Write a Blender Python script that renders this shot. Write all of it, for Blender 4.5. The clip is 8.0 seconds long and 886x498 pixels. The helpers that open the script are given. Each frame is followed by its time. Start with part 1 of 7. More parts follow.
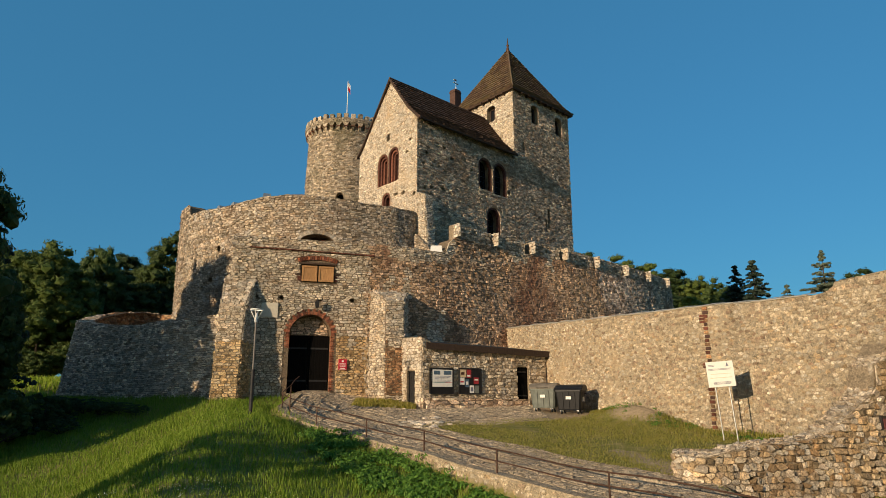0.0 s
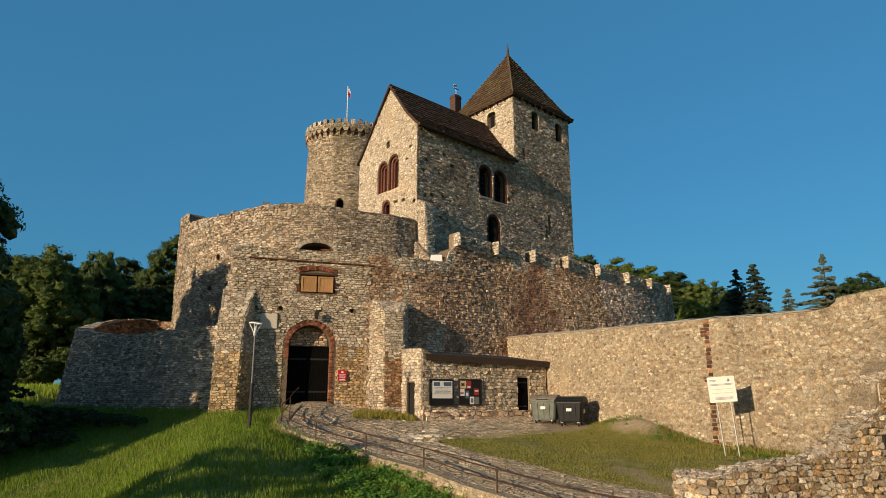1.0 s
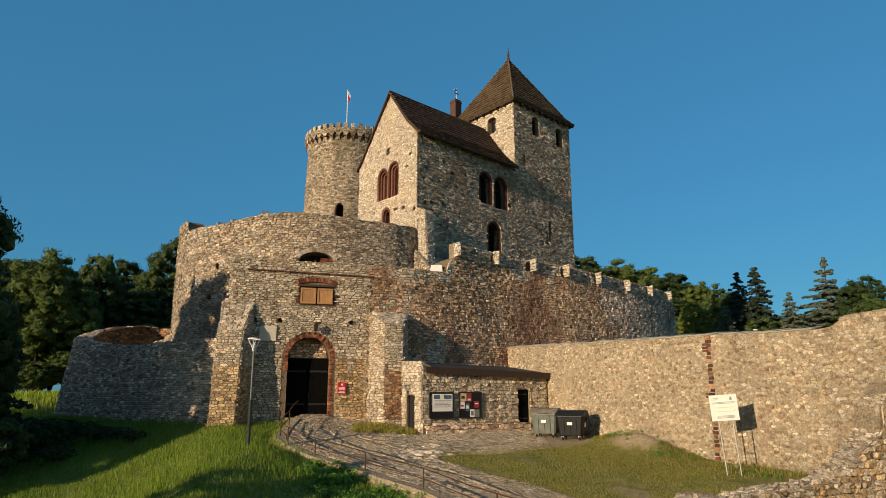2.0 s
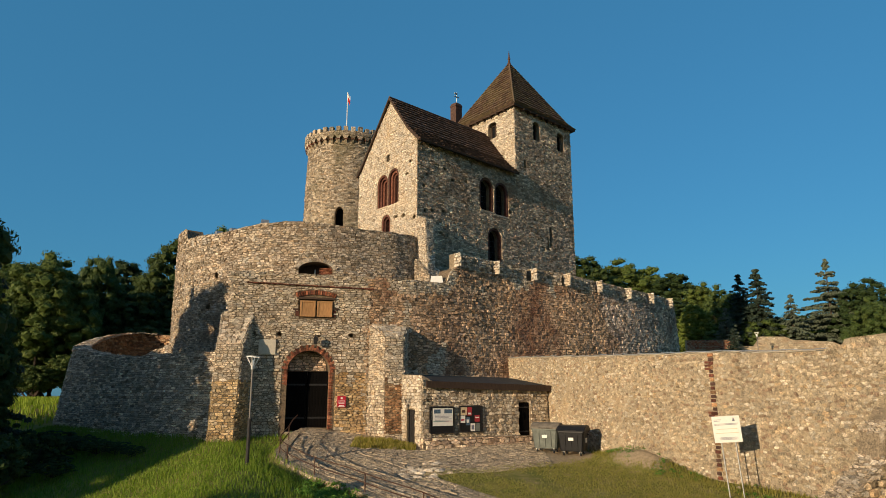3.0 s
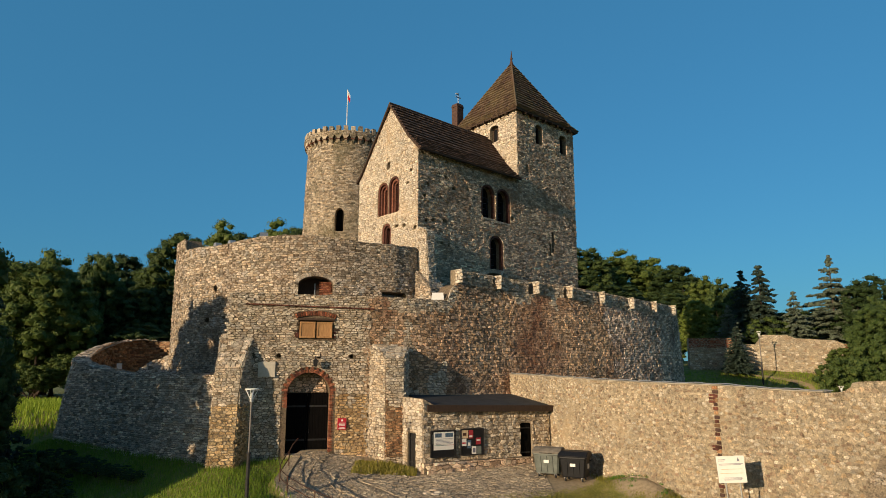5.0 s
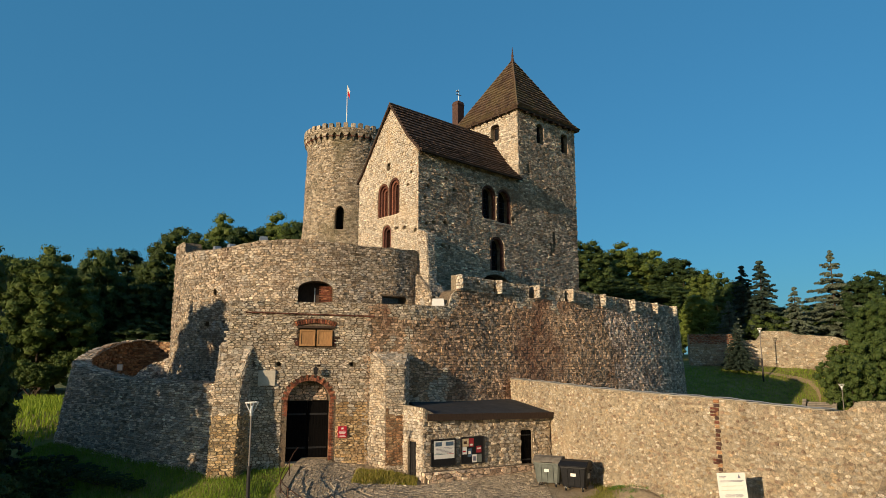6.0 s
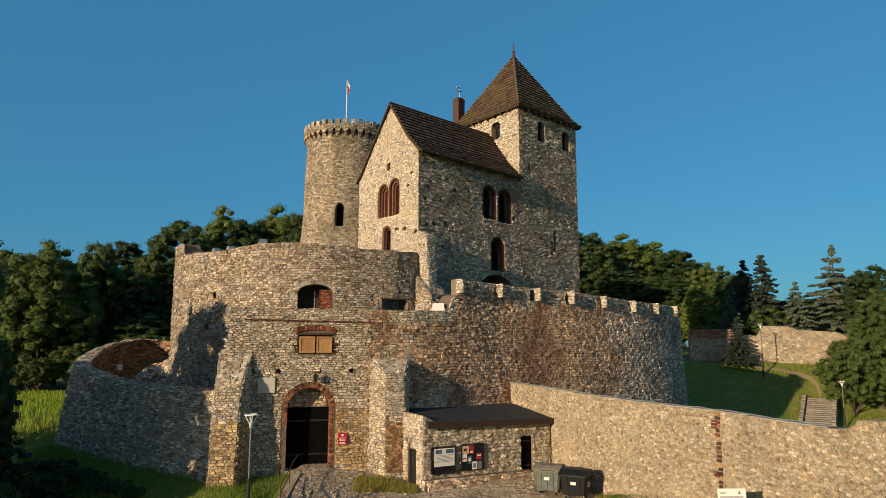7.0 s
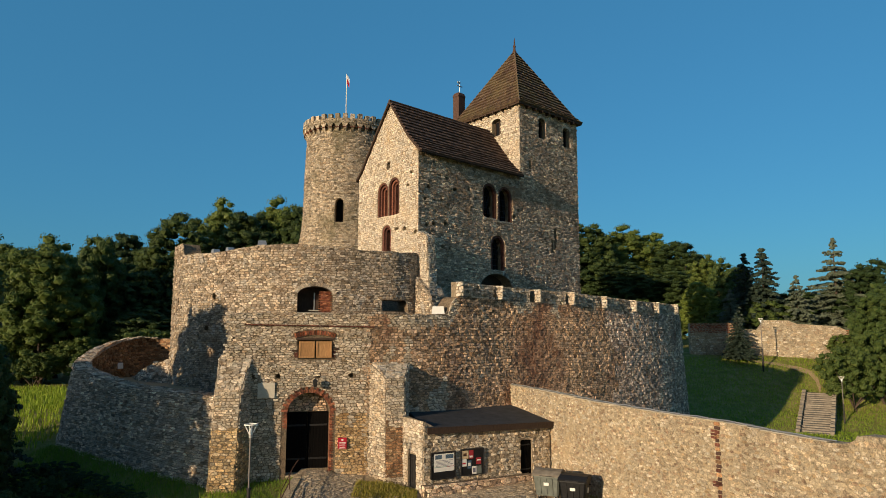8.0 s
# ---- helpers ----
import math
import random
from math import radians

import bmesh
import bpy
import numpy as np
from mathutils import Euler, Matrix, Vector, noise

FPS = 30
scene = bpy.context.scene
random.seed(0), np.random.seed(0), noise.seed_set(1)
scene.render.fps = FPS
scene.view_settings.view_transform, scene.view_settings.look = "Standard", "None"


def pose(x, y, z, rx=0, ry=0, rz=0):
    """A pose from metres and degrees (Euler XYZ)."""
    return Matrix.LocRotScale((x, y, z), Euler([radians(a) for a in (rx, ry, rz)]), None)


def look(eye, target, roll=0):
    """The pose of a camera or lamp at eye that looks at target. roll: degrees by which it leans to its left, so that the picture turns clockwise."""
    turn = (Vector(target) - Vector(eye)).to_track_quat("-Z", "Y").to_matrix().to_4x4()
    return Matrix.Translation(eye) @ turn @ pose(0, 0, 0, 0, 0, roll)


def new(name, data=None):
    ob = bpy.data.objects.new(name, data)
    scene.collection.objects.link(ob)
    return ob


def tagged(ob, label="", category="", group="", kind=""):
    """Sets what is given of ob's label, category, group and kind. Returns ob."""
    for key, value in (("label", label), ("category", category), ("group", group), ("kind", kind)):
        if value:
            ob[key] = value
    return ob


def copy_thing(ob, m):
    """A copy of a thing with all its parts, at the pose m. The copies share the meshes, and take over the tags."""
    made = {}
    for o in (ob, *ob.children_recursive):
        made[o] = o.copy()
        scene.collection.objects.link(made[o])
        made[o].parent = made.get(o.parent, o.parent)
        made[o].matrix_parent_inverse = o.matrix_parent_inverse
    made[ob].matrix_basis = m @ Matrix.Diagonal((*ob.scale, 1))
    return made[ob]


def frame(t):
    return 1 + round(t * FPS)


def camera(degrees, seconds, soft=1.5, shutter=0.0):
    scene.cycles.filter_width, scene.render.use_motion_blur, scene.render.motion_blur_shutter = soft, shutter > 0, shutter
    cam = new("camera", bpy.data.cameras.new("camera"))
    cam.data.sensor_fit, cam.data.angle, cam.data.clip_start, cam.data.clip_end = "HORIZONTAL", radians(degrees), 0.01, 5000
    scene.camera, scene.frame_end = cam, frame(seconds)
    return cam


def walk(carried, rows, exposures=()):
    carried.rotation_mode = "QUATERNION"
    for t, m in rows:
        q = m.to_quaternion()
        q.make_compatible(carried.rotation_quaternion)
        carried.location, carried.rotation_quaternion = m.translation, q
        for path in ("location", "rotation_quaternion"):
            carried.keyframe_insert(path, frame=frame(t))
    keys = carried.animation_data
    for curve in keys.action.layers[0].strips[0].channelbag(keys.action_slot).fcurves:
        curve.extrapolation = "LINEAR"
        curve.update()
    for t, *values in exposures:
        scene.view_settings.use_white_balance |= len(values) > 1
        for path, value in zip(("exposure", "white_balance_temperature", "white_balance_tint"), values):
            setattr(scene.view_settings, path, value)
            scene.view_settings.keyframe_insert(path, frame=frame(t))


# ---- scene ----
import itertools

cam = camera(67.4, 8.0, 0.5)
METRES, EYE, TILT, LEAN, TURN = 8.5, -0.6, 13.0, 0.0, 0.0
ROWS = [
    (0.0, 0.0, 0.0, 0.0, 0.0, 0.0, -0.0),
    (0.5, 0.0028, 0.0083, 0.0342, 0.02, 0.01, 0.01),
    (1.0, 0.0038, 0.0184, 0.0726, 0.04, 0.0, 0.02),
    (1.5, 0.0057, 0.0307, 0.1178, 0.06, -0.07, 0.03),
    (3.0, 0.0067, 0.08, 0.2909, 0.11, -0.62, 0.04),
    (3.5, 0.0072, 0.0997, 0.3599, 0.14, -0.94, 0.02),
    (4.0, 0.0072, 0.1184, 0.4293, 0.17, -1.34, 0.02),
    (4.5, 0.0068, 0.1351, 0.4972, 0.19, -1.79, 0.02),
    (6.0, 0.008, 0.1843, 0.7033, 0.26, -3.37, 0.03),
    (6.5, 0.0083, 0.2031, 0.7725, 0.28, -3.94, 0.02),
    (7.0, 0.0102, 0.2226, 0.8399, 0.31, -4.55, 0.0),
    (7.5, 0.0126, 0.2398, 0.9047, 0.34, -5.16, -0.0),
    (8.0, 0.0161, 0.2549, 0.9664, 0.37, -5.76, 0.0),
]
walk(cam, [(t, pose(0, 0, EYE, TILT, LEAN, TURN) @ pose(METRES * x, METRES * y, METRES * z, 90 + pitch, roll, yaw)) for t, x, y, z, yaw, pitch, roll in ROWS], exposures=[(0.0, 0.22), (8.0, 0.22)])

# ---------------------------------------------------------------- light
SUN_AZ = Vector((-0.682, -0.731, 0)).normalized()
SUN_EL = radians(11.5)
world = bpy.data.worlds.new("sky")
scene.world = world
world.use_nodes = True
wt = world.node_tree
sky = wt.nodes.new("ShaderNodeTexSky")
sky.sky_type = "NISHITA"
sky.sun_disc = False
sky.sun_elevation = SUN_EL
sky.sun_rotation = math.atan2(SUN_AZ.x, SUN_AZ.y)
sky.air_density, sky.dust_density, sky.ozone_density = 1.2, 0.5, 5.0


def sky_mix(blend, fac, a, b):
    n = wt.nodes.new("ShaderNodeMix")
    n.data_type, n.blend_type = "RGBA", blend
    for sock, v in ((n.inputs[0], fac), (n.inputs[6], a), (n.inputs[7], b)):
        if isinstance(v, bpy.types.NodeSocket):
            wt.links.new(v, sock)
        else:
            sock.default_value = v
    return n.outputs[2]


# deep clear blue away from the sun, warm pale haze on the sun's side
away = sky_mix("MIX", 0.52, sky_mix("MULTIPLY", 1.0, sky.outputs[0], (0.56, 0.97, 1.04, 1)), (0.42, 1.92, 3.45, 1))
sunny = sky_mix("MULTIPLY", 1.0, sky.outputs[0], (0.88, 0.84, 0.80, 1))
coord = wt.nodes.new("ShaderNodeTexCoord")
toward = wt.nodes.new("ShaderNodeVectorMath")
toward.operation = "DOT_PRODUCT"
toward.inputs[1].default_value = SUN_AZ
wt.links.new(coord.outputs["Generated"], toward.inputs[0])
side = wt.nodes.new("ShaderNodeMapRange")
side.interpolation_type = "SMOOTHSTEP"
side.inputs["From Min"].default_value, side.inputs["From Max"].default_value = -0.12, 0.6
wt.links.new(toward.outputs["Value"], side.inputs["Value"])
wt.links.new(sky_mix("MIX", side.outputs[0], away, sunny), wt.nodes["Background"].inputs[0])
wt.nodes["Background"].inputs[1].default_value = 0.11
sun = new("sun", bpy.data.lights.new("sun", "SUN"))
sun.data.energy, sun.data.angle, sun.data.color = 4.7, radians(0.6), (1.0, 0.785, 0.535)
sun.matrix_world = look(Vector((0, 0, 60)) + SUN_AZ * 100, Vector((0, 0, 60)) - Vector((0, 0, 100 * math.tan(SUN_EL))))


# ---------------------------------------------------------------- materials
def material(name, rough=0.9):
    m = bpy.data.materials.new(name)
    m.use_nodes = True
    bsdf = m.node_tree.nodes["Principled BSDF"]
    bsdf.inputs["Roughness"].default_value = rough
    bsdf.inputs["Specular IOR Level"].default_value = 0.25
    return m, m.node_tree, bsdf


def node(nt, kind, ins=None, operation=None):
    n = nt.nodes.new(kind)
    if operation:
        n.operation = operation
    for k, v in (ins or {}).items():
        if isinstance(v, bpy.types.NodeSocket):
            nt.links.new(v, n.inputs[k])
        else:
            n.inputs[k].default_value = v
    return n


def ramp(nt, fac, stops, interp="LINEAR"):
    n = nt.nodes.new("ShaderNodeValToRGB")
    n.color_ramp.interpolation = interp
    els = n.color_ramp.elements
    while len(els) < len(stops):
        els.new(0.5)
    for e, (p, c) in zip(els, stops):
        e.position, e.color = p, (*c, 1)
    nt.links.new(fac, n.inputs[0])
    return n.outputs[0]


def mix(nt, fac, a, b, blend="MIX"):
    n = nt.nodes.new("ShaderNodeMix")
    n.data_type, n.blend_type = "RGBA", blend
    for sock, v in ((n.inputs[0], fac), (n.inputs[6], a), (n.inputs[7], b)):
        if isinstance(v, bpy.types.NodeSocket):
            nt.links.new(v, sock)
        elif isinstance(v, tuple):
            sock.default_value = (*v, 1)
        else:
            sock.default_value = v
    return n.outputs[2]


def noise_of(nt, scale, detail=4.0, rough=0.6, stretch=None):
    pos = nt.nodes.new("ShaderNodeNewGeometry").outputs["Position"]
    if stretch:
        pos = node(nt, "ShaderNodeVectorMath", {0: pos, 1: stretch}, operation="MULTIPLY").outputs[0]
    return node(nt, "ShaderNodeTexNoise", {"Vector": pos, "Scale": scale, "Detail": detail, "Roughness": rough}).outputs["Fac"]


def spread(nt, v, lo, hi):
    return node(nt, "ShaderNodeMapRange", {"Value": v, "From Min": lo, "From Max": hi}).outputs[0]


def random_of(nt):
    a = nt.nodes.new("ShaderNodeObjectInfo").outputs["Random"]
    b = nt.nodes.new("ShaderNodeNewGeometry").outputs["Random Per Island"]
    s = node(nt, "ShaderNodeMath", {0: a, 1: b}, operation="ADD").outputs[0]
    return node(nt, "ShaderNodeMath", {0: s}, operation="FRACT").outputs[0]


def bump(nt, bsdf, height, strength=0.5, distance=0.02):
    b = node(nt, "ShaderNodeBump", {"Height": height, "Strength": strength, "Distance": distance})
    nt.links.new(b.outputs[0], bsdf.inputs["Normal"])


def stone_material(name, shades, stain=None, stain_scale=0.35, stain_at=(0.5, 0.7), grime=0.45, patch=None, patch_at=(0.52, 0.62), contrast=1.0, smear=None, smear_at=(0.52, 0.66)):
    """Weathered masonry stone: a shade for each stone, grain, and wide stains."""
    m, nt, bsdf = material(name, 0.92)
    n = len(shades)
    col = ramp(nt, random_of(nt), [(i / (n - 1), c) for i, c in enumerate(shades)])
    again = node(nt, "ShaderNodeMath", {0: random_of(nt), 1: 37.7}, operation="MULTIPLY").outputs[0]
    again = node(nt, "ShaderNodeMath", {0: again}, operation="FRACT").outputs[0]
    col = mix(nt, 1.0, col, ramp(nt, again, [(0, (1 - 0.5 * contrast,) * 3), (0.5, (1.0, 1.0, 1.0)), (1, (1 + 0.4 * contrast, 1 + 0.38 * contrast, 1 + 0.35 * contrast))]), "MULTIPLY")
    grain = noise_of(nt, 7.0, 8.0, 0.78)
    col = mix(nt, 0.9, col, ramp(nt, grain, [(0.3, (0.2, 0.19, 0.18)), (0.48, (0.98, 0.98, 0.98)), (0.7, (1.7, 1.65, 1.58))]), "MULTIPLY")
    speck = noise_of(nt, 21.0, 3.0, 0.7)
    col = mix(nt, 0.8, col, ramp(nt, speck, [(0.36, (0.3, 0.29, 0.28)), (0.47, (0.98, 0.98, 0.98)), (0.56, (1.08, 1.08, 1.08)), (0.68, (1.7, 1.68, 1.64))]), "MULTIPLY")
    wide = noise_of(nt, 0.55, 3.0, 0.6)
    col = mix(nt, grime, col, ramp(nt, wide, [(0.3, (0.55, 0.55, 0.56)), (0.7, (1.25, 1.22, 1.18))]), "MULTIPLY")
    if stain:
        f = spread(nt, noise_of(nt, stain_scale, 4.0, 0.62, (1, 1, 0.6)), *stain_at)
        col = mix(nt, f, col, mix(nt, 0.8, col, stain, "MIX"))
    if patch:
        f = spread(nt, noise_of(nt, 0.8, 4.0, 0.6), *patch_at)
        col = mix(nt, f, col, mix(nt, 0.7, col, patch, "MIX"))
    if smear:
        f = spread(nt, noise_of(nt, 2.6, 7.0, 0.72), *smear_at)
        col = mix(nt, f, col, mix(nt, 0.75, col, smear, "MIX"))
    nt.links.new(col, bsdf.inputs["Base Color"])
    fine = noise_of(nt, 17.0, 7.0, 0.8)
    coarse = noise_of(nt, 5.0, 3.0, 0.6)
    h = node(nt, "ShaderNodeMath", {0: fine, 1: coarse}, operation="ADD").outputs[0]
    bump(nt, bsdf, h, 1.0, 0.07)
    return m


BUFF = [(0.32, 0.255, 0.18), (0.54, 0.45, 0.335), (0.44, 0.395, 0.32), (0.69, 0.60, 0.475), (0.38, 0.28, 0.18), (0.60, 0.515, 0.395), (0.49, 0.39, 0.265)]
GREY = [(0.25, 0.215, 0.18), (0.50, 0.44, 0.365), (0.37, 0.335, 0.29), (0.66, 0.59, 0.50), (0.30, 0.225, 0.16), (0.43, 0.365, 0.29)]
PALE = [(0.36, 0.29, 0.195), (0.49, 0.415, 0.30), (0.41, 0.345, 0.245), (0.63, 0.57, 0.46), (0.41, 0.29, 0.165), (0.47, 0.395, 0.275), (0.30, 0.20, 0.135), (0.45, 0.37, 0.25), (0.56, 0.485, 0.365)]

LIME = (0.41, 0.34, 0.235)


def scaled(shades, r, g=None, b=None):
    g, b = r if g is None else g, r if b is None else b
    return [(min(0.9, c[0] * r), min(0.9, c[1] * g), min(0.9, c[2] * b)) for c in shades]


stone_gate = stone_material("gatehouse_stone", BUFF, stain=(0.40, 0.24, 0.115), stain_at=(0.6, 0.8), contrast=0.8, smear=(0.62, 0.53, 0.40), smear_at=(0.5, 0.66))
stone_curtain = stone_material("curtain_stone", scaled(BUFF, 1.02, 0.84, 0.72), stain=(0.20, 0.09, 0.055), stain_scale=0.22, stain_at=(0.48, 0.66), grime=0.6)
# greyer copy for the far end, where the wall turns out of the sun
stone_curtain_shaded = stone_material("shaded_curtain_stone", scaled(GREY, 1.32, 1.19, 1.12), stain=(0.24, 0.13, 0.09), stain_scale=0.3, stain_at=(0.5, 0.66), grime=0.6)
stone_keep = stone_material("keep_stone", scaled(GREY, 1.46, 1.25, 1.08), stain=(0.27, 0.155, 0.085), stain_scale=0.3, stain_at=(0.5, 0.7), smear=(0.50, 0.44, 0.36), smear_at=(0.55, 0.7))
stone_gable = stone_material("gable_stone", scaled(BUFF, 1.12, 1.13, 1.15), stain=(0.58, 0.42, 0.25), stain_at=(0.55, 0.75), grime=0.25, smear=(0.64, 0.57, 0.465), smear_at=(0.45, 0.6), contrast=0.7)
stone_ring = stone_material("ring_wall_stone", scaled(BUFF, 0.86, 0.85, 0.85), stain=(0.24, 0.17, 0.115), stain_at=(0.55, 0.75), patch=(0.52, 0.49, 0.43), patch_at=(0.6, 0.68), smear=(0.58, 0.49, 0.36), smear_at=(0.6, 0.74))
stone_bastion = stone_material("bastion_stone", scaled(GREY, 1.35, 1.32, 1.25), stain=(0.36, 0.31, 0.25))
stone_yard = stone_material("yard_wall_stone", PALE, stain=(0.52, 0.37, 0.21), stain_at=(0.62, 0.8), grime=0.5, contrast=0.6, smear=LIME, smear_at=(0.5, 0.68))
stone_round = stone_material("round_tower_stone", scaled(BUFF, 0.78, 0.77, 0.76), stain=(0.15, 0.13, 0.075), stain_at=(0.5, 0.66), smear=(0.58, 0.50, 0.37))
stone_shed = stone_material("shed_stone", BUFF, stain=(0.52, 0.38, 0.22), stain_at=(0.55, 0.75), grime=0.3, smear=(0.58, 0.48, 0.34), smear_at=(0.52, 0.66))
stone_ruin = stone_material("ruin_stone", scaled(BUFF, 0.9, 0.8, 0.64), stain=(0.26, 0.16, 0.08), grime=0.6)
stone_ochre = stone_material("ochre_stone", [(0.50, 0.34, 0.165), (0.58, 0.44, 0.25), (0.43, 0.28, 0.13), (0.58, 0.48, 0.33)], stain=(0.44, 0.25, 0.10))
stone_brown = stone_material("brown_stone", [(0.30, 0.15, 0.075), (0.44, 0.26, 0.135), (0.22, 0.125, 0.07), (0.48, 0.33, 0.19)], grime=0.6)
cobble_mat = stone_material("path_stone", [(0.32, 0.255, 0.175), (0.41, 0.335, 0.235), (0.36, 0.305, 0.225), (0.47, 0.385, 0.275)], stain=(0.40, 0.31, 0.20), contrast=0.7, smear=(0.42, 0.33, 0.22))
mortar_brown = stone_material("brown_mortar", [(0.19, 0.145, 0.095), (0.19, 0.145, 0.095)], stain=(0.15, 0.095, 0.06), contrast=0.2)
mortar_dark = stone_material("old_mortar", [(0.16, 0.125, 0.085), (0.16, 0.125, 0.085)], stain=(0.11, 0.08, 0.055))
mortar_light = stone_material("lime_mortar", [(0.37, 0.30, 0.205), (0.38, 0.31, 0.21)], stain=(0.43, 0.345, 0.225), grime=0.4, contrast=0.2)
mortar_buff = stone_material("buff_mortar", [(0.27, 0.215, 0.145), (0.27, 0.215, 0.145)], stain=(0.36, 0.28, 0.18), grime=0.4, contrast=0.2)
brick_mat = stone_material("red_brick", [(0.22, 0.07, 0.035), (0.33, 0.12, 0.06), (0.17, 0.06, 0.04), (0.38, 0.17, 0.09)], grime=0.4)
brick_dark = stone_material("dark_red_brick", [(0.13, 0.05, 0.034), (0.19, 0.075, 0.048), (0.10, 0.042, 0.032)], grime=0.4)


def plain(name, colour, rough=0.6, metal=0.0, vary=0.25, scale=7.0, bumpy=0.1, stretch=None):
    m, nt, bsdf = material(name, rough)
    f = noise_of(nt, scale, 5.0, 0.65, stretch)
    lo, hi = tuple(c * (1 - vary) for c in colour), tuple(min(1, c * (1 + vary)) for c in colour)
    col = ramp(nt, f, [(0.3, lo), (0.7, hi)])
    shade = ramp(nt, random_of(nt), [(0, (1 - vary * 0.6,) * 3), (1, (1 + vary * 0.5,) * 3)])
    col = mix(nt, 1.0, col, shade, "MULTIPLY")
    nt.links.new(col, bsdf.inputs["Base Color"])
    bsdf.inputs["Metallic"].default_value = metal
    if bumpy:
        bump(nt, bsdf, noise_of(nt, scale * 4, 4.0, 0.6, stretch), bumpy, 0.02)
    return m


tile_mat = plain("roof_tile", (0.092, 0.056, 0.040), 0.8, vary=0.45, scale=1.2, bumpy=0.3)
m, nt, bsdf = material("mossy_roof_tile", 0.85)
shade = ramp(nt, random_of(nt), [(0, (0.060, 0.038, 0.028)), (0.5, (0.11, 0.068, 0.045)), (1, (0.155, 0.105, 0.066))])
moss = spread(nt, noise_of(nt, 0.7, 5.0, 0.65), 0.42, 0.62)
nt.links.new(mix(nt, moss, shade, mix(nt, 0.55, shade, (0.145, 0.115, 0.05))), bsdf.inputs["Base Color"])
bump(nt, bsdf, noise_of(nt, 9.0, 4.0, 0.6), 0.4, 0.02)
tile_mossy = m
timber = plain("dark_timber", (0.055, 0.034, 0.022), 0.75, vary=0.4, scale=4, bumpy=0.4, stretch=(6, 6, 1))
shutter_wood = plain("weathered_shutter_wood", (0.36, 0.19, 0.075), 0.65, vary=0.3, scale=5, bumpy=0.3, stretch=(5, 5, 0.6))
iron = plain("painted_iron", (0.035, 0.033, 0.032), 0.5, 0.4, vary=0.3)
rust = plain("rusty_brown_iron", (0.085, 0.045, 0.028), 0.7, 0.3, vary=0.4)
grey_paint = plain("grey_lamp_paint", (0.17, 0.15, 0.13), 0.5, vary=0.15)
zinc = plain("galvanised_steel", (0.42, 0.42, 0.40), 0.45, 0.7, vary=0.2)
felt = plain("roof_felt", (0.05, 0.05, 0.051), 0.9, vary=0.35, scale=1.5, bumpy=0.3)
# near black: the shadow of the deep doorway is put into the wood's colour
door_dark = plain("shade_darkened_door_wood", (0.004, 0.0035, 0.0032), 0.8, vary=0.4, scale=3, bumpy=0.3, stretch=(8, 8, 0.5))
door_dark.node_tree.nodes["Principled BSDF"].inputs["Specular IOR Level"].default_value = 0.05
white_paint = plain("off_white_panel", (0.72, 0.69, 0.62), 0.5, vary=0.05, bumpy=0.0)
plaque_mat = plain("pale_stone_plaque", (0.52, 0.46, 0.36), 0.7, vary=0.12)
red_enamel = plain("red_enamel", (0.42, 0.018, 0.035), 0.35, vary=0.1, bumpy=0)
red_cloth = plain("red_cloth", (0.5, 0.03, 0.04), 0.9, vary=0.1, bumpy=0)
white_cloth = plain("white_cloth", (0.75, 0.74, 0.72), 0.9, vary=0.05, bumpy=0)
bar_ink = plain("printed_ink", (0.16, 0.16, 0.2), 0.6, vary=0.1, bumpy=0)
black_board = plain("black_notice_board", (0.012, 0.012, 0.013), 0.55, vary=0.3, bumpy=0)
bin_grey = plain("grey_green_bin_paint", (0.14, 0.152, 0.13), 0.55, 0.1, vary=0.25, scale=3)
bin_lid_grey = plain("dusty_lid", (0.17, 0.145, 0.11), 0.7, vary=0.3, scale=3)
bin_black = plain("black_plastic", (0.012, 0.012, 0.013), 0.45, vary=0.3)
rubber = plain("rubber", (0.02, 0.02, 0.02), 0.8, vary=0.2)
# concrete of the park steps, its colour darkened for the shade of the bush
shaded_step = plain("shaded_concrete_step", (0.21, 0.18, 0.14), 0.9, vary=0.3, scale=3, bumpy=0.3)
concrete = plain("concrete", (0.36, 0.32, 0.25), 0.9, vary=0.25, scale=3, bumpy=0.3)
sand_mat = plain("sandy_soil", (0.34, 0.24, 0.135), 0.95, vary=0.2, scale=4, bumpy=0.5)
poster_cream = plain("cream_poster", (0.55, 0.42, 0.25), 0.6, vary=0.15)
poster_red = plain("red_poster", (0.30, 0.03, 0.035), 0.6, vary=0.2)
poster_blue = plain("dusk_blue_print", (0.10, 0.16, 0.22), 0.6, vary=0.5, scale=14)
poster_green = plain("green_print", (0.10, 0.32, 0.22), 0.6, vary=0.1)

m, nt, bsdf = material("window_glass", 0.08)
bsdf.inputs["Base Color"].default_value = (0.012, 0.014, 0.017, 1)
bsdf.inputs["Specular IOR Level"].default_value = 0.5
glass = m
m, nt, bsdf = material("frosted_lamp_glass", 0.3)
bsdf.inputs["Base Color"].default_value = (0.8, 0.8, 0.78, 1)
lamp_glass = m
sooty_brick = plain("sooty_brick", (0.075, 0.042, 0.032), 0.85, vary=0.35, scale=6, bumpy=0.4)


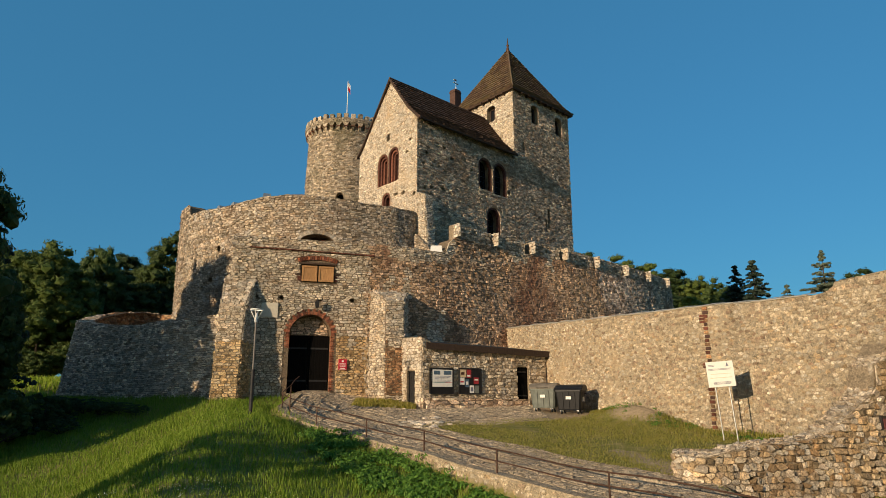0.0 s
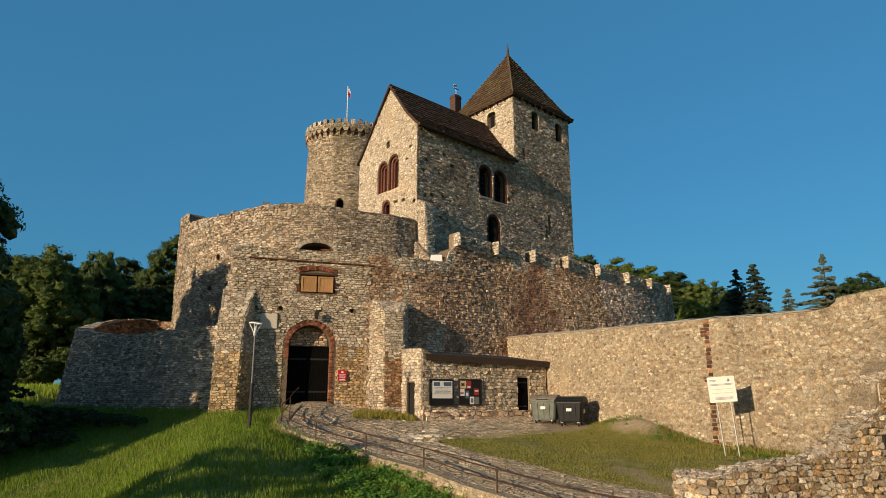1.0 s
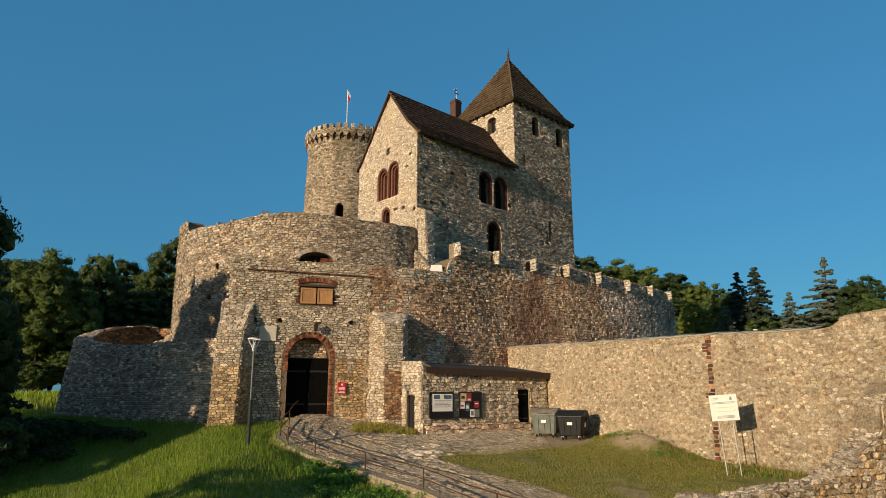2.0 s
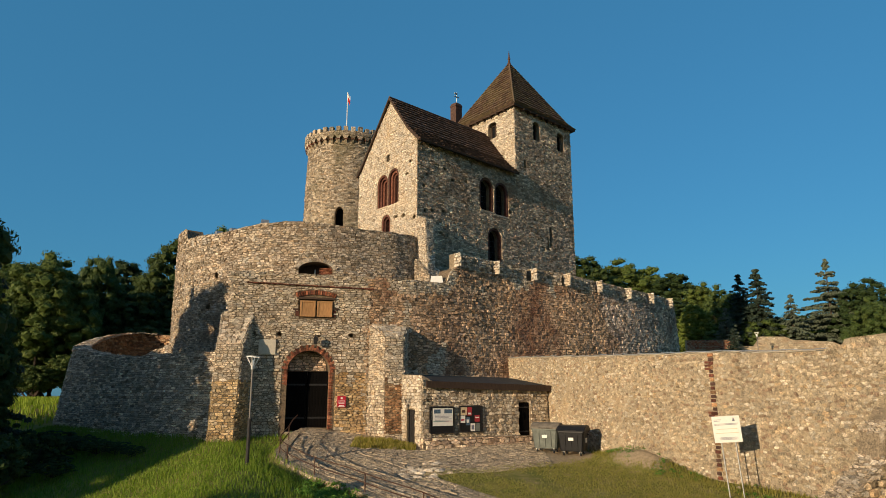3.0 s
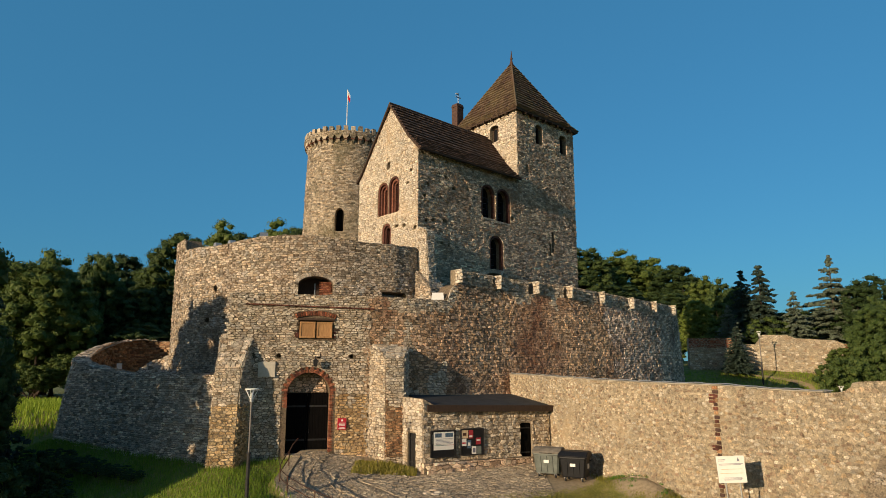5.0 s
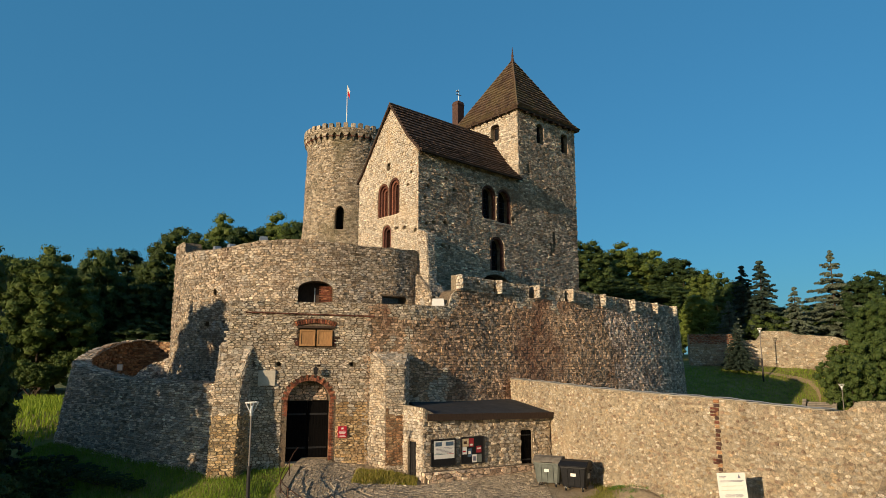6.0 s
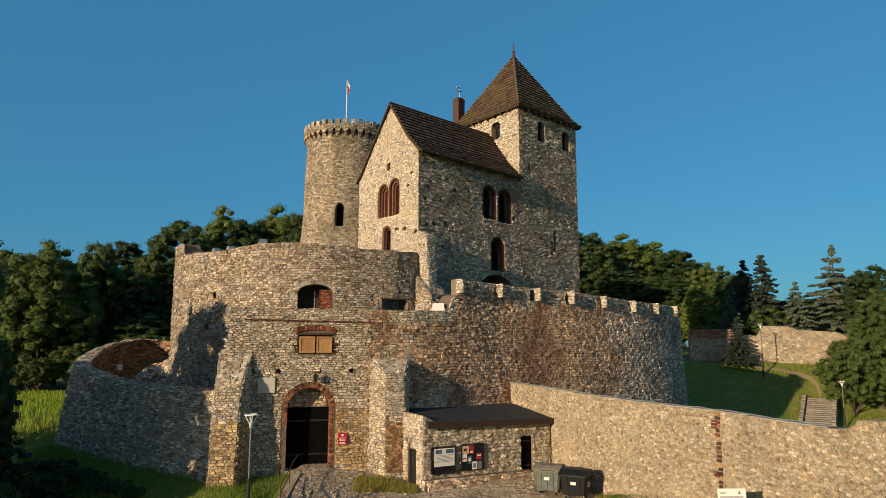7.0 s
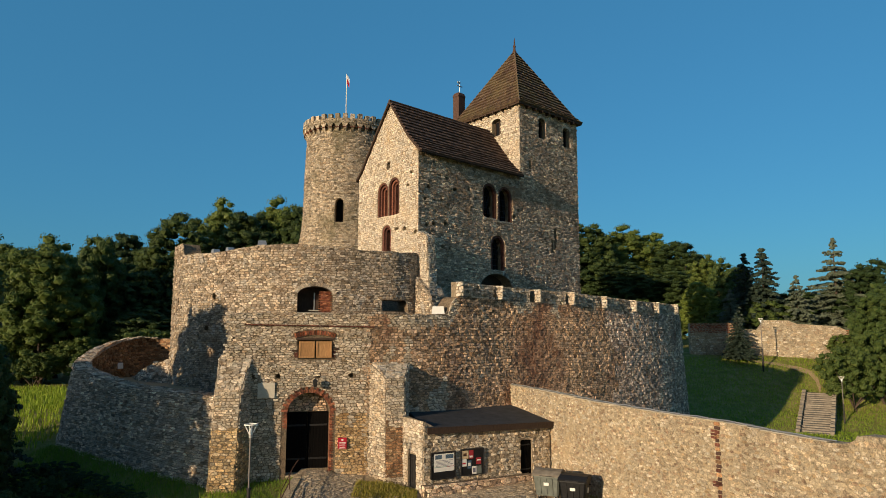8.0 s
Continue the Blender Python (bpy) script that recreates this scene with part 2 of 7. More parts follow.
def leaf_material(name, shades, trans=0.25):
    m, nt, bsdf = material(name, 0.6)
    n = len(shades)
    col = ramp(nt, nt.nodes.new("ShaderNodeNewGeometry").outputs["Random Per Island"], [(i / (n - 1), c) for i, c in enumerate(shades)])
    tone = ramp(nt, nt.nodes.new("ShaderNodeObjectInfo").outputs["Random"], [(0, (0.7, 0.75, 0.8)), (1, (1.25, 1.15, 1.0))])
    col = mix(nt, 1.0, col, tone, "MULTIPLY")
    nt.links.new(col, bsdf.inputs["Base Color"])
    tr = node(nt, "ShaderNodeBsdfTranslucent", {"Color": col})
    ms = node(nt, "ShaderNodeMixShader", {0: trans, 1: bsdf.outputs[0], 2: tr.outputs[0]})
    nt.links.new(ms.outputs[0], nt.nodes["Material Output"].inputs[0])
    return m


leaf_mat = leaf_material("broad_leaves", [(0.06, 0.10, 0.022), (0.095, 0.14, 0.032), (0.13, 0.165, 0.04), (0.075, 0.12, 0.028)], 0.3)
# dark green, partly to put shade into the colour of bank trees and shrubs
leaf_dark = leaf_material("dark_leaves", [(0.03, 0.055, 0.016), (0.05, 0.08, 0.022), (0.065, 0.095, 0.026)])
leaf_light = leaf_material("fresh_leaves", [(0.11, 0.165, 0.03), (0.16, 0.21, 0.045), (0.13, 0.18, 0.035)], 0.35)
needle_mat = leaf_material("conifer_needles", [(0.022, 0.040, 0.028), (0.035, 0.055, 0.038), (0.048, 0.07, 0.046)], 0.1)
needle_blue = leaf_material("blue_grey_needles", [(0.085, 0.11, 0.08), (0.115, 0.145, 0.105), (0.07, 0.095, 0.068)], 0.1)
grass_mat = leaf_material("meadow_grass", [(0.12, 0.21, 0.018), (0.20, 0.31, 0.028), (0.29, 0.37, 0.05), (0.16, 0.26, 0.022)], 0.45)
lawn_mat = leaf_material("dry_lawn_grass", [(0.25, 0.235, 0.036), (0.37, 0.315, 0.072), (0.20, 0.225, 0.03), (0.44, 0.36, 0.13)], 0.4)
weed_mat = leaf_material("leafy_weeds", [(0.08, 0.18, 0.025), (0.13, 0.27, 0.035), (0.18, 0.32, 0.05)], 0.35)
flower_mat = plain("white_flowers", (0.75, 0.75, 0.65), 0.8, vary=0.1, bumpy=0)
bark = plain("bark", (0.075, 0.055, 0.04), 0.9, vary=0.4, scale=5, bumpy=0.6, stretch=(4, 4, 0.7))

m, nt, bsdf = material("ground_soil_and_turf", 0.95)
turf = ramp(nt, noise_of(nt, 1.4, 6, 0.7), [(0.3, (0.11, 0.13, 0.022)), (0.5, (0.20, 0.19, 0.046)), (0.7, (0.31, 0.245, 0.11))])
earth = ramp(nt, noise_of(nt, 5.0, 6, 0.7), [(0.3, (0.25, 0.19, 0.115)), (0.7, (0.44, 0.345, 0.22))])
worn = nt.nodes.new("ShaderNodeAttribute")
worn.attribute_name = "worn"
bare = node(nt, "ShaderNodeMath", {0: worn.outputs["Fac"], 1: noise_of(nt, 0.9, 6, 0.7)}, operation="ADD").outputs[0]
bare = spread(nt, bare, 0.88, 1.08)
nt.links.new(mix(nt, bare, turf, earth), bsdf.inputs["Base Color"])
bump(nt, bsdf, noise_of(nt, 7.0, 6, 0.75), 0.9, 0.08)
ground_mat = m


# ---------------------------------------------------------------- mesh helpers
def mesh_object(name, verts, faces, mat=None, smooth=False, fmats=None):
    me = bpy.data.meshes.new(name)
    me.from_pydata(verts, [], faces)
    for m in (mat if isinstance(mat, (list, tuple)) else [mat]):
        if m:
            me.materials.append(m)
    if fmats:
        me.polygons.foreach_set("material_index", fmats)
    if smooth:
        me.polygons.foreach_set("use_smooth", [True] * len(me.polygons))
    return new(name, me)


def thing(name, loc, label, category, group="", kind=""):
    ob = new(name)
    ob.empty_display_size = 0.2
    ob.location = loc
    return tagged(ob, label, category, group, kind)


def under(ob, parent, label="", kind=""):
    ob.parent = parent
    if parent.type == "EMPTY":
        ob.matrix_parent_inverse = Matrix.Translation(parent.location).inverted()
    return tagged(ob, label, "", "", kind)


class Geo:
    """Collects simple solids, in world places, into one mesh."""

    def __init__(self, m=None):
        self.v, self.f, self.m = [], [], m or Matrix()

    def add(self, verts, faces):
        k = len(self.v)
        self.v += [tuple(self.m @ Vector(p)) for p in verts]
        self.f += [tuple(i + k for i in f) for f in faces]
        return self

    def box(self, x0, x1, y0, y1, z0, z1, c=0.0):
        """A box; c chamfers its upright edges and its rims."""
        if not c:
            vs = [(x, y, z) for z in (z0, z1) for y in (y0, y1) for x in (x0, x1)]
            return self.add(vs, [(0, 2, 3, 1), (4, 5, 7, 6), (0, 1, 5, 4), (2, 6, 7, 3), (0, 4, 6, 2), (1, 3, 7, 5)])
        def ring(d, z):
            return [(x0 + d + c, y0 + d, z), (x1 - d - c, y0 + d, z), (x1 - d, y0 + d + c, z), (x1 - d, y1 - d - c, z), (x1 - d - c, y1 - d, z), (x0 + d + c, y1 - d, z), (x0 + d, y1 - d - c, z), (x0 + d, y0 + d + c, z)]
        return self.loft([ring(c, z0), ring(0, z0 + c), ring(0, z1 - c), ring(c, z1)])

    def loft(self, rings, cap=True, closed=True):
        n = len(rings[0])
        vs = [p for r in rings for p in r]
        fs = []
        for k in range(len(rings) - 1):
            for i in range(n if closed else n - 1):
                j = (i + 1) % n
                fs.append((k * n + i, k * n + j, (k + 1) * n + j, (k + 1) * n + i))
        if cap:
            fs.append(tuple(range(n))[::-1])
            fs.append(tuple((len(rings) - 1) * n + i for i in range(n)))
        return self.add(vs, fs)

    def tube(self, pts, r, n=8, r2=None):
        """A round bar along the points."""
        pts = [Vector(p) for p in pts]
        rings = []
        for i, p in enumerate(pts):
            a = (pts[min(i + 1, len(pts) - 1)] - pts[max(i - 1, 0)]).normalized()
            u = a.orthogonal().normalized() if abs(a.z) > 0.99 else a.cross(Vector((0, 0, 1))).normalized()
            w = a.cross(u)
            q = r if r2 is None else r + (r2 - r) * i / max(1, len(pts) - 1)
            rings.append([tuple(p + q * (math.cos(2 * math.pi * k / n) * u + math.sin(2 * math.pi * k / n) * w)) for k in range(n)])
        return self.loft(rings)

    def prism(self, outline, y0, y1):
        """An outline of (x, z) between two depths."""
        return self.loft([[(x, y1, z) for x, z in outline], [(x, y0, z) for x, z in outline]])

    def make(self, name, mat, parent=None, label="", kind="", smooth=False):
        ob = mesh_object(name, self.v, self.f, mat, smooth)
        if parent:
            under(ob, parent, label, kind)
        return ob


def weld_normals(ob):
    bm = bmesh.new()
    bm.from_mesh(ob.data)
    bmesh.ops.recalc_face_normals(bm, faces=bm.faces)
    bm.to_mesh(ob.data)
    bm.free()
    return ob


def carve(ob, cutters):
    """Cuts closed meshes out of ob for good and takes the cutters away."""
    for c in cutters:
        weld_normals(c)
        mod = ob.modifiers.new("cut", "BOOLEAN")
        mod.operation, mod.solver, mod.object = "DIFFERENCE", "MANIFOLD", c
        me = bpy.data.meshes.new_from_object(ob.evaluated_get(bpy.context.evaluated_depsgraph_get()))
        ob.modifiers.clear()
        ob.data = me
        bpy.data.objects.remove(c)
    return ob


def rounded(pts, step=0.8):
    """A smooth line through plan points."""
    out = []
    n = len(pts)
    for i in range(n - 1):
        p0, p1, p2, p3 = (Vector(pts[max(0, min(n - 1, k))]) for k in (i - 1, i, i + 1, i + 2))
        m = max(1, int((p2 - p1).length / step))
        for k in range(m):
            t = k / m
            out.append(0.5 * (2 * p1 + (p2 - p0) * t + (2 * p0 - 5 * p1 + 4 * p2 - p3) * t * t + (3 * p1 - p0 - 3 * p2 + p3) * t ** 3))
    out.append(Vector(pts[-1]))
    return out


class Line:
    """A wall's foot line in plan, seen from outside from its left end to its right end."""

    def __init__(self, pts, batter=0.0, zref=0.0, ease_in=0.0):
        self.p = [Vector(q) for q in pts]
        self.s = [0.0]
        for a, b in zip(self.p, self.p[1:]):
            self.s.append(self.s[-1] + (b - a).length)
        self.t = [(b - a).normalized() for a, b in zip(self.p, self.p[1:])]
        self.length, self.batter, self.zref, self.ease_in = self.s[-1], batter, zref, ease_in

    def seg(self, s):
        lo, hi = 0, len(self.t)
        while hi - lo > 1:
            mid = (lo + hi) // 2
            if self.s[mid] <= s:
                lo = mid
            else:
                hi = mid
        return lo

    def at(self, s, z=0.0, off=0.0):
        i = self.seg(s)
        t = self.t[i]
        off += self.batter * (self.zref - z) * (min(1.0, max(0.0, s / self.ease_in)) if self.ease_in else 1.0)
        q = self.p[i] + t * (s - self.s[i])
        return (q.x + t.y * off, q.y - t.x * off, z)

    def matrix(self, s, z=0.0, off=0.0):
        """x along the wall, y into it, z up."""
        t = self.t[self.seg(s)]
        m = Matrix(((t.x, -t.y, 0), (t.y, t.x, 0), (0, 0, 1))).to_4x4()
        m.translation = self.at(s, z, off)
        return m

    def find(self, x):
        """The length along the line at which it reaches x."""
        for i, (a, b) in enumerate(zip(self.p, self.p[1:])):
            if min(a.x, b.x) <= x <= max(a.x, b.x) and a.x != b.x:
                return self.s[i] + (b - a).length * (x - a.x) / (b.x - a.x)
        return 0.0 if abs(x - self.p[0].x) < abs(x - self.p[-1].x) else self.length


def wall_mesh(name, line, zlo, ztop, thick, mat, step=1.0, levels=1, s0=None, s1=None):
    """A solid wall along a line: front, top, back and ends."""
    s0, s1 = (0.0 if s0 is None else s0), (line.length if s1 is None else s1)
    cuts = sorted({s0, s1, *[q for q in line.s if s0 < q < s1], *np.arange(s0 + step, s1 - 0.3 * step, step).tolist()})
    rings = []
    for s in cuts:
        a, b = zlo(s), ztop(s)
        front = [line.at(s, a + (b - a) * k / levels) for k in range(levels + 1)]
        rings.append(front + [line.at(s, b, -thick - line.batter * (line.zref - b)), line.at(s, a, -thick - line.batter * (line.zref - a))])
    g = Geo().loft(rings)
    return weld_normals(g.make(name, mat))


def arch_outline(w, z0, z1, rise=None, n=10):
    """An opening's (x, z) outline, anticlockwise: upright sides and a round or flatter arch; rise 0 is square."""
    h = w / 2
    rise = h if rise is None else rise
    if rise <= 0:
        return [(-h, z0), (h, z0), (h, z1), (-h, z1)]
    return [(-h, z0), (h, z0)] + [(h * math.cos(math.pi * k / n), z1 - rise + rise * math.sin(math.pi * k / n)) for k in range(n + 1)]


def cutter(m, outline, depth, out=0.6):
    return Geo(m).prism(outline, -out, depth).make("cutter", None)


def grow(poly, d):
    cx, cz = sum(p[0] for p in poly) / len(poly), sum(p[1] for p in poly) / len(poly)
    return [(x + math.copysign(d, x - cx), z + math.copysign(d, z - cz)) for x, z in poly]


def push_out(x, z, poly):
    """Moves a point out of a convex outline to its nearest side."""
    best = None
    n = len(poly)
    for i in range(n):
        (ax, az), (bx, bz) = poly[i], poly[(i + 1) % n]
        ex, ez = bx - ax, bz - az
        l = math.hypot(ex, ez)
        if l < 1e-6:
            continue
        d = ((x - ax) * ez - (z - az) * ex) / l
        if d >= 0:
            return x, z, False
        if best is None or d > best[0]:
            best = (d, ez / l, -ex / l)
    return x - best[0] * best[1], z - best[0] * best[2], True


def stones(parent, place, s0, s1, zlo, ztop, row, width, mats, keep=(), proud=0.06, gap=0.012, near=None, count=300, seed=1, rough=0.35, pick=None, name="stone", loose=0.0, fine=False):
    """Lays random rubble over a surface place(s, z, off): each stone a separate solid of its own outline. The ones round `near` become parts of their own."""
    rnd = random.Random(seed)
    zs0 = min(zlo(s) for s in np.linspace(s0, s1, 25))
    zs1 = max(ztop(s) for s in np.linspace(s0, s1, 60))
    row, width = 0.95 * row, 1.15 * width
    asp = width / row
    seeds, z = [], zs0 - row * rnd.random()
    jit = 0.10 + 0.28 * rough
    while z < zs1 + row:
        h = row * rnd.choice((0.65, 0.85, 1.0, 1.15, 1.45))
        s = s0 - width * (1 + rnd.random())
        while s < s1 + width:
            w = width * rnd.choice((0.5, 0.75, 0.9, 1.0, 1.2, 1.5, 2.0)) * rnd.uniform(0.85, 1.15)
            seeds.append(((s + w / 2) / asp, z + h / 2 + jit * row * rnd.uniform(-1, 1), rnd.uniform(-0.07, 0.07) * row * row))
            s += w
        z += h
    cell = 1.6 * row
    grid = {}
    for k, (u, v, q) in enumerate(seeds):
        grid.setdefault((int(u // cell), int(v // cell)), []).append(k)
    made = []
    for k, (u, v, q) in enumerate(seeds):
        sx = u * asp
        if sx < s0 - width or sx > s1 + width or v < zlo(sx) - row or v > ztop(sx) + row:
            continue
        lo, hi = (s0 - loose * rnd.random()) / asp, (s1 + loose * rnd.random()) / asp
        poly = [(max(u - 1.6 * row, lo), v - 1.1 * row), (min(u + 1.6 * row, hi), v - 1.1 * row), (min(u + 1.6 * row, hi), v + 1.1 * row), (max(u - 1.6 * row, lo), v + 1.1 * row)]
        if poly[0][0] >= poly[1][0] - 0.02:
            continue
        gi, gj = int(u // cell), int(v // cell)
        others = sorted(((seeds[o][0] - u) ** 2 + (seeds[o][1] - v) ** 2, o) for a in (-1, 0, 1) for b in (-1, 0, 1) for o in grid.get((gi + a, gj + b), ()) if o != k)
        far = 9.0
        for d2, o in others:
            if d2 > 4.6 * far:
                break
            ou, ov, oq = seeds[o]
            nu, nv = ou - u, ov - v
            lim = 0.5 * (d2 + q - oq) + nu * u + nv * v
            dist = [nu * a + nv * b - lim for a, b in poly]
            if max(dist) <= 0:
                continue
            cutp = []
            for m in range(len(poly)):
                a, b, da, db = poly[m - 1], poly[m], dist[m - 1], dist[m]
                if (da > 0) != (db > 0):
                    f = da / (da - db)
                    cutp.append((a[0] + (b[0] - a[0]) * f, a[1] + (b[1] - a[1]) * f))
                if db <= 0:
                    cutp.append(b)
            poly = cutp
            if len(poly) < 3:
                break
            far = max((a - u) ** 2 + (b - v) ** 2 for a, b in poly)
        if len(poly) < 3:
            continue
        pts = []
        for a, z in poly:
            x = a * asp
            z = min(max(z, zlo(x)), ztop(x) - 0.004)
            for hole in keep:
                x, z, _ = push_out(x, z, hole)
            if not pts or math.hypot((x - pts[-1][0]) / asp, z - pts[-1][1]) > 0.14 * row:
                pts.append((x, z))
        if len(pts) < 3:
            continue
        area = 0.5 * sum(a[0] * b[1] - b[0] * a[1] for a, b in zip(pts, pts[1:] + pts[:1]))
        if area < 0.13 * row * width:
            continue
        n = len(pts)
        mx, mz = sum(p[0] for p in pts) / n, sum(p[1] for p in pts) / n
        if any(push_out(mx, mz, hole)[2] for hole in keep):
            continue
        aw, ah = max(p[0] for p in pts) - min(p[0] for p in pts), max(p[1] for p in pts) - min(p[1] for p in pts)
        g = 0.9 * gap * rnd.uniform(0.4, 1.7)
        kx, kz = max(0.5, 1 - 2 * g / aw), max(0.5, 1 - 2 * g / ah)
        pts = [(mx + (x - mx) * kx, mz + (z - mz) * kz) for x, z in pts]
        if fine and n <= 5:
            c = rnd.uniform(0.08, 0.2)
            pts = [p for a, b in zip(pts, pts[1:] + pts[:1]) for p in ((a[0] + (b[0] - a[0]) * c, a[1] + (b[1] - a[1]) * c), (b[0] + (a[0] - b[0]) * c, b[1] + (a[1] - b[1]) * c))]
        d = proud * rnd.choice((0.3, 0.6, 0.8, 1.0, 1.2, 1.5)) * rnd.uniform(0.8, 1.2)
        k1 = rnd.uniform(0.8, 0.95)
        lx, lz = rnd.uniform(-0.45, 0.45) * d, rnd.uniform(-0.45, 0.45) * d
        ring0 = [place(x, z, -0.03) for x, z in pts]
        ring1 = [place(mx + (x - mx) * k1, mz + (z - mz) * k1, d + lx * (x - mx) / aw * 2 + lz * (z - mz) / ah * 2 + rnd.uniform(-0.12, 0.12) * d) for x, z in pts]
        made.append((ring0 + ring1, mx, mz))

    def faces_of(vs, at=0):
        n = len(vs) // 2
        return [(at + q, at + (q + 1) % n, at + n + (q + 1) % n, at + n + q) for q in range(n)] + [tuple(at + n + q for q in range(n))]

    if not isinstance(mats, (list, tuple)):
        mats = [mats]
    if near is not None:
        made.sort(key=lambda q: (q[1] - near[0]) ** 2 + (q[2] - near[1]) ** 2)
    single, rest = (made[:count], made[count:]) if near is not None else ([], made)
    for vs, mx, mz in single:
        me = bpy.data.meshes.new(name)
        me.from_pydata(vs, [], faces_of(vs))
        me.materials.append(mats[pick(mx, mz) if pick else 0])
        under(new(name, me), parent)
    if rest:
        vs, fs, fm = [], [], []
        for q in rest:
            fs += faces_of(q[0], len(vs))
            fm += [pick(q[1], q[2]) if pick else 0] * (len(q[0]) // 2 + 1)
            vs += q[0]
        under(mesh_object(name + "s", vs, fs, mats, False, fm), parent, "", "stuff")
    return len(made)


def flat(v):
    return lambda s: v


def steps_of(pairs):
    """A height along a wall, straight between (s, z) pairs."""
    xs, zs = [p[0] for p in pairs], [p[1] for p in pairs]
    def f(s):
        if s <= xs[0]:
            return zs[0]
        for a, b, p, q in zip(xs, xs[1:], zs, zs[1:]):
            if s < b:
                return p + (q - p) * (s - a) / (b - a)
        return zs[-1]
    return f


def ragged(f, amp, scale, seed=0.0):
    return lambda s: f(s) + amp * noise.noise((s * scale, seed, 3.7)) + 0.5 * amp * noise.noise((s * scale * 3.1, seed, 9.2))


# ---------------------------------------------------------------- ground
KERB = rounded([(-8.5, 38.4), (-8.55, 36.2), (-8.3, 34.3), (-7.2, 32.7), (-4.6, 30.4), (-1.9, 27.9), (0.9, 24.3), (3.5, 21.1), (6.2, 17.8), (10.0, 13.0)], 0.5)
KERB_Y = [p.y for p in KERB][::-1]
KERB_X = [p.x for p in KERB][::-1]
YARD_WALL = [(4.3, 46.6), (6.3, 43.0), (8.6, 38.3), (10.8, 34.5), (13.1, 30.8), (14.7, 27.8), (16.0, 25.3), (17.2, 22.6), (18.8, 17.0)]
YW_Y = [p[1] for p in YARD_WALL][::-1]
YW_X = [p[0] for p in YARD_WALL][::-1]


def ease(v, a, b):
    t = np.clip((v - a) / (b - a), 0, 1)
    return t * t * (3 - 2 * t)


def yard_z(x, y):
    u, v = np.clip(x, -9, 17) / 10, (np.clip(y, 12, 46) - 30) / 10
    ramp_up = 0.20 * np.exp(-((x + 7.8) ** 2) / 5 - ((y - 39.6) ** 2) / 3)
    p, q = (x - 9.9) * -0.53 + (y - 35.1) * 0.85, (x - 9.9) * 0.85 + (y - 35.1) * 0.53
    heap = 0.8 * np.exp(-(p / 2.1) ** 2 - (q / 1.0) ** 2)
    front = np.interp(x, [7.6, 8.0, 9.6, 12.5, 14.2, 16.3], [22.3, 21.55, 21.65, 22.6, 23.2, 24.3]) - y
    ramp_up = ramp_up + heap - 1.15 * ease(front, -0.9, -0.1) * ease(x, 8.2, 9.8)
    return -2.088 - 0.157 * u + 1.444 * v + 0.201 * u * u - 0.441 * u * v - 0.028 * v * v + ramp_up


def hill_z(x, y):
    """The meadow slope that falls away from the walls towards the left and the front."""
    lx = np.clip(x, -60, 12)
    foot = -0.35 - 0.012 * (lx + 12) ** 2 * (lx > -12) * 0.6 - 0.02 * np.clip(-28 - lx, 0, 40)
    line = 36.8 - 0.80 * (np.clip(lx, -30, -8.5) + 12.4)
    d = np.clip(line - y, 0, 40)
    ridge = np.exp(-((lx + 9.2) / 2.6) ** 2) * np.exp(-(d / 11) ** 2)
    slope = 0.36 - 0.20 * ridge + 0.05 * np.exp(-((lx + 15) / 3.0) ** 2)
    z = foot - slope * d * np.exp(-d / 38)
    return np.maximum(z - 0.02 * np.clip(d - 12, 0, 30), -7.5)


def ground_z(x, y):
    x, y = np.asarray(x, float), np.asarray(y, float)
    kx = np.interp(y, KERB_Y, KERB_X)
    side = ease(x - kx, -0.25, 0.05)
    near_kerb = np.exp(-np.abs(x - kx) / 3.0) * ease(kx - x, 0, 0.3)
    drop = 0.28 + 0.25 * ease(-y, -31, -25)
    hz = hill_z(x, y) * (1 - near_kerb) + (yard_z(kx, y) - drop) * near_kerb
    z = hz * (1 - side) + yard_z(x, y) * side
    z = z + (1.2 - z) * ease(y, 50, 60) * ease(-x, 24, 30)
    beyond = ease(x - np.interp(y, YW_Y, YW_X), 0.8, 3.0) * ease(y, 10, 20)
    lawn = np.interp(y, [20, 46, 60, 74, 80, 84, 88, 92, 97, 130, 400], [-1.5, -1.6, -2.6, -2.6, -0.9, 1.2, 3.6, 5.1, 5.4, 7.0, 7.0])
    far = ease(y, 62, 70)
    z = z * (1 - beyond) + lawn * beyond
    z = z * (1 - far * ease(x, -15, 5)) + lawn * far * ease(x, -15, 5)
    r = np.hypot(x, y - 30)
    z = z * (1 - ease(r, 150, 400)) - 2 * ease(r, 150, 400)
    return z + 0.05 * np.sin(x * 1.3 + 0.7 * y) * np.sin(y * 0.9 - 0.4 * x)


xs = np.concatenate([[-3000, -1200, -500, -250, -150], np.arange(-110, -45, 4), np.arange(-45, -14, 1.0), np.arange(-14, 18, 0.3), np.arange(18, 60, 1.5), np.arange(60, 120, 5), [150, 250, 500, 1200, 3000]])
ys = np.concatenate([[-3000, -1000, -300, -100, -40], np.arange(-20, 14, 2), np.arange(14, 42, 0.35), np.arange(42, 100, 1.5), np.arange(100, 160, 6), [200, 300, 600, 1500, 3000]])
gx, gy = np.meshgrid(xs, ys)
gz = ground_z(gx, gy)
nx, ny = len(xs), len(ys)
quads = [(j * nx + i, j * nx + i + 1, (j + 1) * nx + i + 1, (j + 1) * nx + i) for j in range(ny - 1) for i in range(nx - 1)]
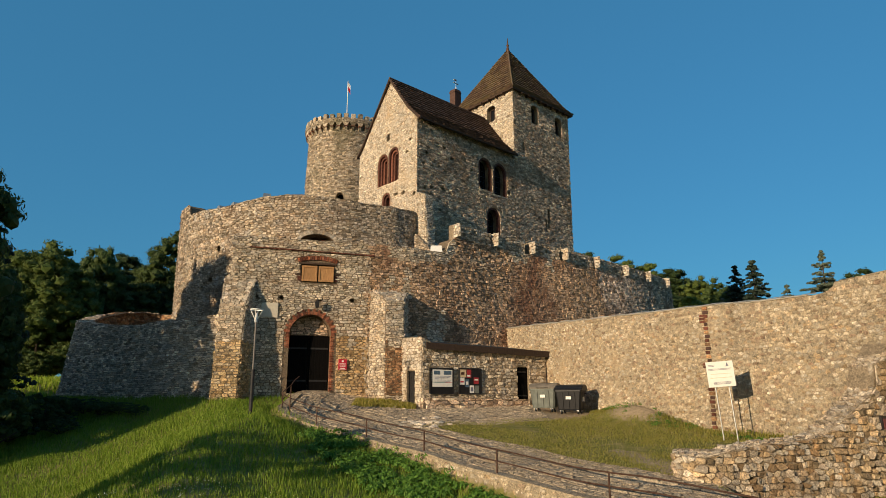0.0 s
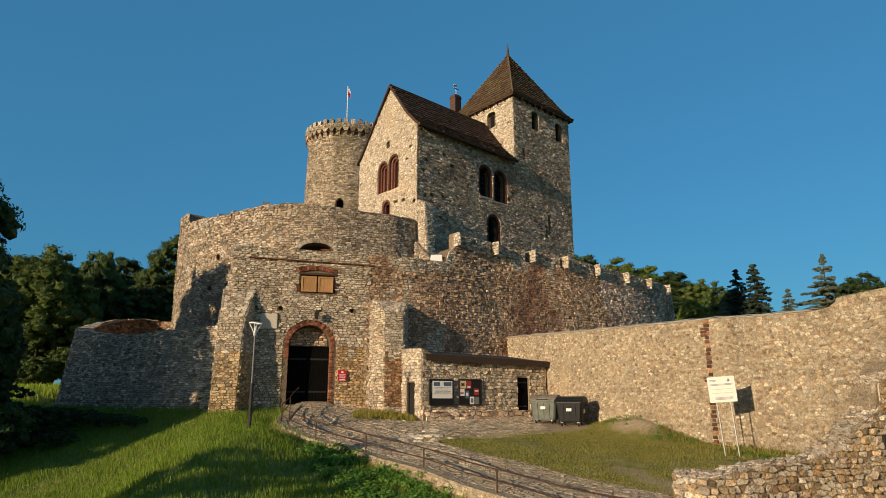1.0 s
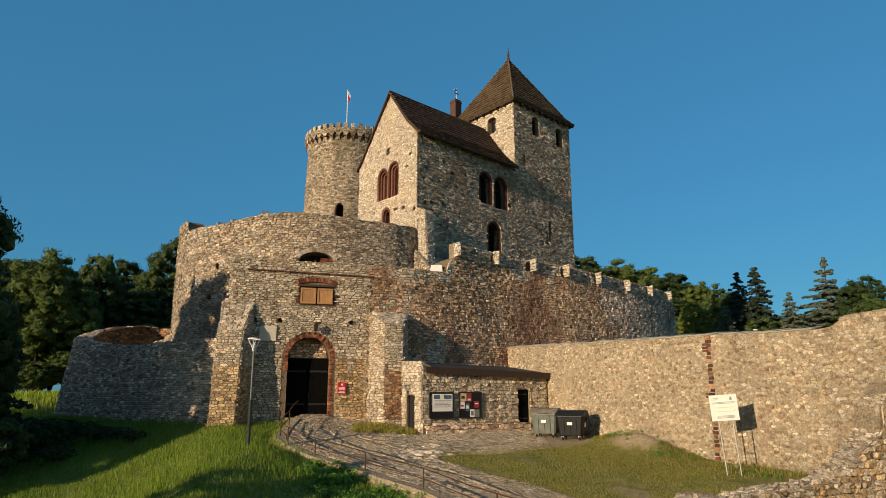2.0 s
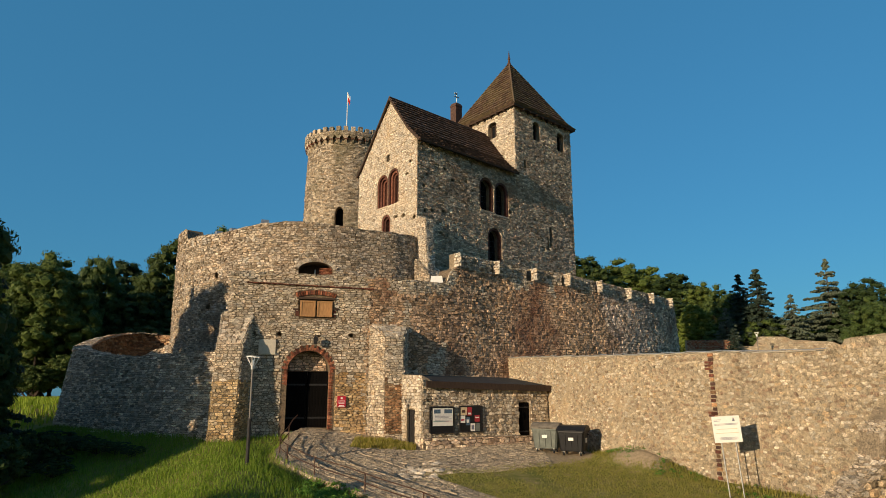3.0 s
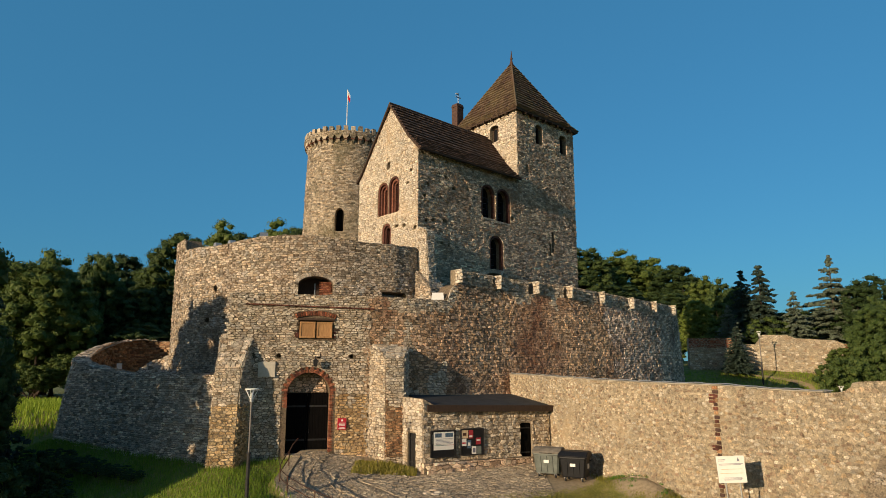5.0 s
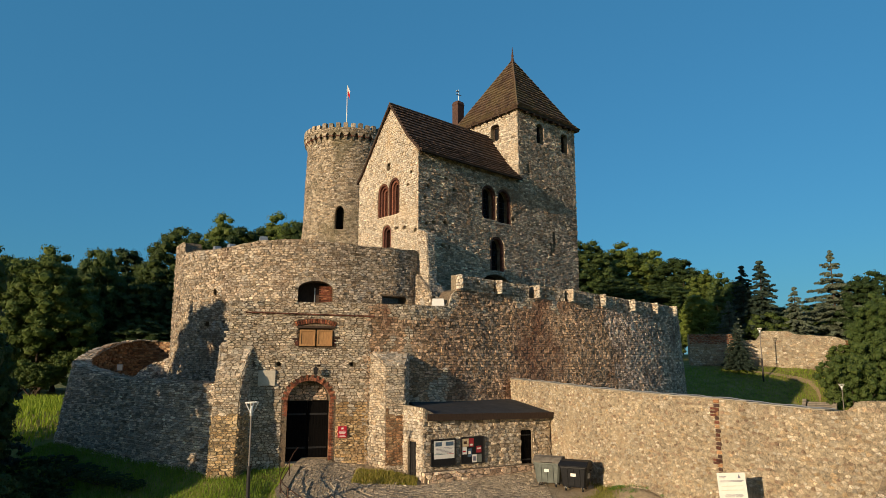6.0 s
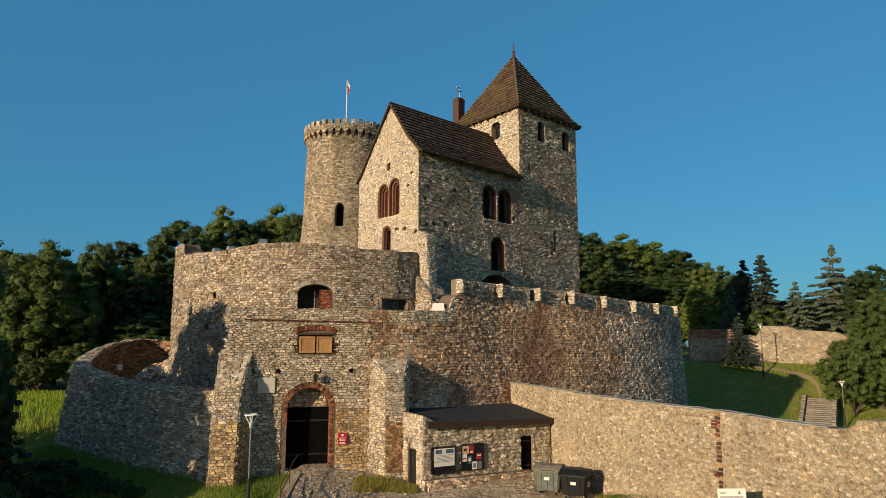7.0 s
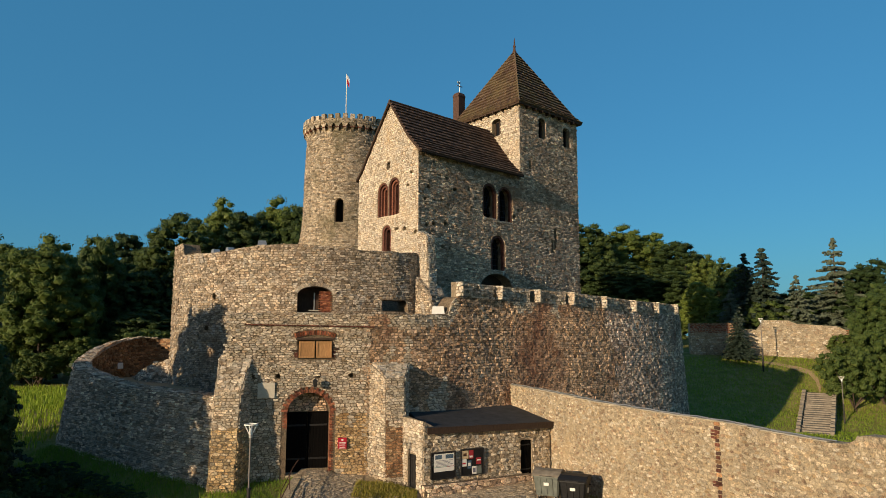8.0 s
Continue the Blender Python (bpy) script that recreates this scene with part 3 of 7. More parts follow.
def worn_at(x, y):
    """How far the turf is worn away: forecourt, path edges and a trodden trail."""
    k = x - np.interp(y, KERB_Y, KERB_X)
    court = ease(k, -0.3, 0.2) * ease(y - (33.0 + 0.42 * np.clip(x, -6, 9)), -1.6, 1.6) * ease(9.5 - x, 0, 2)
    strip = ease(k, -0.2, 0.1) * ease(5.0 - k, 0, 1.4)
    trail = 0.75 * np.exp(-((x - 7.4 + 0.25 * (y - 25)) ** 2) / 0.9) * ease(29 - y, 0, 3) * ease(k, 3, 5)
    mound_foot = np.exp(-(((x - 9.9) * -0.53 + (y - 35.1) * 0.85) / 2.0) ** 2 - (((x - 9.9) * 0.85 + (y - 35.1) * 0.53) / 1.1) ** 2) * 1.3
    return np.clip(np.maximum.reduce([court, strip, trail, mound_foot]), 0, 1)


ground = mesh_object("ground", np.stack([gx, gy, gz], -1).reshape(-1, 3).tolist(), quads, ground_mat, True)
worn_layer = ground.data.attributes.new("worn", "FLOAT", "POINT")
worn_layer.data.foreach_set("value", worn_at(gx, gy).ravel().astype(np.float32))
tagged(ground, "sloping castle hill of turf, dry grass and bare earth", "ground", kind="structure")


GRID = 0.25
near_z = ground_z(*np.meshgrid(np.arange(-60, 100, GRID), np.arange(0, 160, GRID))).tolist()


def gz1(x, y):
    """The ground's height at one spot, from a fine grid of it."""
    u, v = (x + 60) / GRID, y / GRID
    i, j = int(u), int(v)
    if not (0 <= i < 639 and 0 <= j < 639):
        return float(ground_z(x, y))
    u, v = u - i, v - j
    a, b = near_z[j], near_z[j + 1]
    return (a[i] * (1 - u) + a[i + 1] * u) * (1 - v) + (b[i] * (1 - u) + b[i + 1] * u) * v


# ---------------------------------------------------------------- gatehouse wall
GATE = Line([(-12.15, 38.14), (-4.64, 40.3)])
wall_gate = thing("wall_gatehouse", (-8, 39, 0), "buff rubble gatehouse wall with a brick-arched gateway", "castle wall", kind="structure")
gate_top = ragged(flat(9.05), 0.06, 1.1)
body = wall_mesh("masonry_core", GATE, flat(-1.6), gate_top, 3.0, mortar_brown, 0.6)
GU = 0.77
gate_hole = arch_outline(2.45, -0.6, 4.5)
gate_m = GATE.matrix(3.72 + GU)
shutter_m = GATE.matrix(3.98 + GU)
cuts = [cutter(gate_m, gate_hole, 0.95), cutter(shutter_m, arch_outline(1.95, 6.42, 7.62, 0), 0.35)]
keeps = [[(x + 3.72 + GU, z) for x, z in arch_outline(2.45 + 0.62, -1.6, 4.5 + 0.31)], [(x + 3.98 + GU, z) for x, z in arch_outline(2.1, 6.35, 7.7, 0)],
         [(x + 3.98 + GU, z) for x, z in arch_outline(2.5, 7.62, 8.08, 0.25)]]
for u in (0.48, 1.95, 4.22, 6.13):
    cuts.append(cutter(GATE.matrix(u + GU), arch_outline(0.24, 5.32, 5.55, 0), 0.5))
    keeps.append([(x + u + GU, z) for x, z in arch_outline(0.26, 5.30, 5.57, 0)])
under(carve(body, cuts), wall_gate)


def gate_pick(s, z):
    return 1 if (s > 5.4 and z < 3.2 and noise.noise((s * 0.6, z * 0.5, 1.0)) > -0.1) else 0


stones(wall_gate, GATE.at, -0.1, GATE.length, flat(-1.2), gate_top, 0.14, 0.23, [stone_gate, stone_ochre], keeps, 0.055, near=(4.5, 3.0), seed=11, rough=0.6, fine=True, pick=gate_pick, loose=0.3)
# slim red ledge of tiles under the parapet
g = Geo(GATE.matrix(0.14 + GU - 0.15, 8.36))
x = 0.0
while x < 7.15:
    g.box(x, x + 0.33, -0.17, 0.1, -0.02 - 0.015 * x, 0.05 - 0.015 * x, 0.01)
    x += 0.34
g.make("tile_ledge", brick_dark, wall_gate, "dark red tile ledge")


def voussoirs(parent, m, w, spring, rise, thick, n, depth, mat, step=0.0, y0=-0.05, name="brick", skip=0.0):
    """Bricks set round an arch, every second one standing out."""
    h = w / 2
    for k in range(n):
        a0, a1 = math.pi * (skip + (1 - 2 * skip) * (k + 0.06) / n), math.pi * (skip + (1 - 2 * skip) * (k + 0.94) / n)
        t = thick * (1.0 if k % 2 else 1 - step)
        out = [(r_w * math.cos(a), spring + r_h * math.sin(a)) for r_w, r_h, a in ((h, rise, a0), (h + t, rise + t, a0), (h + t, rise + t, a1), (h, rise, a1))]
        Geo(m).prism(out, y0 - 0.02 * (k % 2), y0 + depth).make(name, mat, parent)


arch = thing("brick_arch", GATE.at(3.72 + GU, 0.0), "weathered red brick arch round the castle gateway", "brick arch")
voussoirs(arch, gate_m, 2.45, 3.27, 1.22, 0.34, 29, 0.5, brick_mat, 0.45)
for k in range(44):
    z = 0.02 + k * 0.074
    w = 0.26 if k % 2 else 0.16
    Geo(gate_m).box(1.225 - 0.012, 1.225 + w - 0.06, -0.03 - 0.01 * (k % 3), 0.55, z, z + 0.064).make("brick", brick_mat, arch)
for k in range(10):
    z = 2.5 + k * 0.078
    Geo(gate_m).box(-1.225 - (0.26 if k % 2 else 0.17), -1.225 + 0.012, -0.03, 0.4, z, z + 0.066).make("brick", brick_mat, arch)

door_1 = thing("door_1", GATE.at(3.72 + GU, 0.0, -0.8), "closed wooden castle gate with two leaves, colour darkened for recess shade", "gate door", kind="structure")
for side in (-1, 1):
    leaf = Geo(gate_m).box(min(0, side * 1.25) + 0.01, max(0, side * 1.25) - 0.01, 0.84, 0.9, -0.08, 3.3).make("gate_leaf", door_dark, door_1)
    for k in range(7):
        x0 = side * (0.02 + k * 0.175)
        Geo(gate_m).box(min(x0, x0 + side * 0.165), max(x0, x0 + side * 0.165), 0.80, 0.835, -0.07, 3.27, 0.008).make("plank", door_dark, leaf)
    Geo(gate_m).box(min(0.1 * side, 1.15 * side), max(0.1 * side, 1.15 * side), 0.785, 0.80, 0.6, 0.7).make("strap_hinge", iron, leaf, "black iron strap hinge")
    Geo(gate_m).box(min(0.1 * side, 1.15 * side), max(0.1 * side, 1.15 * side), 0.785, 0.80, 2.5, 2.6).make("strap_hinge", iron, leaf, "black iron strap hinge")
Geo(gate_m).tube([(0.12, 0.78, 1.25), (0.12, 0.74, 1.25), (0.12, 0.74, 1.05), (0.12, 0.78, 1.05)], 0.015, 6).make("handle", iron, door_1)
tymp = Geo(gate_m).prism(arch_outline(2.44, 3.32, 4.49, 1.16), 0.8, 0.94).make("tympanum", mortar_dark, door_1, "grey rubble infill over the gate")
stones(tymp, lambda s, z, o: tuple(gate_m @ Vector((s, 0.8 - o, z))), -1.1, 1.1, flat(3.34), lambda s: 3.3 + 1.16 * math.sqrt(max(0.0, 1 - (s / 1.22) ** 2)), 0.15, 0.24, stone_keep, proud=0.05, near=(0, 3.8), seed=5)
Geo(gate_m).box(-1.22, 1.22, 0.0, 0.9, -0.5, -0.1, 0.03).make("threshold", cobble_mat, door_1, "worn stone threshold")

# shuttered opening over the gate
opening = thing("window_shutter_opening", shutter_m @ Vector((0, 0, 6.5)), "two closed golden-brown wooden shutters under a brick relieving arch", "shuttered window")
for side in (-1, 1):
    x0, x1 = (-0.93, -0.03) if side < 0 else (0.06, 0.96)
    sh = Geo(shutter_m).box(x0, x1, -0.12, -0.05, 6.47, 7.42, 0.012).make("shutter", shutter_wood, opening)
    for a, b, c, d in ((x0, x0 + 0.1, 6.47, 7.42), (x1 - 0.1, x1, 6.47, 7.42), (x0 + 0.1, x1 - 0.1, 6.47, 6.58), (x0 + 0.1, x1 - 0.1, 7.31, 7.42)):
        Geo(shutter_m).box(a, b, -0.15, -0.118, c, d, 0.008).make("rail", shutter_wood, sh)
Geo(shutter_m).box(-1.12, 1.14, -0.14, 0.2, 7.5, 7.63, 0.02).make("lintel", timber, opening, "dark timber lintel")
Geo(shutter_m).box(-1.35, -0.98, -0.1, 0.2, 6.82, 6.94, 0.02).make("beam_end", timber, opening)
Geo(shutter_m).box(1.02, 1.4, -0.1, 0.2, 6.9, 7.02, 0.02).make("beam_end", timber, opening)
Geo(shutter_m).box(1.0, 1.2, -0.06, 0.2, 6.5, 6.86).make("jamb", brick_dark, opening)
Geo(shutter_m).box(-1.18, -0.97, -0.06, 0.2, 6.5, 6.8).make("jamb", brick_dark, opening)
for k in range(17):
    a = -1.12 + k * 0.14
    z = 7.72 + 0.2 * (1 - (a / 1.2) ** 2)
    r = Matrix.Translation(shutter_m @ Vector((a, 0, z))) @ shutter_m.to_3x3().to_4x4() @ pose(0, 0, 0, 0, a * 16, 0)
    Geo(r).box(-0.052, 0.052, -0.09 - 0.02 * (k % 2), 0.2, -0.12, 0.14, 0.008).make("brick", brick_mat, opening)

plaque = thing("stone_plaque", GATE.at(1.3 + GU, 4.65), "plain pale stone plaque fixed to the gatehouse wall", "plaque")
Geo(GATE.matrix(1.3 + GU)).box(-0.48, 0.48, -0.14, 0.02, 4.22, 5.08, 0.015).make("slab", plaque_mat, plaque)
sign = thing("red_sign", GATE.at(5.66 + GU, 1.57), "small red enamel sign with white lines on the wall", "sign")
sm = GATE.matrix(5.66 + GU)
Geo(sm).box(-0.25, 0.25, -0.17, -0.06, 1.25, 1.89, 0.01).make("plate", red_enamel, sign)
Geo(sm).box(-0.06, 0.06, -0.178, -0.169, 1.72, 1.82).make("emblem", white_paint, sign, "small white emblem")
for z, w in ((1.62, 0.19), (1.55, 0.2), (1.48, 0.17), (1.36, 0.15), (1.31, 0.2)):
    Geo(sm).box(-w, w, -0.178, -0.169, z - 0.018, z + 0.012).make("text_bar", white_paint, sign)
lantern = thing("wall_lantern", GATE.at(4.04 + GU, 5.0, 0.4), "small dark iron lantern on a bracket over the gate", "lantern")
lm = GATE.matrix(4.0 + GU)
Geo(lm).tube([(0, 0, 5.42), (0, -0.35, 5.42), (0, -0.42, 5.3)], 0.018, 6).make("bracket", iron, lantern)
Geo(lm).loft([[(dx * w, -0.42 + dy * w, z) for dx, dy in ((-1, -1), (1, -1), (1, 1), (-1, 1))] for w, z in ((0.03, 5.3), (0.14, 5.18), (0.13, 5.16), (0.09, 4.86), (0.04, 4.83))]).make("lantern_body", iron, lantern)


def buttress(name, base, z0, zf, zw, label, mats, near, seed, pick=None, shrink=0.0, row=0.14, width=0.24):
    """A wall buttress with a sloping top: left side, front and right side."""
    ob = thing(name, (*base[1], z0), label, "buttress", kind="structure")
    ln = Line(base)
    a, b, c = ln.s[1], ln.s[2], ln.s[3]
    top = steps_of([(0, zw), (a, zf), (b, zf), (c, zw)])
    def place(s, z, off=0.0):
        p = Vector(ln.at(s, z, off))
        k = shrink * max(0.0, z - z0) / (zw - z0)
        mid = Vector((*(Vector(base[1]) + Vector(base[2])) / 2, 0))
        back = Vector((*(Vector(base[0]) + Vector(base[3])) / 2, 0))
        front = (mid - back).normalized()
        d = (p - back).dot(front)
        return tuple(p - front * max(0.0, d) * k)
    g = Geo()
    cut = sorted({0, a, b, c, a / 2, (b + c) / 2})
    g.loft([[place(s, z0), place(s, top(s))] for s in cut], cap=False, closed=False)
    g.add([place(0, zw), place(a, zf), place(b, zf), place(c, zw)], [(0, 1, 2, 3)])
    under(g.make("masonry_core", mortar_brown), ob)
    if near is None:
        near = (b * 0.5, 2.0)
    stones(ob, place, 0.0, a, flat(z0), top, row, width, mats, (), 0.05, near=(a / 2, 2), count=60, seed=seed, pick=pick, rough=0.55)
    stones(ob, place, a, b, flat(z0), flat(zf), row, width, mats, (), 0.05, near=((a + b) / 2, 2.5), count=170, seed=seed + 1, pick=pick, fine=True, rough=0.55)
    stones(ob, place, b, c, flat(z0), top, row, width, mats, (), 0.05, near=((b + c) / 2, 2), count=60, seed=seed + 2, pick=pick, rough=0.55)
    fl, fr, wl, wr = (Vector(place(s, top(s))) for s in (a, b, 0, c))
    def slope(s, z, off):
        p = fl.lerp(fr, s).lerp(wl.lerp(wr, s), z)
        return tuple(p + Vector((0, 0, off)))
    n = (fr - fl).length
    stones(ob, lambda s, z, off: slope(s / n, z / 2.0, off), 0, n, flat(0), flat(2.0), 0.15, 0.22, mats[0], (), 0.06, seed=seed + 3, rough=0.6)
    return ob


buttress("buttress_ochre", [(-12.75, 38.2), (-12.55, 36.55), (-11.2, 36.75), (-11.0, 38.6)], -1.2, 4.7, 6.6, "tall sloping stone buttress with an ochre-stained foot", [stone_gate, stone_ochre], None, 21,
         pick=lambda s, z: 1 if z < 2.7 + 0.5 * noise.noise((s, z, 4.0)) else 0, shrink=0.45)
buttress("buttress_brown", [(-4.45, 40.35), (-3.35, 39.05), (-2.3, 39.45), (-2.2, 41.3)], -1.4, 5.3, 6.1, "square stone buttress with a dark brown eroded patch", [stone_gate, stone_brown], None, 31,
         pick=lambda s, z: 1 if (s > 1.75 and s < 2.85 and z < 2.6 + 0.6 * noise.noise((s * 2, z, 2.0)) and z > -0.2) else 0, shrink=0.12)

# ---------------------------------------------------------------- curtain wall
CURTAIN = Line(rounded([(-4.64, 40.3), (-2, 41.55), (1.0, 43.8), (3.75, 46.15), (6.47, 48.1), (9.52, 50.1), (12.34, 52.3), (15.21, 54.7), (18.0, 57.4), (20.3, 60.0), (21.45, 61.8), (22.2, 64.5), (22.2, 68.0), (20.5, 72.0)], 0.9), 0.055, 9.0, 5.0)
wall_curtain = thing("wall_curtain", (8, 49, 0), "long curved curtain wall of brown-stained rubble with battlements", "castle wall", kind="structure")
sa, sb = CURTAIN.find(0.15), CURTAIN.find(0.85)
CREST = [(0, 9.05), (sa, 9.12), (sa + 0.4, 9.95), (sb, 10.3), (CURTAIN.find(9.5), 10.0), (CURTAIN.find(15.2), 9.65), (CURTAIN.find(20.3), 9.55), (CURTAIN.length, 9.5)]
curtain_top = ragged(steps_of(CREST), 0.05, 0.9, 4.0)
under(wall_mesh("masonry_core", CURTAIN, flat(-2.0), curtain_top, 1.5, mortar_brown, 0.9, 3), wall_curtain)
visible_end = CURTAIN.s[-1] - 7.0


def curtain_pick(s, z):
    """Buff stone near the gatehouse and at the top, brown-stained stone further along, then grey that paints in the far
    end's shade.
    """
    q = noise.noise((s * 0.35, z * 0.3, 6.0)) + 0.5 * noise.noise((s * 1.3, z * 1.1, 2.0))
    if ease(s, 19.0, 24.0) + 0.5 * q > 0.62:
        return 2
    return 1 if 0.55 * ease(s, 4.0, 9.0) - 0.5 * ease(z, 7.0, 10.5) + 0.6 * q > -0.04 else 0


stones(wall_curtain, CURTAIN.at, 0, visible_end, steps_of([(0, -1.0), (CURTAIN.find(4.3), 2.0), (visible_end, -1.5)]), curtain_top, 0.17, 0.22, [stone_gate, stone_curtain, stone_curtain_shaded], (), 0.05, near=(9.0, 6.5), seed=41, rough=0.55, fine=True, pick=curtain_pick, loose=0.3)
MERLONS = [(0.87, 3.42), (3.62, 6.1), (6.55, 8.95), (9.3, 12.0), (12.2, 14.9), (15.15, 17.55), (17.75, 20.1), (20.32, 21.7)]
for k, (x0, x1) in enumerate(MERLONS):
    a, b = CURTAIN.find(x0), CURTAIN.find(x1)
    hgt = 0.95
    z0 = steps_of(CREST)
    mer = wall_mesh("merlon", CURTAIN, lambda s: z0(s) - 0.1, lambda s: z0(s) + hgt, 0.75, mortar_buff, 0.8, 1, a, b)
    under(mer, wall_curtain, "battlement block")
    if k in (0, 2, 4):
        q = (a + b) / 2 + 0.15
        carve(mer, [cutter(CURTAIN.matrix(q), arch_outline(0.12, z0(q) + 0.15, z0(q) + 0.75, 0), 1.2)])
        hole = [[(q + x, z) for x, z in arch_outline(0.14, z0(q) + 0.13, z0(q) + 0.77, 0)]]
    else:
        hole = []
    stones(mer, CURTAIN.at, a, b, lambda s: z0(s) - 0.02, lambda s: z0(s) + hgt, 0.17, 0.26, stone_ring, hole, 0.06, seed=60 + k, near=((a + b) / 2, 10.5), count=40)
    em = CURTAIN.matrix(a)
    stones(mer, lambda s, z, off: tuple(em @ Vector((-off, 0.72 - s, z))), 0.0, 0.72, flat(z0(a)), flat(z0(a) + hgt), 0.2, 0.26, stone_gable, (), 0.04, seed=80 + k, near=(0.3, 10.5), count=20)

# ---------------------------------------------------------------- upper ring wall
RING = Line(rounded([(-21.2, 60.0), (-22.2, 57.0), (-22.0, 54.2), (-21.0, 51.8), (-18.65, 49.2), (-16.7, 48.1), (-14.9, 47.15), (-12.4, 46.2), (-9.8, 45.85), (-7.45, 46.4), (-5.2, 47.45), (-3.6, 48.3), (-2.55, 49.3), (-2.0, 50.2)], 0.8))
wall_ring = thing("wall_ring", (-10, 46, 0), "high curved inner ring wall of grey-buff rubble", "castle wall", kind="structure")
rx = RING.find
s_stub = [s for s, p in zip(RING.s, RING.p) if p.y < 50.9 and p.x < -19][0]
ring_top = ragged(steps_of([(0, 14.5), (s_stub - 0.3, 14.75), (s_stub, 13.8), (rx(-16.8), 13.68), (rx(-12.8), 14.05), (rx(-10), 14.0), (rx(-7.5), 13.86), (rx(-5.2), 13.76), (RING.length, 13.85)]), 0.07, 1.3, 8.0)
body = wall_mesh("masonry_core", RING, flat(2.0), ring_top, 1.4, mortar_brown, 0.8, 2)
sw, so, sl = rx(-8.95), rx(-3.6), rx(-16.65)
win_out = arch_outline(2.35, 9.3, 11.1, 0.55)
cuts = [cutter(RING.matrix(sw), win_out, 3.0), cutter(RING.matrix(so), arch_outline(2.1, 9.45, 10.25, 0), 3.0), cutter(RING.matrix(sl), arch_outline(0.3, 10.3, 10.75, 0), 0.8), cutter(RING.matrix(rx(-17.2)), arch_outline(0.35, 8.1, 8.4, 0), 0.8)]
under(carve(body, cuts), wall_ring)
keeps = [[(sw + x, z) for x, z in arch_outline(2.4, 9.25, 11.4, 0.8)], [(so + x, z) for x, z in arch_outline(2.15, 9.4, 10.3, 0)], [(sl + x, z) for x, z in arch_outline(0.34, 10.27, 10.78, 0)], [(rx(-17.2) + x, z) for x, z in arch_outline(0.38, 8.07, 8.42, 0)]]
stones(wall_ring, RING.at, 2.0, RING.length, steps_of([(0, 3.0), (rx(-12.5), 3.0), (rx(-12.0), 8.6), (RING.length, 8.6)]), ring_top, 0.145, 0.24, stone_ring, keeps, 0.055, near=(rx(-8.0), 11.5), seed=101, rough=0.45, fine=True)
voussoirs(wall_ring, RING.matrix(sw), 2.35, 10.55, 0.55, 0.3, 24, 0.45, stone_ring, 0.1, -0.06, "voussoir")
win = thing("window_ring", RING.at(sw, 9.4, -0.5), "deep arched embrasure with a brick jamb and dark shutter", "window")
wm = RING.matrix(sw)
for k in range(18):
    for j in range(3):
        x0 = 0.42 + j * 0.26 - (0.13 if k % 2 else 0)
        Geo(wm).box(x0, min(x0 + 0.25, 1.17), 0.5 + 0.02 * (k % 3), 0.9, 9.32 + k * 0.082, 9.39 + k * 0.082).make("brick", brick_mat, win)
Geo(wm).box(0.02, 0.3, 0.85, 0.92, 9.55, 10.6, 0.01).make("shutter", timber, win, "dark window shutter")
Geo(wm).box(-0.05, 0.02, 0.8, 0.9, 9.5, 10.7).make("window_post", zinc, win)
Geo(wm).box(-0.4, 0.42, 0.7, 0.9, 9.42, 9.5).make("inner_sill", concrete, win)
Geo(wm).box(-1.15, 1.15, 1.3, 1.36, 9.2, 11.2).make("back_panel", timber, win)
Geo(wm).box(-1.2, 1.2, -0.1, 0.5, 9.18, 9.3, 0.02).make("sill", concrete, win)

# terrace behind the gatehouse, court within the ring
Geo().add([GATE.at(0, 8.85, -0.5), GATE.at(GATE.length, 8.85, -0.5), CURTAIN.at(sb, 8.85, -0.7), (-2.0, 50.2, 8.85), *[RING.at(s, 8.85, -0.3) for s in np.linspace(RING.length, rx(-13.5), 9)]],
          [tuple(range(13))]).make("terrace", concrete)
tagged(bpy.data.objects["terrace"], "paved terrace behind the gatehouse parapet", "terrace", kind="structure")

# ---------------------------------------------------------------- bastion
BASTION = Line(rounded([(-23.0, 62.6), (-26.5, 63.2), (-29.0, 61.6), (-29.9, 58.0), (-29.4, 54.0), (-28.0, 50.6), (-25.6, 48.5), (-22.0, 45.5), (-18.2, 42.3), (-15.0, 39.75), (-12.2, 37.7)], 0.8), 0.13, 4.5)
wall_bastion = thing("wall_bastion", (-20, 44, 0), "low battered bastion wall of grey rubble with a rounded end", "castle wall", kind="structure")
bs = [s for s, p in zip(BASTION.s, BASTION.p) if p.y < 54][0]
bl = BASTION.length
bastion_top = ragged(steps_of([(0, 7.3), (6, 7.5), (9, 7.2), (bs - 1, 6.1), (bs + 3.5, 5.3), (bs + 7.5, 4.75), (bs + 12, 4.4), (bl, 4.35)]), 0.06, 0.9, 5.0)
under(wall_mesh("masonry_core", BASTION, flat(-4.0), bastion_top, 1.25, mortar_dark, 0.8, 3), wall_bastion)
stones(wall_bastion, BASTION.at, 7.0, bl, flat(-2.2), bastion_top, 0.125, 0.32, stone_bastion, (), 0.06, near=(bl - 6, 2.5), seed=121)
inner = Line([BASTION.at(s, 4.5, -1.25)[:2] for s in np.linspace(bs + 6, 0.5, 26)])
itop = lambda s: bastion_top(min(bl, max(0, (bs + 6) * (1 - s / inner.length)))) - 0.02
stones(wall_bastion, lambda s, z, off: inner.at(s, z, off), 0, inner.length, flat(3.9), itop, 0.2, 0.32, stone_brown, (), 0.07, near=(inner.length * 0.6, 5.5), count=200, seed=125)
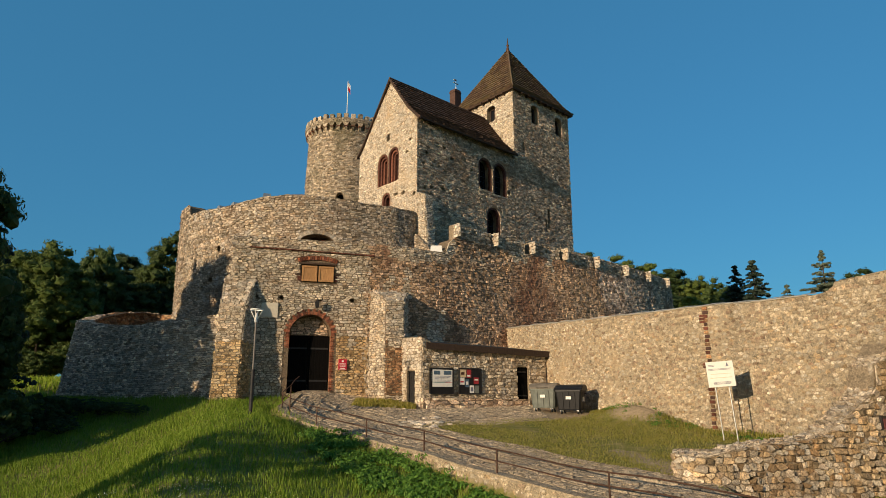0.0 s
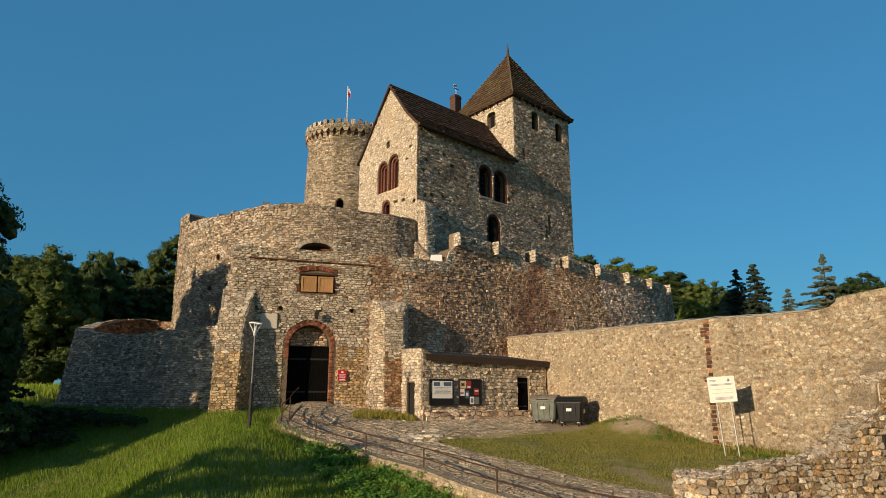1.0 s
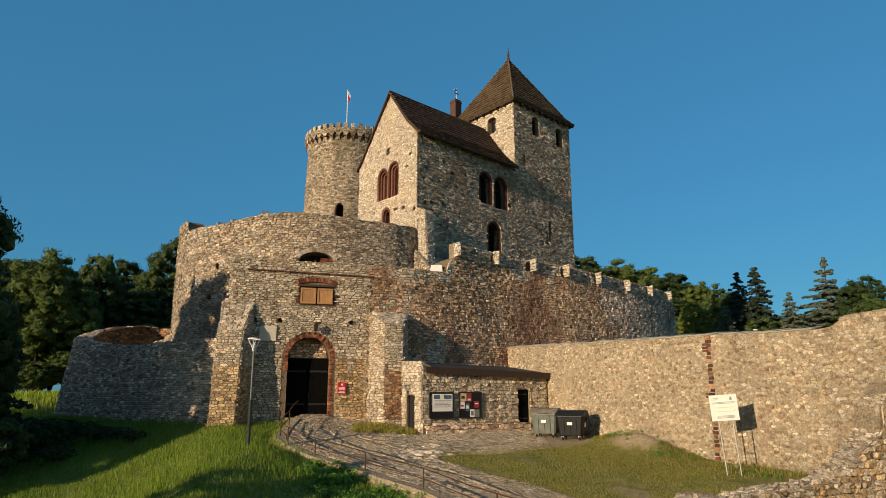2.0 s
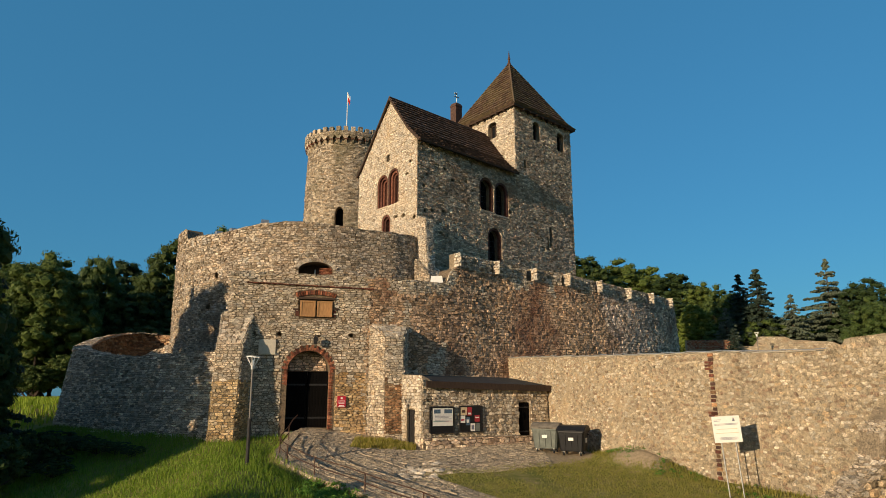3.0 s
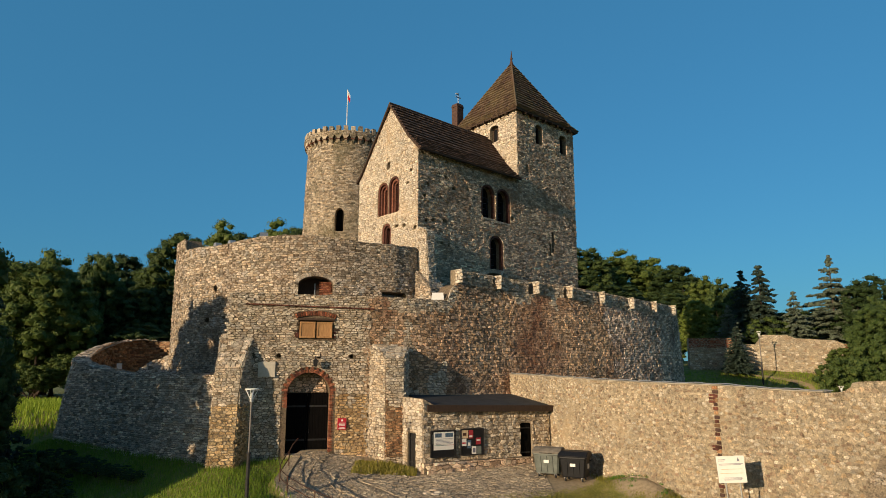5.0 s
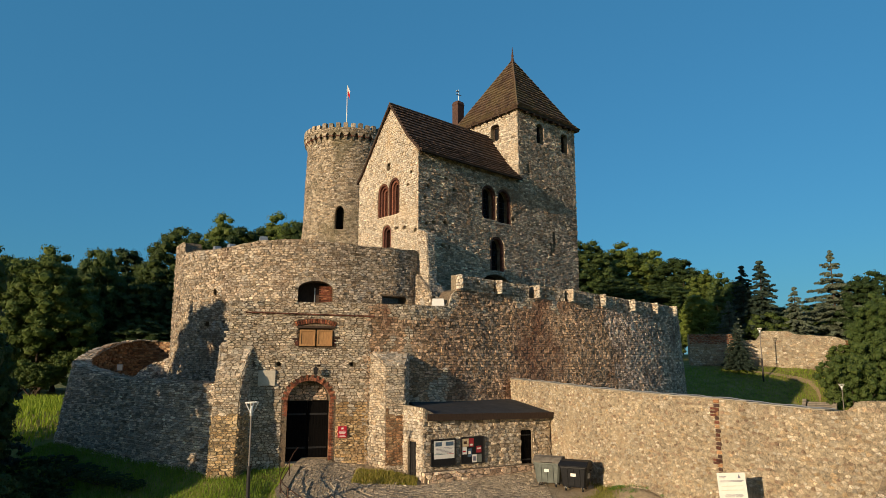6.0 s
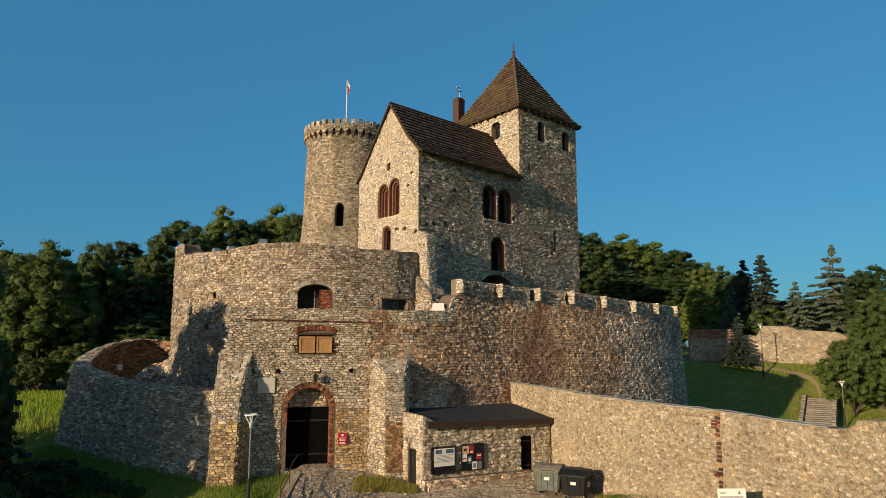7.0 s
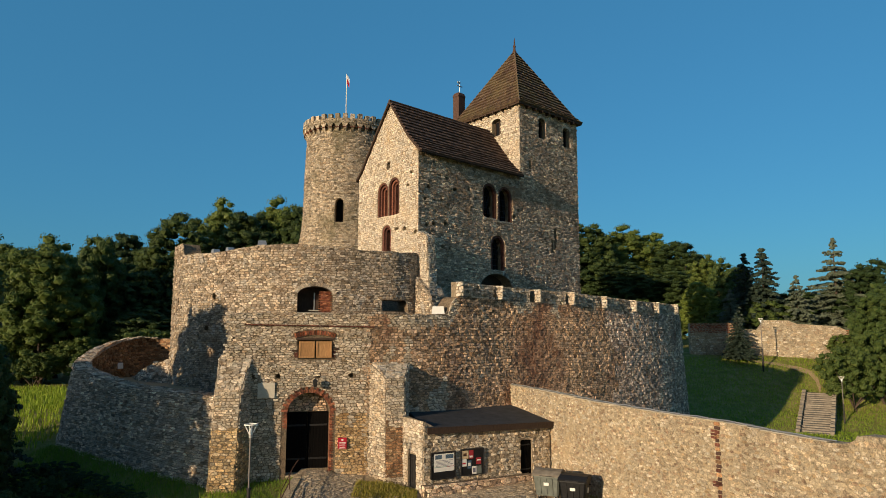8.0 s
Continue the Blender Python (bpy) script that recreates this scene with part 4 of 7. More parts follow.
# wall-head stones
stones(wall_bastion, lambda s, z, off: tuple(Vector(BASTION.at(s, bastion_top(s), -0.05 - z)) + Vector((0, 0, off))), 4.0, bl, flat(0), flat(1.15), 0.3, 0.4, stone_ring, (), 0.05, seed=127)
Geo().add([BASTION.at(s, 4.0, -1.0) for s in np.linspace(2, bl - 3, 20)] + [(-18, 49.5, 4.0), (-21.5, 54, 4.0), (-21, 60, 4.0)], [tuple(range(23))]).make("bastion_floor", sand_mat)
tagged(bpy.data.objects["bastion_floor"], "trodden earth floor inside the bastion", "floor", kind="structure")
stub = thing("wall_stub", (-22, 55, 4), "low broken rubble wall inside the bastion", "wall", kind="structure")
STUB = Line([(-26.0, 56.5), (-23.8, 54.3), (-20.8, 52.6)])
stt = ragged(steps_of([(0, 4.3), (2, 5.1), (4, 5.6), (STUB.length, 6.0)]), 0.15, 1.2)
under(wall_mesh("masonry_core", STUB, flat(3.5), stt, 0.8, mortar_dark, 0.6), stub)
stones(stub, STUB.at, 0, STUB.length, flat(3.9), stt, 0.24, 0.36, stone_bastion, (), 0.08, near=(3, 5), seed=131)
stairs = thing("bastion_steps", (-23.6, 59.5, 4), "short flight of pale stone steps beside the ring wall", "steps")
for k in range(7):
    Geo().box(-24.4 + k * 0.3, -22.0, 58.6, 60.6, 4.6 + k * 0.2, 4.8 + k * 0.2, 0.02).make("step", stone_gable, stairs)
for k, (x, y) in enumerate(((-28.1, 58.3), (-26.3, 61.2))):
    fl = thing("floodlight", (x, y, 5.0), "small pale floodlight fixed to the bastion's inner wall", "floodlight", "bastion floodlights")
    mm = Matrix.Translation((x, y, 5.1)) @ pose(0, 0, 0, -15, 0, 35)
    Geo(mm).loft([[(-0.22, 0, -0.3), (0.22, 0, -0.3), (0.22, 0, 0.25), (-0.22, 0, 0.25)], [(-0.12, 0.25, -0.15), (0.12, 0.25, -0.15), (0.12, 0.25, 0.12), (-0.12, 0.25, 0.12)]]).make("housing", zinc, fl)
    Geo(mm).box(-0.2, 0.2, -0.02, 0.0, -0.27, 0.22).make("lens", white_paint, fl)


# ---------------------------------------------------------------- keep
K0, SV, GV = Vector((-2.1, 50.2)), Vector((0.72, 0.694)), Vector((-0.63, 0.776))


def kp(a, b, z):
    """A point of the keep: a metres along its long side, b along its gable."""
    q = K0 + SV * a + GV * b
    return (q.x, q.y, z)


GW, KL, TW, TD = 8.59, 12.15, 8.85, 9.0
SIDE = Line([kp(0, 0, 0)[:2], kp(KL + TW, 0, 0)[:2]])
GABLE = Line([kp(0, GW, 0)[:2], kp(0, 0, 0)[:2]])
TFACE = Line([kp(KL, TD, 0)[:2], kp(KL, 0, 0)[:2]])
PROFILE_R = [(-0.5, 21.82), (0.1, 22.38), (1.2, 23.42), (3.87, 26.9)]
PROFILE_L = [(GW + 0.25, 21.1), (GW - 0.5, 21.75), (3.87, 26.9)]


def skew_box(a0, a1, b0, b1, z0, z1):
    ring = lambda z: [kp(a0, b0, z), kp(a1, b0, z), kp(a1, b1, z), kp(a0, b1, z)]
    return Geo().loft([ring(z0), ring(z1)])


keep_thing = thing("castle_keep", kp(6, 4, 8), "gabled stone keep with a dark tiled roof and brick-framed windows", "castle building")
gable_pts = [(0, 8.0), (0, 22.05), (1.2, 23.15), (3.87, 26.6), (GW, 21.15), (GW, 8.0)]
body = weld_normals(Geo().loft([[kp(0, b, z) for b, z in gable_pts], [kp(KL, b, z) for b, z in gable_pts]]).make("wall", mortar_buff))
gable_holes = [(8.59 - 4.84, 1.52, 17.35, 20.2, None), (8.59 - 3.26, 1.52, 17.3, 20.4, None), (8.59 - 4.25, 1.25, 14.2, 16.6, None), (8.59 - 4.09, 0.45, 21.2, 21.8, 0)]
side_holes = [(8.1, 1.75, 17.6, 20.6, None), (10.1, 1.8, 17.5, 20.6, None), (9.1, 1.75, 13.2, 16.2, None), (8.9, 4.1, 9.0, 12.9, 1.3)]
side_putlogs = [(3.07, 20.21), (3.96, 19.42), (5.59, 19.67), (6.4, 19.02), (3.2, 17.97), (2.89, 16.52), (0.89, 16.2), (1.61, 16.37), (11.85, 18.73), (11.3, 18.1), (1.0, 19.24), (0.71, 18.21), (2.58, 14.64), (3.44, 14.58)]
gable_putlogs = [(7.61, 20.38), (7.25, 19.41), (5.75, 16.14), (6.84, 16.05), (8.26, 15.62)]
cuts = [skew_box(1.1, KL - 0.6, 1.1, GW - 1.1, 9.0, 20.9).make("cutter", None)]
cuts += [cutter(GABLE.matrix(s), arch_outline(w, z0, z1, r), 1.6) for s, w, z0, z1, r in gable_holes]
cuts += [cutter(SIDE.matrix(s), arch_outline(w, z0, z1, r), 1.6) for s, w, z0, z1, r in side_holes]
rnd = random.Random(63)
for ln, spots in ((SIDE, side_putlogs), (GABLE, gable_putlogs)):
    for k, (u, z) in enumerate(spots):
        w, h = rnd.uniform(0.2, 0.42), rnd.uniform(0.18, 0.3)
        spots[k] = (u, w, z - h / 2, z + h / 2, 0)
        cuts.append(cutter(ln.matrix(u), arch_outline(w, z - h / 2, z + h / 2, 0), 0.45))
under(carve(body, cuts), keep_thing)
gable_top = steps_of([(0, 21.15), (GW - 3.87, 26.6), (GW - 1.2, 23.15), (GW, 22.05)])
out = lambda holes: [[(s + x, z) for x, z in arch_outline(w + 0.06, z0 - 0.02, z1 + 0.03, r)] for s, w, z0, z1, r in holes]
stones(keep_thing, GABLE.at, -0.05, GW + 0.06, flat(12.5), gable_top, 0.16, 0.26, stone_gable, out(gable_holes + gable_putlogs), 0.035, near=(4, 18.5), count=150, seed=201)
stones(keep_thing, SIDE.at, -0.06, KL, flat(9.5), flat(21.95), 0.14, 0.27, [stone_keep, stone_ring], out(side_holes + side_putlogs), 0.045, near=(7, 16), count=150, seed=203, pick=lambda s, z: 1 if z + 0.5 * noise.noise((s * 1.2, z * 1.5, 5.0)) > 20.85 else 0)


def brick_window(m, w, z0, z1, orders, label, lattice=True, back=0.62):
    """A round-headed window with stepped brick orders, iron bars and a dark pane."""
    win = thing("window", m @ Vector((0, 0, z0)), label, "window")
    for k in range(orders):
        wo, d = w - k * 0.36, 0.02 + 0.16 * k
        n = 12
        oa, ia = arch_outline(wo, z0, z1 - 0.18 * k, None, n)[2:], arch_outline(wo - 0.36, z0, z1 - 0.18 * (k + 1), None, n)[2:]
        oa, ia = [(wo / 2, z0)] + oa + [(-wo / 2, z0)], [(wo / 2 - 0.18, z0)] + ia + [(-wo / 2 + 0.18, z0)]
        rings = [[(x1, d, y1), (x2, d, y2), (x2, d + 0.3, y2), (x1, d + 0.3, y1)] for (x1, y1), (x2, y2) in zip(oa, ia)]
        Geo(m).loft(rings).make("brick_surround", brick_dark, win, "stepped red brick surround")
    wi = w - orders * 0.36
    zi = z1 - 0.18 * orders
    Geo(m).prism(arch_outline(wi + 0.1, z0, zi + 0.05), back, back + 0.03).make("pane", glass, win, "dark window glass")
    if lattice:
        Geo(m).tube([(0, back - 0.04, z0), (0, back - 0.04, zi)], 0.025, 5).make("mullion", iron, win)
        for k in range(1, 5):
            z = z0 + (zi - wi / 2 - z0) * k / 4.3
            Geo(m).tube([(-wi / 2, back - 0.04, z), (wi / 2, back - 0.04, z)], 0.018, 5).make("glazing_bar", iron, win)
    Geo(m).box(-w / 2 - 0.03, w / 2 + 0.03, -0.06, 0.3, z0 - 0.1, z0, 0.02).make("sill", stone_gable, win)
    return win


for s, w, z0, z1, r in gable_holes[:3]:
    brick_window(GABLE.matrix(s), w, z0, z1, 3 if z0 > 15 else 2, "round-headed window with stepped red brick arch on the sunlit gable", back=0.55)
for s, w, z0, z1, r in side_holes[:3]:
    brick_window(SIDE.matrix(s), w, z0, z1, 1, "round-headed leaded window in a brick reveal on the shaded keep wall", back=0.7)
Geo(GABLE.matrix(gable_holes[3][0])).box(-0.3, 0.3, 0.6, 0.64, 21.1, 21.9).make("niche_back", timber, keep_thing)
Geo(SIDE.matrix(8.9)).box(-2.1, 2.1, 1.0, 1.05, 8.8, 13.0).make("doorway_back", timber, keep_thing, "dark doorway")
voussoirs(keep_thing, SIDE.matrix(8.9), 4.1, 11.6, 1.3, 0.35, 26, 0.4, stone_ring, 0.1, -0.05, "voussoir", 0.04)


def tile_surface(parent, q, rows, cols, lift=0.14, mat=None):
    """Overlapping plain tiles over q(t, u), t from the eave to the ridge."""
    rnd = random.Random(rows * 31 + 7)
    vs, fs = [], []
    for i in range(rows):
        t0, t1 = i / rows, min(1.0, (i + 1.12) / rows)
        a, b = Vector(q(t0, 0)), Vector(q(t0, 1))
        n = max(1, int((b - a).length / cols))
        up = (Vector(q(t0, 1)) - a).cross(Vector(q(min(1, t0 + 0.02), 0.5)) - Vector(q(t0, 0.5))).normalized()
        for j in range(n):
            u0, u1 = (j + 0.02) / n, (j + 0.98) / n
            l = lift * rnd.uniform(0.8, 1.15)
            lo0, lo1, hi1, hi0 = (Vector(q(t0, u0)), Vector(q(t0, u1)), Vector(q(t1, u1)), Vector(q(t1, u0)))
            k = len(vs)
            vs += [tuple(p) for p in (lo0 + up * l, lo1 + up * l, hi1 + up * 0.01, hi0 + up * 0.01, lo0 - up * 0.01, lo1 - up * 0.01)]
            fs += [(k, k + 1, k + 2, k + 3), (k + 4, k + 5, k + 1, k), (k + 4, k, k + 3), (k + 1, k + 5, k + 2)]
    under(mesh_object("tiles", vs, fs, mat or tile_mat), parent, "dark brown plain tiles", "stuff")


def along(profile):
    ls = [0.0]
    for (b0, z0), (b1, z1) in zip(profile, profile[1:]):
        ls.append(ls[-1] + math.hypot(b1 - b0, z1 - z0))
    return lambda t: (float(np.interp(t * ls[-1], ls, [p[0] for p in profile])), float(np.interp(t * ls[-1], ls, [p[1] for p in profile]))), ls[-1]


roof_rings = [[kp(a, b, z) for b, z in (*PROFILE_R, *PROFILE_L[::-1][1:])] + [kp(a, b, z - 0.16) for b, z in (*PROFILE_L[:2], (3.87, 26.85), *PROFILE_R[:3][::-1])] for a in (-0.16, KL + 0.05)]
roof = weld_normals(Geo().loft(roof_rings).make("roof", timber, keep_thing, "steep dark tiled roof with flared eaves"))
fr, lr = along(PROFILE_R)
fl_, ll = along(PROFILE_L)
tile_surface(roof, lambda t, u: kp(-0.15 + (KL + 0.15) * u, *fr(t)), int(lr / 0.43), 0.3)
tile_surface(roof, lambda t, u: kp(KL - (KL + 0.15) * u, *fl_(t)), int(ll / 0.43), 0.3)
Geo().tube([kp(-0.18, 3.87, 26.95), kp(KL, 3.87, 26.95)], 0.1, 8).make("ridge_tiles", tile_mat, roof)
for prof in (PROFILE_R, PROFILE_L):
    rings = [[kp(-0.22, b, z + 0.07), kp(-0.14, b, z + 0.07), kp(-0.14, b, z - 0.17), kp(-0.22, b, z - 0.17)] for b, z in prof]
    Geo().loft(rings).make("bargeboard", timber, roof, "dark timber bargeboard")
Geo().tube([kp(-0.15, -0.56, 21.76), kp(KL - 0.1, -0.56, 21.74)], 0.06, 6).make("gutter", timber, roof)

# corner buttress of the keep
SN = Vector((SV.y, -SV.x))
pier = [K0 - SV * 0.06, K0 - SV * 0.06 + SN * 1.5, K0 + SV * 0.75 + SN * 1.5, K0 + SV * 0.75]
buttress("buttress_corner", [tuple(p) for p in pier], 8.8, 15.1, 15.6, "narrow stone buttress at the keep's corner", [stone_gable], None, 211, shrink=0.3)
foot = [K0 - SV * 0.5, K0 - SV * 0.5 + SN * 2.3, K0 + SV * 1.1 + SN * 2.2, K0 + SV * 1.5]
buttress("buttress_foot", [tuple(p) for p in foot], 8.8, 10.6, 12.4, "crumbled stepped masonry foot below the keep", [stone_ring], None, 215, shrink=0.25)

# ---------------------------------------------------------------- square tower
tower = thing("square_tower", kp(KL + 4, 4, 8), "square stone tower with a pyramid roof of dark tiles", "tower")
body = weld_normals(skew_box(KL, KL + TW, 0, TD, 8.0, 28.95).make("wall", mortar_buff))
tside = [(15.45, 1.0, 26.05, 28.0, 0.25), (19.3, 1.05, 25.95, 27.9, 0.25), (17.2, 0.28, 15.8, 17.7, 0), (16.75, 0.24, 15.4, 16.6, 0), (13.6, 0.25, 22.6, 23.6, 0)]
tleft = [(TD - 3.0, 1.15, 26.3, 27.95, 0.25)]
cuts = [skew_box(KL + 1.1, KL + TW - 1.1, 1.1, TD - 1.1, 9.0, 28.3).make("cutter", None)]
cuts += [cutter(SIDE.matrix(s), arch_outline(w, z0, z1, r), 1.6) for s, w, z0, z1, r in tside]
cuts += [cutter(TFACE.matrix(s), arch_outline(w, z0, z1, r), 1.6) for s, w, z0, z1, r in tleft]
under(carve(body, cuts), tower)
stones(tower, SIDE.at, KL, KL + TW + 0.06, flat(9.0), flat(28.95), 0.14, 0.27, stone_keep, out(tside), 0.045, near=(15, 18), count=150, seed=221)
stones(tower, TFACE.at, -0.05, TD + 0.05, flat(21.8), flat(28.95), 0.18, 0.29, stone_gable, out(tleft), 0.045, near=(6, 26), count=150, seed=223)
for ln, holes, lab in ((SIDE, tside[:2], "narrow segmental window in a timber frame high on the shaded tower"), (TFACE, tleft, "segmental window in a timber frame on the sunlit tower face")):
    for s, w, z0, z1, r in holes:
        mm = ln.matrix(s)
        win = thing("window", mm @ Vector((0, 0, z0)), lab, "window")
        Geo(mm).prism(arch_outline(w, z0, z1, r), 0.5, 0.53).make("pane", glass, win)
        for x0, x1, a, b in ((-w / 2, -w / 2 + 0.1, z0, z1 - 0.1), (w / 2 - 0.1, w / 2, z0, z1 - 0.1), (-w / 2, w / 2, z0, z0 + 0.1), (-w / 2, w / 2, z1 - 0.22, z1 - 0.1), (-0.04, 0.04, z0, z1 - 0.1)):
            Geo(mm).box(x0, x1, 0.42, 0.5, a, b).make("sash", timber, win)
        voussoirs(win, mm, w, z1 - r, r, 0.22, 9, 0.2, stone_gable, 0.0, -0.05, "voussoir", 0.05)
for s, w, z0, z1, r in tside[2:]:
    Geo(SIDE.matrix(s)).box(-0.2, 0.2, 0.9, 0.94, z0 - 0.1, z1 + 0.1).make("slit_back", timber, tower)
TPROF = [(1.1, 28.72), (0.97, 29.35), (0.8, 30.6), (0.0, 36.5)]
centre = Vector(kp(KL + TW / 2, TD / 2, 0))
corners = [Vector(kp(*c, 0)) - centre for c in ((KL, 0), (KL + TW, 0), (KL + TW, TD), (KL, TD))]


def hip(f, z, c):
    return tuple(centre + c * f + Vector((0, 0, z)))


troof = weld_normals(Geo().loft([[hip(f, z - 0.05, c) for c in corners] for f, z in ((0.95, 28.75), (1.09, 28.6), *TPROF[:3], (0.02, 36.4))]).make("roof", timber, tower, "steep pyramid roof with flared eaves"))
ft, lt = along([(4.5 * f, z) for f, z in TPROF])
for k in range(4):
    c0, c1 = corners[k], corners[(k + 1) % 4]
    def face(t, u, c0=c0, c1=c1):
        h, z = ft(t)
        return hip(h / 4.5, z, c0.lerp(c1, u))
    tile_surface(troof, face, int(lt / 0.45), 0.3, 0.15, tile_mossy)
    Geo().tube([hip(f, z + 0.05, c0) for f, z in TPROF], 0.08, 6).make("hip_tiles", tile_mossy, troof)
    for j in range(1, 9):
        p = centre + c0.lerp(c1, j / 9)
        d = (c0.lerp(c1, 0.5)).normalized()
        Geo(Matrix.Translation((p.x, p.y, 28.55)) @ Matrix.Rotation(math.atan2(d.y, d.x), 4, "Z")).box(-0.1, 0.5, -0.07, 0.07, -0.16, 0.08).make("rafter_end", timber, troof)
fin = Geo()
fin.loft([[(centre.x + r * math.cos(a), centre.y + r * math.sin(a), z) for a in np.linspace(0, 2 * math.pi, 9)[:-1]] for r, z in ((0.3, 36.2), (0.16, 36.6), (0.1, 36.9), (0.16, 37.05), (0.09, 37.2), (0.02, 38.0))])
fin.make("finial", rust, troof, "dark brown metal finial")
chim = thing("chimney", (1.35, 66.6, 29), "brown brick chimney with small antennas on its top", "chimney")
cm = Matrix.Translation((1.35, 66.8, 0)) @ Matrix.Rotation(math.atan2(SV.y, SV.x), 4, "Z")
Geo(cm).box(-0.48, 0.48, -0.42, 0.42, 24, 32.2, 0.03).make("brick_shaft", sooty_brick, chim)
Geo(cm).loft([[(x * w, y * w, z) for x, y in ((-0.5, -0.44), (0.5, -0.44), (0.5, 0.44), (-0.5, 0.44))] for w, z in ((1.0, 32.2), (1.0, 32.32), (0.8, 32.58), (0.5, 32.68))]).make("cap", sooty_brick, chim)
Geo(cm).tube([(0.1, 0, 32.7), (0.1, 0, 34.0)], 0.04, 6).make("mast", zinc, chim)
Geo(cm).box(-0.3, 0.45, -0.06, 0.06, 33.42, 33.5, 0.02).make("antenna", zinc, chim)
Geo(cm).box(-0.25, 0.15, -0.08, 0.08, 33.75, 33.9, 0.02).make("antenna", zinc, chim)

# ---------------------------------------------------------------- round tower
RC = Vector((-11.75, 77.4))
rtower = thing("round_tower", (RC.x, RC.y, 0), "round stone tower with a corbelled and battlemented top", "tower")


def rt_radius(z):
    return float(np.interp(z, [8, 17, 19.6, 22, 26, 30.6, 40], [5.75, 5.6, 5.1, 4.95, 4.9, 4.72, 4.72]))


def rt_place(s, z, off=0.0):
    a = s / 5.0
    r = rt_radius(z) + off
    return (RC.x + r * math.sin(a), RC.y - r * math.cos(a), z)


n = 48
circle = lambda r, z: [(RC.x + r * math.cos(2 * math.pi * k / n), RC.y + r * math.sin(2 * math.pi * k / n), z) for k in range(n)]
body = weld_normals(Geo().loft([circle(rt_radius(z), z) for z in (0.5, 12, 17, 18.5, 19.6, 22, 26, 30.6)] + [circle(4.8, 31.35)]).make("wall", mortar_buff))
def rt_matrix(s, off=0.0):
    a = s / 5.0
    m = Matrix(((math.cos(a), -math.sin(a), 0), (math.sin(a), math.cos(a), 0), (0, 0, 1))).to_4x4()
    m.translation = rt_place(s, 22, off)
    m.translation.z = 0
    return m
rs = -0.05
rwin = arch_outline(0.95, 20.05, 22.75, 0.75, 8)
carve(body, [Geo().loft([circle(3.4, 14), circle(3.4, 31.0)]).make("cutter", None), cutter(rt_matrix(rs), rwin, 2.2)])
under(body, rtower)
keeps = [[(rs + x, z) for x, z in arch_outline(1.0, 20.0, 22.8, 0.78, 8)]]
stones(rtower, rt_place, -8.3, 8.3, flat(15), flat(30.6), 0.17, 0.3, stone_round, keeps, 0.06, near=(0, 26), count=200, seed=301)
Geo(rt_matrix(rs)).prism(rwin, 0.75, 0.79).make("window_shutter", door_dark, rtower, "dark window shutter")
N = 38
for k in range(N):
    a = 2 * math.pi * k / N
    mm = Matrix.Translation((RC.x, RC.y, 0)) @ Matrix.Rotation(a, 4, "Z")
    Geo(mm).loft([[(x, y * w, z) for y, w in ((-1, w), (1, w))] + [(4.5, w, z), (4.5, -w, z)] for x, w, z in ((4.72, 0.1, 30.35), (4.95, 0.13, 30.65), (5.18, 0.15, 30.95), (5.2, 0.42, 31.35))]).make("corbel", stone_round, rtower)
    Geo(mm).box(4.75, 5.25, -0.25, 0.25, 31.84, 32.4 + 0.06 * math.sin(k * 2.7), 0.03).make("merlon", stone_round, rtower)
    Geo(mm).loft([[(5.16, x, z), (5.16, -x, z)] + [(4.7, -x, z), (4.7, x, z)] for x, z in ((0.22, 30.85), (0.18, 31.2), (0.05, 31.32))]).make("arch_back", brick_dark, rtower)
Geo().loft([circle(5.22, 31.3), circle(5.25, 31.35), circle(5.25, 31.86), circle(4.75, 31.86), circle(4.75, 31.0)], cap=False).make("parapet", stone_round, rtower, "projecting stone parapet")
stones(rtower, lambda s, z, off: (RC.x + (5.25 + off) * math.sin(s / 5.0), RC.y - (5.25 + off) * math.cos(s / 5.0), z), -9.0, 9.0, flat(31.37), flat(31.84), 0.16, 0.28, stone_round, (), 0.035, seed=251, rough=0.5)
Geo().loft([circle(4.9, 31.0), circle(4.9, 31.05)]).make("roof_deck", concrete, rtower)
flagm = thing("flagpole", (-12.05, 77.4, 31.05), "white flagpole with a limp white and red flag", "flagpole")
Geo().tube([(-12.05, 77.4, 31.05), (-12.05, 77.4, 39.1)], 0.055, 8).make("pole", white_paint, flagm)
rnd = random.Random(4)
for nm, z0, z1, mt in (("flag_white", 38.45, 38.95, white_cloth), ("flag_red", 37.85, 38.45, red_cloth)):
    g = Geo()
    cols = [(0.06 + 0.045 * k, 0.05 * math.sin(k * 1.9), -0.09 * k) for k in range(7)]
    vs = [(-12.05 + x, 77.35 + y, z + dz) for z in (z0, z1) for x, y, dz in cols]
    vs += [(x + 0.004, y - 0.012, z) for x, y, z in vs]
    g.add(vs, [(i, i + 1, i + 8, i + 7) for i in range(6)] + [(14 + i, 21 + i, 22 + i, 15 + i) for i in range(6)])
    g.make(nm, mt, flagm)

